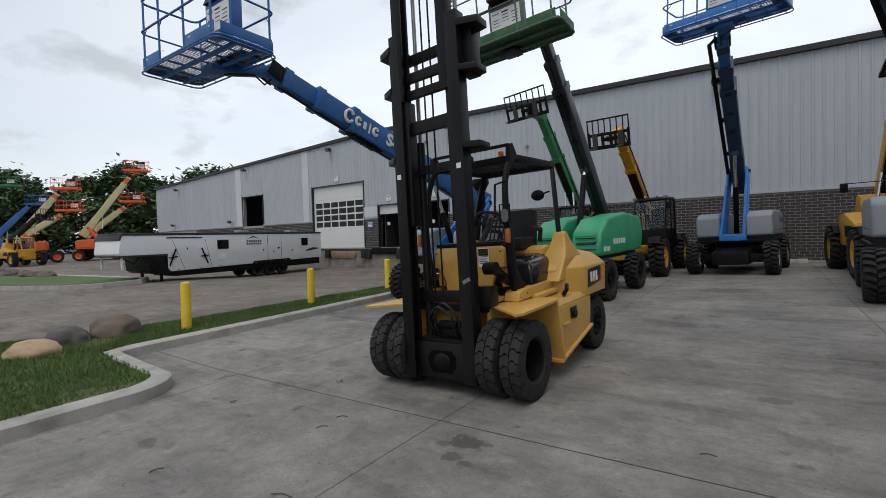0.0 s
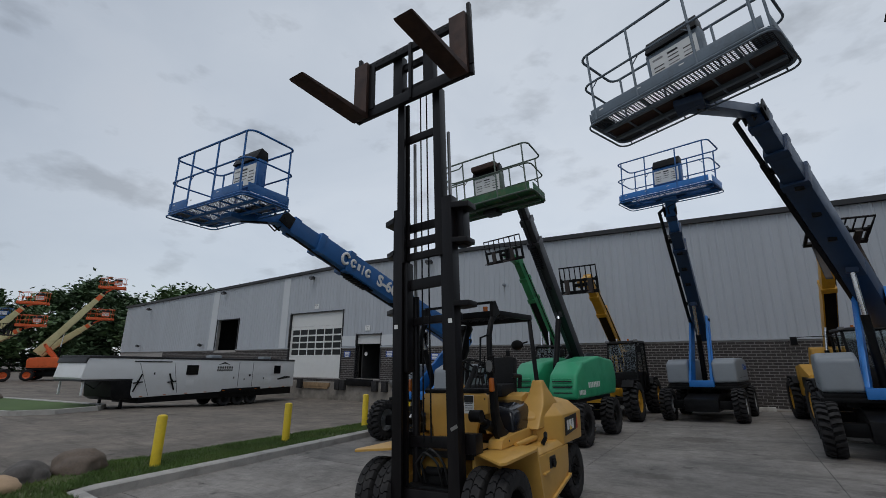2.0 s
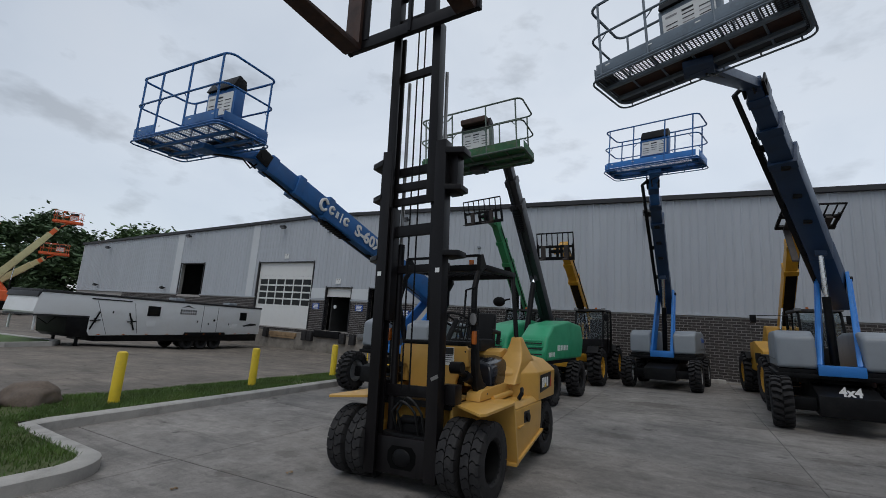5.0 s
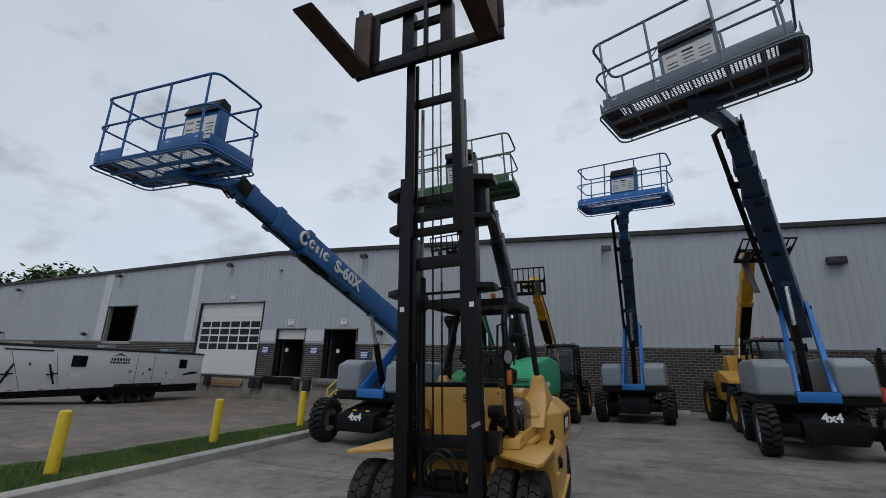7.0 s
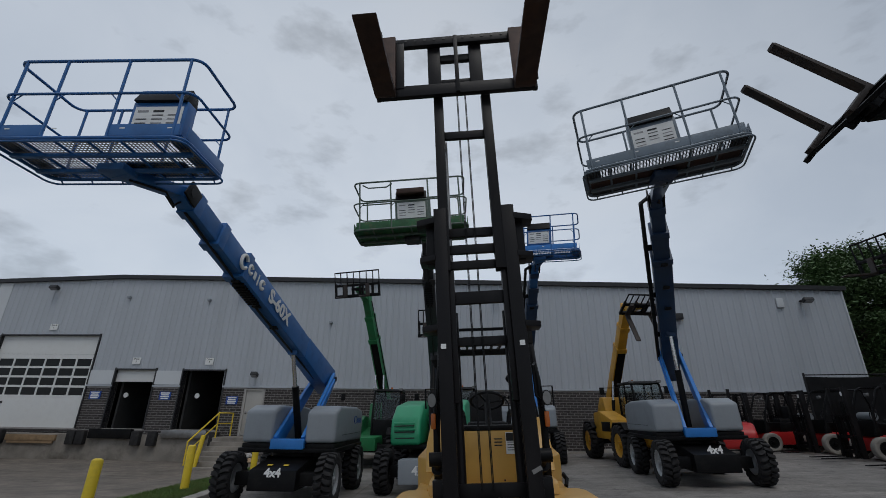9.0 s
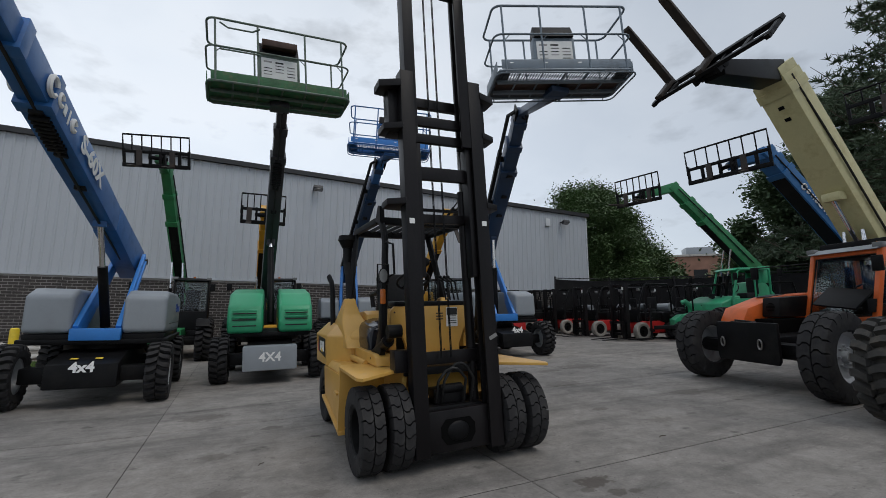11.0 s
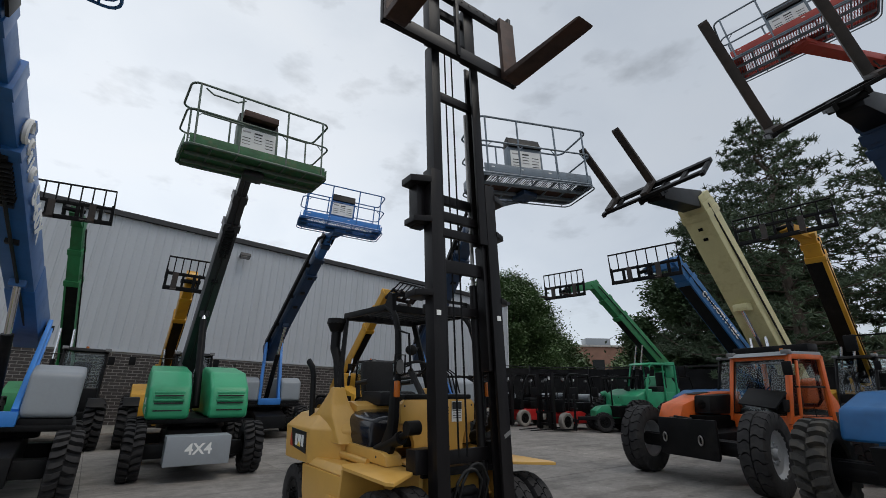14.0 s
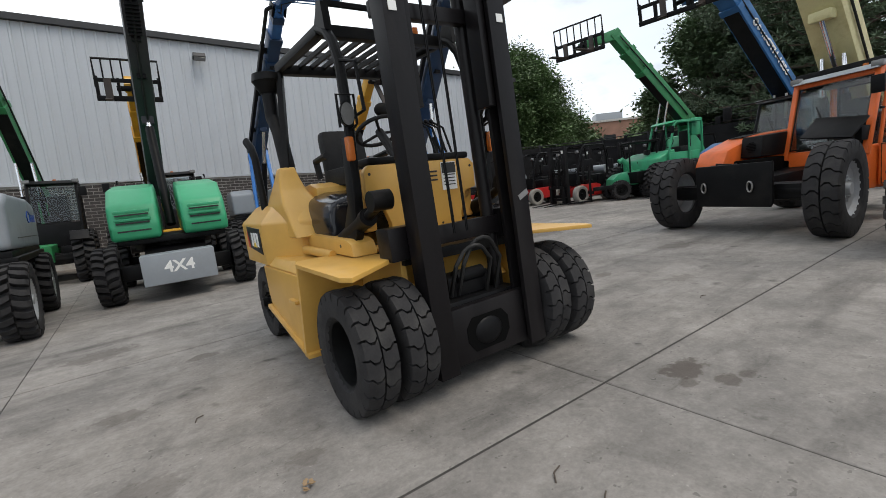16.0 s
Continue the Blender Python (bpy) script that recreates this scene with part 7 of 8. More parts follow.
def small_forklift():
    f = thing("forklift", Matrix(), "black forklift with red chassis and pale tyres in the row", "forklift", "forklifts by the fence")
    for sx in (-1, 1):
        wheel(f, (sx * .48, 0, .34), .34, .22, "smooth", sx, SOLID_T, RIM_K, .05)
        wheel(f, (sx * .46, 1.5, .27), .27, .18, "smooth", sx, SOLID_T, RIM_K, .03)
        part("mast_rail", prism(bmn(), [(sx * .28, -.62), (sx * .4, -.62), (sx * .4, -.46), (sx * .28, -.46)], .06, 2.15, "z", .004), MAST, f)
        part("fork", prism(bmn(), [(-.66, .08), (-.66, .7), (-.72, .7), (-.74, .12), (-1.7, .09), (-1.7, .07)], sx * .3 - .05, sx * .3 + .05, "x"), BLACK, f)
        P = [(sx * .44, -.1, .75), (sx * .45, .02, 1.4), (sx * .45, .3, 2.05), (sx * .45, .42, 2.12)]
        part("guard_leg", tube(bmn(), P, .035, 8), BLACK, f)
        part("guard_leg", tube(bmn(), [(sx * .45, 1.5, 2.1), (sx * .47, 1.62, 1.6), (sx * .46, 1.62, 1.0)], .035, 8), BLACK, f)
        part("guard_rail", tube(bmn(), [(sx * .45, .4, 2.12), (sx * .45, 1.52, 2.1)], .035, 8), BLACK, f)
        part("work_lamp", box(bmn(), (sx * .46, -.02, 1.9), (.12, .09, .1), None, .02), LENS, f)
    part("chassis", prism(bmn(), [(-.1, .25), (1.2, .25), (1.2, .62), (.95, .7), (.0, .7), (-.1, .62)], -.5, .5, "x", .03), F_RED, f, "red chassis side")
    part("counterweight", prism(bmn(), [(1.1, .22), (2.05, .26), (2.1, .6), (1.98, 1.02), (1.1, 1.04)], -.5, .5, "x", .09), BLACK, f)
    part("hood", box(bmn(), (0, .85, .86), (.8, .7, .34), None, .04), BLACK, f)
    part("cowl", prism(bmn(), [(-.12, .68), (.1, .68), (.02, 1.12), (-.08, 1.14)], -.45, .45, "x", .02), BLACK, f)
    part("seat", box(bmn(), (0, .88, 1.1), (.44, .44, .12), None, .04), SEAT, f)
    part("backrest", box(bmn(), (0, 1.12, 1.38), (.42, .1, .48), None, .05), SEAT, f)
    part("steering_wheel", tube(bmn(), [(.16 * math.cos(a), .3 + .05 * math.sin(a), 1.32 + .15 * math.sin(a)) for a in [i * math.tau / 16 for i in range(16)]], .014, 6, True), SEAT, f)
    for i in range(6):
        part("guard_bar", beam(bmn(), (-.42, .48 + i * .19, 2.13), (.42, .48 + i * .19, 2.13), .04, .03), BLACK, f, smooth=0)
    for z in (.35, 1.2, 2.08):
        part("mast_cross_bar", box(bmn(), (0, -.52, z), (.6, .05, .1), None, .006), MAST, f)
    for z in (.25, .68):
        part("carriage_bar", box(bmn(), (0, -.65, z), (.9, .04, .1), None, .005), BLACK, f)
    for i in range(6):
        part("backrest_bar", box(bmn(), (-.4 + i * .16, -.67, 1.0), (.022, .022, .58)), BLACK, f, smooth=0)
    part("backrest_top", box(bmn(), (0, -.67, 1.3), (.9, .03, .03)), BLACK, f)
    part("lift_cylinder", cyl(bmn(), (.0, -.5, .2), (.0, -.5, 1.7), .045), BLACK, f)
    part("document_plate", box(bmn(), (.30, -.63, 1.95), (.08, .01, .12)), WHITE, f, smooth=0)
    part("gas_bottle", cyl(bmn(), (-.3, 1.78, 1.2), (.3, 1.78, 1.2), .15, None, 16), G_GREY, f)
    return f


sf = small_forklift()
sf.matrix_basis = spot(9.85, 13.45, -92)
for x, y, rz in ((10.1, 15.9, -95), (10.3, 18.3, -90), (10.6, 20.2, -94), (13.4, 12.9, -100), (13.9, 15.4, -95), (13.0, 17.3, -92), (15.6, 12.2, -98), (9.0, 19.6, -88)):
    copy_thing(sf, spot(x, y, rz))


def red_truck(m):
    f = thing("reach_truck", m, "red and black forklift with a rounded red rear hood", "forklift")
    for sx in (-1, 1):
        wheel(f, (sx * .5, 1.2, .32), .32, .2, "smooth", sx, SOLID_T, T_YELLOW, .04)
        wheel(f, (sx * .48, -.4, .27), .27, .18, "smooth", sx, RUBBER, RIM_K, .03)
        part("mast_rail", beam(bmn(), (sx * .32, 1.75, .1), (sx * .32, 1.65, 2.3), .1, .14, bev=.005), MAST, f)
        part("guard_leg", tube(bmn(), [(sx * .44, 1.1, .8), (sx * .45, .9, 2.0), (sx * .45, -.3, 2.05), (sx * .45, -.45, 1.05)], .035, 8), BLACK, f)
    part("chassis", prism(bmn(), [(-.1, .25), (1.4, .25), (1.4, .8), (-.1, .8)], -.5, .5, "x", .04), BLACK, f)
    bm = bmn()
    prism(bm, [(-1.0, .3), (.3, .3), (.3, .95), (-.1, 1.15), (-.7, 1.1), (-1.0, .8)], -.56, .56, "x")
    bmesh.ops.bevel(bm, geom=list(bm.edges), offset=.14, segments=4, affect="EDGES", profile=.6)
    part("rear_hood", bm, F_RED, f, "rounded red hood")
    part("seat", box(bmn(), (0, .2, 1.1), (.44, .44, .5), None, .06), SEAT, f)
    for i in range(5):
        part("guard_bar", beam(bmn(), (-.42, -.2 + i * .22, 2.06), (.42, -.2 + i * .22, 2.06), .04, .03), BLACK, f, smooth=0)
    return f


red_truck(spot(6.9, 17.6, -20))

def compact_loader(m):
    """A small green loader with black lift arms and a quick-attach frame."""
    t = thing("compact_loader", m, "small light green loader with black lift arms", "loader")
    for sx in (-1, 1):
        for sy in (-1, 1):
            wheel(t, (sx * .52, sy * .5, .36), .36, .28, "lug", sx, RUBBER, RIM_K, .06)
        part("lift_arm", beam(bmn(), (sx * .62, -.5, .52), (sx * .62, -1.5, .5), .08, .14, bev=.015), BLACK, t)
        part("fork", prism(bmn(), [(-1.52, 1.35), (-1.58, 1.35), (-1.58, .12), (-2.4, .1), (-2.4, .06), (-1.52, .06)], sx * .45 - .06, sx * .45 + .06, "x", .008), BLACK, t)
    bm = loft(bmn(), [[(-.38, -.75, .5), (.38, -.75, .5), (.38, .95, .5), (-.38, .95, .5)], [(-.42, -.72, .75), (.42, -.72, .75), (.42, .98, .8), (-.42, .98, .8)], [(-.36, -.5, .92), (.36, -.5, .92), (.36, .9, 1.12), (-.36, .9, 1.12)]])
    part("body", bm, T_GREEN_L, t, "rounded light green hood")
    part("chassis", box(bmn(), (0, .05, .42), (.6, 1.5, .24), None, .03), BLACK, t)
    part("stack", tube(bmn(), [(.2, .0, .95), (.2, -.12, 1.25), (.2, -.3, 1.42), (.2, -.42, 1.36)], .09, 12), T_GREEN_L, t, "bent light green guard")
    part("seat", box(bmn(), (0, .45, 1.2), (.46, .46, .2), None, .05), SEAT, t)
    part("seat_back", box(bmn(), (0, .66, 1.45), (.44, .1, .45), None, .04), SEAT, t)
    for sx in (-1, 1):
        for y in (-.1, .85):
            part("guard_post", tube(bmn(), [(sx * .4, y, .9), (sx * .4, y, 1.95)], .03, 8), BLACK, t)
    part("guard_roof", box(bmn(), (0, .38, 1.98), (.92, 1.08, .07), None, .02), BLACK, t)
    part("attach_frame", box(bmn(), (0, -1.5, .8), (1.25, .06, .12), None, .01), BLACK, t)
    part("attach_frame", box(bmn(), (0, -1.5, .4), (1.25, .06, .12), None, .01), BLACK, t)
    return t


compact_loader(spot(11.3, 11.9, -128))

# ---------- screen fence ----------
fence = thing("fence", Matrix(), "black screened chain-link fence behind the yard", "fence")
FENCE_LINE = resample([(11.1, 19.6), (14.2, 18.9), (16.2, 16.5), (18.0, 12.6), (20.6, 7.0), (23.5, .5), (26.0, -8.0)], 2.6)
FENCE_TOP = 3.42
for i, p in enumerate(FENCE_LINE):
    p = Vector(p)
    part("post", cyl(bmn(), (p.x, p.y, gz(p.x, p.y) - .1), (p.x, p.y, FENCE_TOP + .08), .04, None, 8), FENCEK, fence)
    if i:
        q = Vector(FENCE_LINE[i - 1])
        bm = bmn()
        k = 10
        dv = (p - q)
        nv = Vector((-dv.y, dv.x)).normalized()
        lo, hi = [], []
        for j in range(k + 1):
            s = q + dv * (j / k)
            w = nv * (.05 * math.sin(j * 1.9 + i))
            lo.append(bm.verts.new((s.x + w.x, s.y + w.y, gz(s.x, s.y) + .1)))
            hi.append(bm.verts.new((s.x, s.y, FENCE_TOP - .06 - .05 * math.sin(math.pi * j / k))))
        for j in range(k):
            bm.faces.new((lo[j], lo[j + 1], hi[j + 1], hi[j]))
        bmesh.ops.solidify(bm, geom=bm.faces[:], thickness=.012)
        part("screen_panel", bm, FENCEK, fence)
        part("top_rail", tube(bmn(), [(q.x, q.y, FENCE_TOP), (p.x, p.y, FENCE_TOP)], .025, 6), FENCEK, fence)

# ---------- trees ----------


def limb_tube(bm, pts, r0, r1, n=7):
    k = len(pts)
    rings = []
    for i, p in enumerate(pts):
        t = (pts[min(i + 1, k - 1)] - pts[max(i - 1, 0)]).normalized()
        s = t.cross(Vector((0.3, 1, .2))).normalized()
        u = s.cross(t)
        r = r0 + (r1 - r0) * i / (k - 1)
        rings.append([p + r * (math.cos(j * math.tau / n) * s + math.sin(j * math.tau / n) * u) for j in range(n)])
    loft(bm, rings)


def leaf_cloud(name, tips, per, size, spread, material, parent, rng):
    """A crown of many small bent leaf clumps round the branch tips."""
    vs, fs = [], []
    for c, r in tips:
        for _ in range(per):
            o = Vector((rng.gauss(0, .8), rng.gauss(0, .8), rng.gauss(0, .7))) * (r * spread)
            p = c + o
            a = Vector((rng.uniform(-1, 1), rng.uniform(-1, 1), rng.uniform(-.5, .5))).normalized()
            b = a.cross(Vector((rng.uniform(-1, 1), rng.uniform(-1, 1), 1))).normalized()
            s = size * rng.uniform(.5, 1.3)
            i = len(vs)
            vs += [p - a * s, p + b * s * .45, p + a * s, p - b * s * .45 + Vector((0, 0, -.1 * s))]
            fs += [(i, i + 1, i + 2), (i, i + 2, i + 3)]
    me = bpy.data.meshes.new(name)
    me.from_pydata(vs, [], fs)
    me.materials.append(material)
    ob = new(name, me)
    ob.parent = parent
    return tagged(ob, kind="stuff")


def broad_tree(x, y, h, w, seed, label, material=None, leaf=.16, per=60, trunk=.22, group="broadleaf trees", tips_n=70, low=.22):
    rng = random.Random(seed)
    t = thing("tree", Matrix.Translation((x, y, gz(x, y) - .1)), label, "tree", group)
    bm = bmn()
    limb_tube(bm, [Vector((rng.uniform(-.1, .1) * i, rng.uniform(-.1, .1) * i, h * .6 * i / 5)) for i in range(6)], trunk, trunk * .4)
    tips = []
    for i in range(tips_n):
        z = h * (low + (1 - low) * rng.random() ** .8)
        f = max(0, (z / h - low + .02) / (1.02 - low))
        rad = w * (.98 * math.sin(math.pi * min(1, .18 + .82 * f)) ** .6 + .05) * math.sqrt(rng.uniform(.25, 1))
        a = rng.random() * math.tau
        p = Vector((rad * math.cos(a), rad * math.sin(a), z + rng.uniform(-.4, .4)))
        tips.append((p, w * rng.uniform(.18, .38)))
        if i < 22:
            q = Vector((0, 0, z * .55))
            limb_tube(bm, [q, q.lerp(p, .5) + Vector((0, 0, .3)), p], trunk * .3, .02, 5)
    part("trunk", bm, BARK, t)
    leaf_cloud("crown", tips, per, leaf, .5, material or LEAF, t, rng)
    return t


def pine(x, y, h, w, seed, label, trunk=.38, first=.18, dense=1.0):
    rng = random.Random(seed)
    t = thing("pine_tree", Matrix.Translation((x, y, gz(x, y) - .1)), label, "tree", "pine trees")
    bm = bmn()
    limb_tube(bm, [Vector((rng.uniform(-.06, .06) * i, rng.uniform(-.06, .06) * i, h * i / 9)) for i in range(10)], trunk, .05, 10)
    part("trunk", bm, BARK, t)
    bl = bmn()
    vs, fs = [], []
    z = h * first
    while z < h * .985:
        f = (z - h * first) / (h * (1 - first))
        for k in range(rng.randint(5, 7)):
            a = rng.random() * math.tau
            L = w * (1 - f) ** .5 * rng.uniform(.5, 1.08) + .3
            d = Vector((math.cos(a), math.sin(a), 0))
            p0 = Vector((0, 0, z + rng.uniform(-.2, .2)))
            pts = [p0, p0 + d * L * .4 + Vector((0, 0, .02 * L)), p0 + d * L * .75 + Vector((0, 0, .02 * L)), p0 + d * L + Vector((0, 0, .2 * L))]
            limb_tube(bl, pts, .045 * (1 - f) + .018, .01, 5)
            side = Vector((-d.y, d.x, 0))
            nt = int((6 + L * 9) * dense)
            for _ in range(nt):
                s = rng.uniform(.28, 1.03)
                q = p0 + d * L * s + side * rng.uniform(-1, 1) * L * .26 * (1.15 - s * .6) + Vector((0, 0, rng.uniform(-.08, .22) + .12 * L * max(0, s - .6)))
                for _n in range(15):
                    v = Vector((rng.gauss(0, 1), rng.gauss(0, 1), rng.gauss(.5, .7))).normalized() * rng.uniform(.18, .38)
                    o = v.cross(Vector((rng.uniform(-1, 1), rng.uniform(-1, 1), rng.uniform(-1, 1)))).normalized() * .034
                    i = len(vs)
                    vs += [q - o, q + o, q + v]
                    fs.append((i, i + 1, i + 2))
        z += h * .038 * rng.uniform(.7, 1.2)
    tagged(part("bough", bl, BARK, t), kind="stuff")
    me = bpy.data.meshes.new("needles")
    me.from_pydata(vs, [], fs)
    me.materials.append(PINE)
    nd = new("needles", me)
    nd.parent = t
    tagged(nd, kind="stuff")
    return t


# ---------- trailer ----------


def trailer():
    m = Matrix.Translation((-22.75, 19.15, -.2)) @ Matrix.Rotation(radians(187.9), 4, "Z")
    t = thing("trailer", m, "long white gooseneck trailer with dark windows on the far road", "trailer")
    L, E, W, z0, z1, zg = 9.65, 11.6, 2.05, .56, 2.16, 1.3
    part("body", prism(bmn(), [(0, z0 + .1), (L - .1, z0 - .06), (L, z0 + .1), (L, zg), (E, zg), (E + .06, zg + .08), (E - .06, z1 - .06), (E - .2, z1), (0, z1)], 0, W, "x", .03), TRAILERW, t, "white fibreglass side with a raised front over the hitch")
    part("roof_trim", box(bmn(), (W / 2, (E - .1) / 2, z1 + .04), (W + .06, E - .1, .1), None, .02), EAVE, t, "black roof trim")
    part("front_trim", prism(bmn(), [(E - .02, z1 - .22), (E + .02, z1 - .2), (E - .02, z1), (E - .12, z1)], -.012, W + .012, "x", .01), EAVE, t)
    part("nose_skirt", box(bmn(), (W / 2, (L + E) / 2, zg - .035), (W - .04, E - L + .06, .06), None, .01), EAVE, t)
    part("roof_stripe", box(bmn(), (-.012, L - .8, z1 - .13), (.012, 1.7, .05)), EAVE, t, smooth=0)
    part("underframe", prism(bmn(), [(.1, .26), (L - .4, .26), (L - .4, z0 - .065), (.1, z0 + .09)], .08, W - .08, "x", .01), BLACK, t)
    part("gooseneck", prism(bmn(), [(L - .3, z0 - .08), (L + .55, z0 - .12), (L + .78, z0 + .02), (L + .85, zg - .07), (L + .005, zg - .07), (L + .005, z0 + .1)], .02, W - .05, "x", .02), BLACK, t, "black neck under the raised front")
    for y, w in ((1.4, .5), (6.9, .62)):
        q = part("window", box(bmn(), (-.012, y, z0 + 1.1), (.03, w, .46), None, .008), BLACK, t)
        part("pane", box(bmn(), (-.03, y, z0 + 1.1), (.008, w - .08, .38)), DARKGLASS, q, smooth=0)
    for y0, y1 in ((7.75, 8.05), (9.6, 9.3)):
        part("latch_bar", beam(bmn(), (-.03, y1, z0 + .95), (-.03, y0, z0 + .2), .035, .05), BLACK, t, smooth=0)
        part("latch_handle", beam(bmn(), (-.05, (y0 + y1) / 2 - .2, z0 + .6), (-.05, (y0 + y1) / 2 + .2, z0 + .56), .04, .05), BLACK, t, smooth=0)
        part("latch_pad", box(bmn(), (-.04, (y0 + y1) / 2, z0 + .58), (.04, .06, .2), None, .006), BLACK, t)
    part("ramp_door_line", beam(bmn(), (-.004, 9.45, z1 - .2), (-.004, 8.9, z0 + .02), .006, .014), EAVE, t, smooth=0)
    part("ramp_door_line", beam(bmn(), (-.004, 7.85, z1 - .2), (-.004, 7.55, z0 + .06), .006, .014), EAVE, t, smooth=0)
    part("door_line", box(bmn(), (-.004, 4.15, z0 + .82), (.006, .02, 1.4)), EAVE, t, smooth=0)
    part("door_line", box(bmn(), (-.004, 3.2, z0 + .85), (.006, .02, 1.3)), EAVE, t, smooth=0)
    part("door_latch", cyl(bmn(), (-.03, 3.4, z0 + .8), (.0, 3.4, z0 + .8), .06, None, 12), BLACK, t)
    for y, z in ((4.45, .7), (3.75, .6), (2.4, .62), (8.75, .95)):
        part("side_marker", box(bmn(), (-.01, y, z0 + z), (.02, .06, .1), None, .006), EAVE, t)
    for y in (6.95, 2.0):
        part("hatch", box(bmn(), (-.006, y, z0 + .48), (.012, .42, .3), None, .004), TRAILERW, t)
    for k, zz, w in ((7, 1.22, .11), (8, 1.08, .09)):
        for i in range(k):
            part("lettering_bar", box(bmn(), (-.008, 4.62 + i * (.98 / k), z0 + zz), (.006, .6 / k, w)), DECAL_GAP_K, t, smooth=0)
    part("logo_roof_shape", prism(bmn(), [(4.7, z0 + 1.34), (5.1, z0 + 1.5), (5.5, z0 + 1.34), (5.1, z0 + 1.42)], -.012, -.006, "x"), DECAL_GAP_K, t, smooth=0)
    part("logo_swoosh", prism(bmn(), [(.3, z0 + .62), (1.3, z0 + .52), (1.35, z0 + .58), (.75, z0 + .72), (.35, z0 + .7)], -.012, -.006, "x"), DECAL_GAP_K, t, smooth=0)
    for y in (3.0, 3.85, 4.7):
        wheel(t, (.26, y, .215), .38, .22, "smooth", -1, RUBBER, RIM_K, .05)
        wheel(t, (W - .26, y, .215), .38, .22, "smooth", 1, RUBBER, RIM_K, .05)
    part("wheel_fender", prism(bmn(), [(2.5, z0 - .02), (5.2, z0 - .07), (5.1, z0 + .14), (2.6, z0 + .17)], -.02, .06, "x", .01), BLACK, t)
    for x in (.25, W - .25):
        part("jack_leg", box(bmn(), (x, L + .2, .25), (.1, .1, .55), None, .01), BLACK, t)
    part("hitch_post", box(bmn(), (.2, E - .15, 1.0), (.07, .07, .6), None, .01), TRAILERW, t)
    part("hitch_post", box(bmn(), (W - .2, E - .15, 1.0), (.07, .07, .6), None, .01), TRAILERW, t)
    part("safety_chain", tube(bmn(), [(.6, E - .3, zg - .08), (.62, E - .8, zg - .38), (.6, L + .9, zg - .1)], .02, 6), BLACK, t)
    for y in (1.5, 5.0):
        part("roof_vent", box(bmn(), (W / 2, y, z1 + .16), (.5, .6, .16), None, .05), G_GREY, t)
    for k in range(9):
        part("marker_lamp", box(bmn(), (-.012, .8 + k * 1.05, z0 + .12 - k * .016), (.02, .12, .03)), AMBER, t, smooth=0)
    return t


trailer()

# ---------- trees and far things ----------
pine(21.0, 8.0, 15.8, 6.0, 11, "tall dark pine with a bare lower trunk and gaps", .36, .2, .62)
pine(25.5, 3.6, 15.5, 6.2, 12, "tall pine standing behind another pine", .36, .16, .7)
pine(22.8, 12.2, 12.6, 4.6, 13, "shorter dense pine beside the fence", .3, .12)
broad_tree(25.2, 14.6, 9.5, 4.0, 21, "dark green broadleaf tree behind the fence", LEAF_D, .15, 950, .25)
broad_tree(27.5, 12.0, 10.0, 4.2, 22, "dark broadleaf tree among the pines", LEAF_D, .27, 330, .25)
broad_tree(22.0, 28.8, 10.9, 4.5, 23, "full green broadleaf tree behind the warehouse corner", LEAF, .125, 1500, .3, tips_n=90)
broad_tree(26.0, 30.5, 8.6, 4.0, 24, "green broadleaf tree in the row beyond the fence", LEAF, .14, 950, .25)
broad_tree(30.5, 31.0, 6.6, 3.6, 25, "lower green tree at the end of the row", LEAF, .19, 520, .25)
broad_tree(38.5, 27.0, 6.0, 2.8, 26, "small green tree in the distance", LEAF, .2, 70, .2)
broad_tree(34.0, 21.5, 6.0, 3.0, 27, "pale green sapling beyond the fence", LEAF, .28, 180, .15)
for i in range(13):
    rr = random.Random(40 + i)
    broad_tree(-128 + i * 4.5 + rr.uniform(-3, 3), 12 + i * 6.5 + rr.uniform(-4, 4), rr.uniform(14, 18), rr.uniform(8, 11), 60 + i, "far green tree in the belt behind the yard", LEAF_D if i % 3 else LEAF, .6, 170, .4, "far tree belt", 60, .02)
for i in range(5):
    rr = random.Random(80 + i)
    broad_tree(-66 + i * 6 + rr.uniform(-2, 2), 78 + i * 2, rr.uniform(12.5, 15), 6, 90 + i, "far tree showing over the warehouse roof", LEAF, .55, 130, .4, "far tree belt", 40)
bld = thing("brick_building", Matrix.Translation((60, 48, 0)) @ Matrix.Rotation(radians(-40), 4, "Z"), "far low brown brick building beyond the trees", "building")
part("wall", box(bmn(), (0, 0, 5.2), (16, 10, 10.4), None, .02), ROOFBR, bld)
part("parapet", box(bmn(), (0, 0, 10.5), (16.3, 10.3, .3), None, .02), KERB, bld)
part("roof_unit", box(bmn(), (1, 0, 11.4), (4, 3, 1.6), None, .05), G_GREY, bld)
for i in range(5):
    part("window", box(bmn(), (-6.5 + i * 3.2, -5.02, 7.6), (1.8, .08, 1.6)), DARKGLASS, bld, smooth=0)

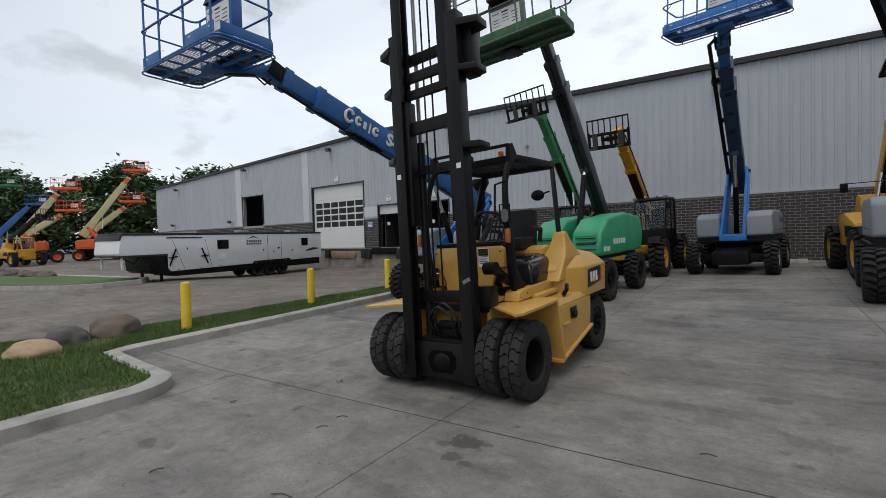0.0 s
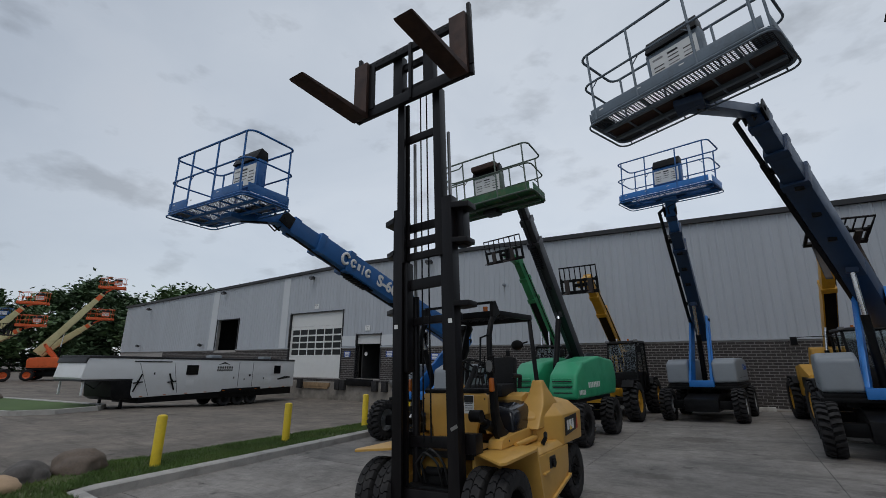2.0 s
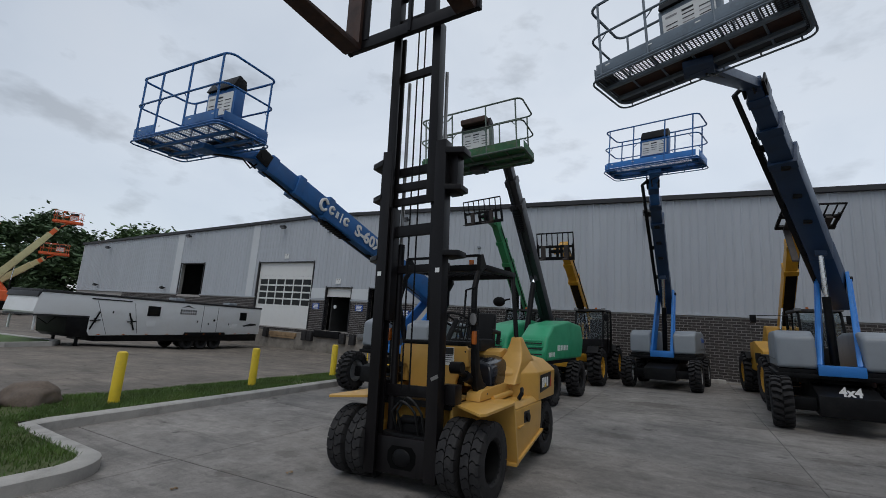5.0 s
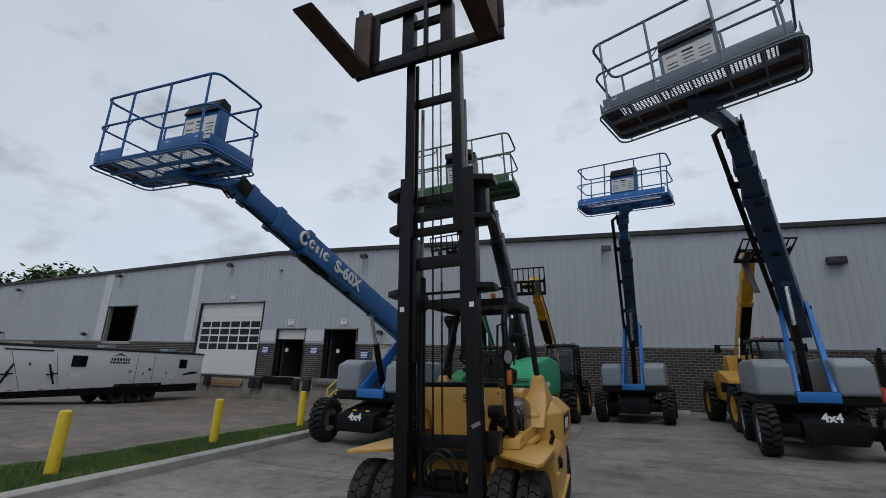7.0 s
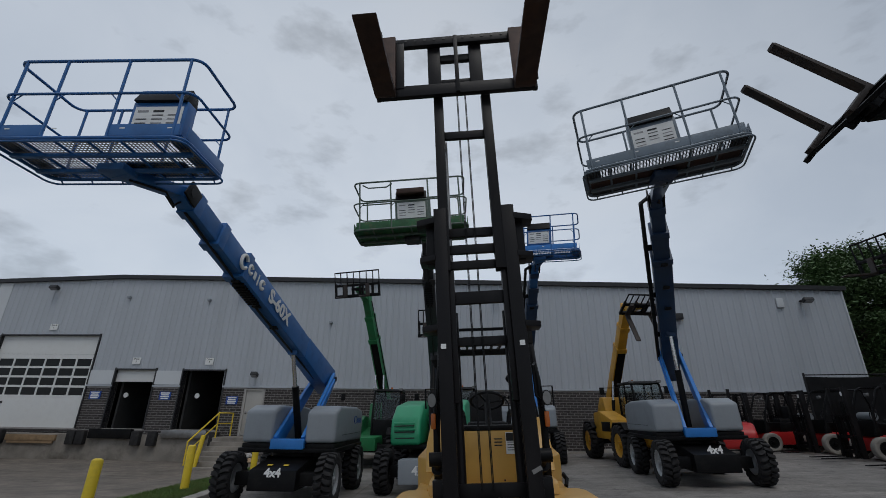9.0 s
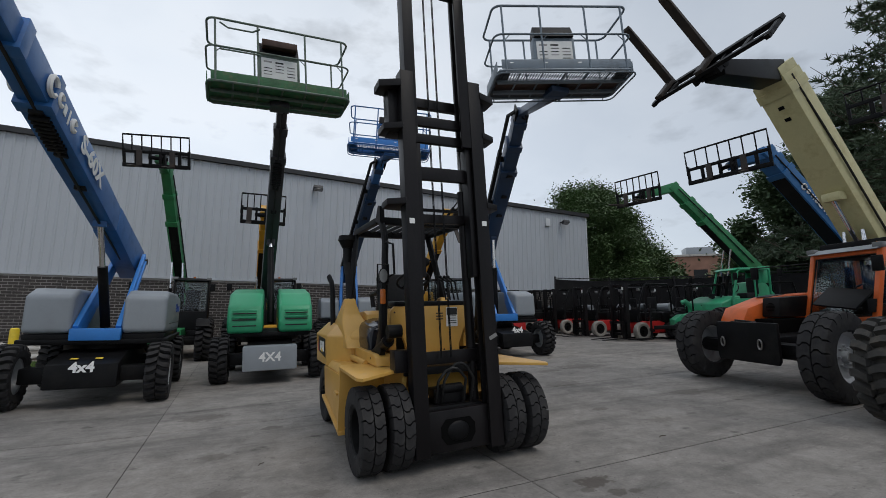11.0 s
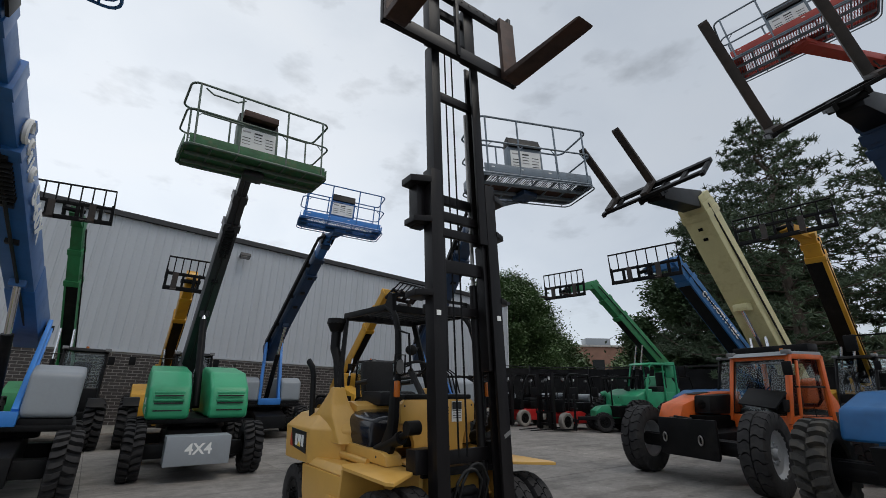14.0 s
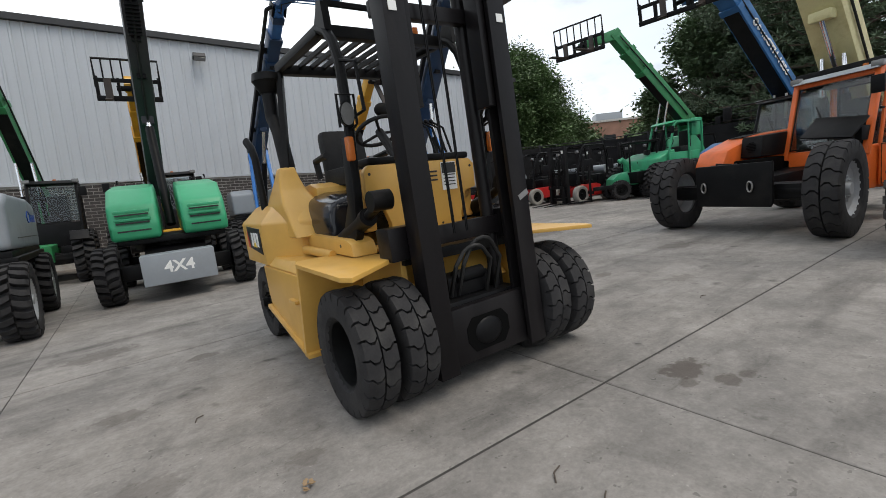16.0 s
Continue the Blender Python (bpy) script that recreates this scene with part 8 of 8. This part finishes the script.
FAR = dict(GENIE, cover=L_ORANGE, arm=L_ORANGE, boom=(T_CREAM, T_CREAM, L_ORANGE), rail=L_ORANGE, toe=L_ORANGE, deck=L_ORANGE, rim=L_ORANGE, bw=.5, bh=.6, tx=1.1, wy=1.6, r=.55, cz=2.2)
boom_lift(spot(-56.8, 17.3, 150), "orange boom lift with a cream boom raised in the far yard", FAR, (-57.6, 16.0, 2.6), (-55.9, 20.0, 9.0), (-55.7, 20.6, 9.6), 60, group="far boom lifts")
boom_lift(spot(-59.5, 18.3, 150), "orange boom lift beside another in the far yard", FAR, (-60.3, 17.0, 2.6), (-58.4, 20.3, 5.9), (-58.2, 20.9, 6.4), 60, group="far boom lifts")
boom_lift(spot(-57.8, 12.2, 170), "orange articulated boom lift in the far yard", FAR, (-58.3, 11.0, 2.4), (-57.6, 14.2, 7.0), (-57.5, 14.8, 7.4), 60, group="far boom lifts")
boom_lift(spot(-63, 13.2, 200), "orange boom lift with a lowered platform in the far yard", FAR, (-63.5, 12.0, 2.4), (-61.0, 15.2, 5.0), (-60.6, 15.8, 5.4), 60, group="far boom lifts")
boom_lift(spot(-70, 12.0, 170), "blue boom lift with a raised platform far off", dict(FAR, cover=G_BLUE, arm=G_BLUE, boom=(G_BLUE, G_BLUE, G_BLUE), rail=G_BLUE, toe=G_BLUE, deck=G_BLUE), (-70.5, 11, 2.4), (-69.4, 14.2, 6.4), (-69.3, 15, 6.6), 60, group="far boom lifts")
boom_lift(spot(-70, 9.0, 190), "green boom lift with a raised platform far off", dict(FAR, cover=S_GREEN, arm=S_GREEN, boom=(T_GREEN, T_GREEN, T_GREEN), rail=T_GREEN, toe=T_GREEN, deck=T_GREEN), (-70.5, 8, 2.4), (-69.8, 11.6, 8.4), (-69.7, 12.4, 8.6), 60, group="far boom lifts")
telehandler(spot(-53.4, 10.3, 100), "yellow telehandler with a black boom in the far yard", T_YELLOW, (-55.0, 10.0, 2.2), (-51.2, 11.4, 4.4), at_frame((-50.8, 11.6, 3.9), 110, 0), 1.4, boom_paint=BLACK, cab_paint=T_YELLOW, rim=T_YELLOW, group="far telehandlers")
RED = dict(GENIE, cover=L_RED, arm=L_RED, boom=(L_RED, L_RED, L_RED), rail=B_GREY, toe=L_RED, deck=L_RED, bx=.0)
boom_lift(spot(9.2, -1.6, -110), "red boom lift with a worn red platform held high", RED, (11.2, -1.8, 2.6), (6.5, 1.6, 8.15), (4.95, 2.53, 8.55), -78, -8, 0, 2.4, .9)

# twigs and leaf litter on the slabs
for x, y, L, a in ((-2.57, 3.34, .11, 40), (-2.54, 3.1, .1, 55), (-1.95, 2.3, .16, 20), (-.9, 2.2, .12, 130), (-3.0, 2.0, .09, 80), (.2, 4.1, .1, 10), (-3.7, 5.2, .08, 60)):
    tw = tube(bmn(), [(0, 0, 0), (L * .5, .01, .006), (L, -.012, .002)], .0035, 5)
    solid("twig", tw, BARK, "thin dark brown twig lying on the slabs", "twig", "twigs on the slabs", m=spot(x, y, a, .003))
for x, y in ((-3.35, 4.07), (-3.9, 3.1)):
    bm = bmn()
    rg = random.Random(int(x * 100))
    for k in range(9):
        o = Vector((rg.uniform(-.04, .04), rg.uniform(-.03, .03), rg.uniform(.004, .02)))
        beam(bm, o, o + Vector((rg.uniform(-.03, .03), rg.uniform(-.03, .03), .008)), .016, .002)
    solid("leaf_litter", bm, WOOD, "small clump of dry brown leaf litter", "litter", "litter on the slabs", m=spot(x, y, 0, .002), smooth=0)

# ---------- slabs, bricks and other pieces ----------
pavement = thing("pavement", Matrix(), "yard paved with worn concrete slabs and dark joints", "pavement", kind="structure")
SLAB_X, SLAB_Y, SLAB_R = 3.11, 3.28, .6
SR = Matrix.Translation((-1.69, 3.74, 0)) @ Matrix.Rotation(radians(SLAB_R), 4, "Z")


def slab_mesh(w):
    bm = bmn()
    a, b, g = w / 2 - .0028, SLAB_Y / 2 - .009, .007
    top = [(-a + g, -b + g, 0), (a - g, -b + g, 0), (a - g, b - g, 0), (-a + g, b - g, 0)]
    mid = [(-a, -b, -g * .6), (a, -b, -g * .6), (a, b, -g * .6), (-a, b, -g * .6)]
    low = [(-a, -b, -.03), (a, -b, -.03), (a, b, -.03), (-a, b, -.03)]
    loft(bm, [low, mid, top])
    return mesh_of("slab", bm, CONC, 0)


GN = Vector((-.034, -.012, 1)).normalized()
TILT = Vector((0, 0, 1)).rotation_difference(GN).to_matrix().to_4x4()
WIDE = 3.49
COLS = [(-SLAB_X / 2, slab_mesh(SLAB_X))] + [((k + .5) * WIDE, m) for m in (slab_mesh(WIDE),) for k in range(5)]
for cx, me in COLS:
    for j in range(-5, 5):
        c = SR @ Vector((cx, (j + .5) * SLAB_Y, 0))
        if c.x - SLAB_X / 2 < -5.45 or c.y > 18.9:
            continue
        z = .034 * (c.x + 2) + .012 * (max(-12, c.y) - 4.5) + random.uniform(-.0015, .0015)
        piece("slab", me, Matrix.Translation((c.x, c.y, z)) @ TILT @ Matrix.Rotation(radians(SLAB_R + random.choice((0, 180))), 4, "Z"), pavement)


def strip_slabs():
    """Slabs west of the fall line, level across, out to the kerb."""
    for j in range(-1, 5):
        r0, r1 = SR @ Vector((-SLAB_X - .003, j * SLAB_Y + .008, 0)), SR @ Vector((-SLAB_X - .003, (j + 1) * SLAB_Y - .008, 0))
        k = math.tan(radians(SLAB_R))
        P = [(-7.79, r0.y - k * (r0.x + 7.79)), (-5.5, r0.y - k * (r0.x + 5.5)), (r0.x, r0.y), (r1.x, r1.y), (-5.5, r1.y - k * (r1.x + 5.5)), (-7.79, r1.y - k * (r1.x + 7.79))]
        if r1.y > 19.5:
            continue
        bm = bmn()
        V = [bm.verts.new((x, y, gz(x, y) - .002)) for x, y in P]
        bm.faces.new((V[0], V[1], V[4], V[5]))
        bm.faces.new((V[1], V[2], V[3], V[4]))
        r = bmesh.ops.extrude_face_region(bm, geom=bm.faces[:])
        for v in r["geom"]:
            if isinstance(v, bmesh.types.BMVert):
                v.co.z -= .03
        bmesh.ops.recalc_face_normals(bm, faces=bm.faces)
        part("slab", bm, CONC, pavement, smooth=0)


strip_slabs()
for fx0, fx1 in ((-7.2, -5.5), (-5.5, 15.8)):
    part("joint_filler", flat_patch(fx0, -11.9, fx1, 18.8, -.007), JOINT, pavement, "dark grit packed in the joints", smooth=0)

# dark brick courses
BW, BH, BD, GAP = .305, .110, .03, .021


def brick_mesh(w):
    bm = bmn()
    box(bm, (0, 0, 0), (w - GAP, BD, BH - GAP))
    for f in [f for f in bm.faces if f.normal.y > .9]:
        bmesh.ops.delete(bm, geom=[f], context="FACES_ONLY")
    return mesh_of("brick", bm, BRICK, 0)


BRICK_ME = brick_mesh(BW)
_b = bmn()
xs = sorted({-44.0, BX1, -28.0, -13.9, *[v for o in OPEN for v in (o[0], o[2]) if -44 < v]})
for a, b in zip(xs, xs[1:]):
    m = (a + b) / 2
    lo = .72 if -28 < m < -13.9 else .32
    if any(o[0] < m < o[2] and o[1] < 1 for o in OPEN):
        continue
    span(_b, (a, WALL_Y - .013, lo), (b, WALL_Y + .018, BRICK_TOP - .062))
brick_wall = thing("brick_wall", Matrix(), "dark brick courses with pale mortar below the cladding", "brick wall", kind="structure")
part("mortar_bed", _b, MORTAR, brick_wall, smooth=0)
rest_v, rest_f = [], []
row = 0
z = .34
while z + BH < BRICK_TOP - .05:
    cz = z + BH / 2
    stops = sorted([-44.0] + [v for o in OPEN if o[1] - .1 < cz < o[3] + .1 for v in (o[0] - .06, o[2] + .06)] + ([-28.0, -13.9] if cz < .72 else []) + [BX1])
    if cz < .72:
        stops = [-44.0, -28.0, -13.9, BX1]
    for s0, s1 in zip(stops[::2], stops[1::2]):
        x = s0 - (BW / 2 if row % 2 else 0)
        while x < s1:
            x0, x1 = max(x, s0), min(x + BW, s1)
            x += BW
            if x1 - x0 < .05:
                continue
            cx = (x0 + x1) / 2
            if -2.9 < cx < .75 and x1 - x0 > BW - .001:
                piece("brick", BRICK_ME, Matrix.Translation((cx, WALL_Y - BD / 2 + .008, cz)), brick_wall)
                continue
            h0, h1, y = (x1 - x0 - GAP) / 2, (BH - GAP) / 2, WALL_Y - BD + .008 - random.uniform(0, .004)
            i = len(rest_v)
            rest_v += [(cx - h0, y, cz - h1), (cx + h0, y, cz - h1), (cx + h0, y, cz + h1), (cx - h0, y, cz + h1), (cx - h0, WALL_Y + .01, cz - h1), (cx + h0, WALL_Y + .01, cz - h1), (cx + h0, WALL_Y + .01, cz + h1), (cx - h0, WALL_Y + .01, cz + h1)]
            rest_f += [(i, i + 1, i + 2, i + 3), (i + 4, i, i + 3, i + 7), (i + 1, i + 5, i + 6, i + 2), (i + 3, i + 2, i + 6, i + 7), (i + 4, i + 5, i + 1, i)]
    z += BH
    row += 1
me = bpy.data.meshes.new("bricks")
me.from_pydata(rest_v, [], rest_f)
BR2 = BRICK.copy()
for nd in list(BR2.node_tree.nodes):
    if nd.bl_idname == "ShaderNodeObjectInfo":
        g2 = BR2.node_tree.nodes.new("ShaderNodeNewGeometry")
        for lk in list(nd.outputs["Random"].links):
            BR2.node_tree.links.new(g2.outputs["Random Per Island"], lk.to_socket)
me.materials.append(BR2)
ob = new("bricks", me)
ob.parent = brick_wall
tagged(ob, kind="stuff")
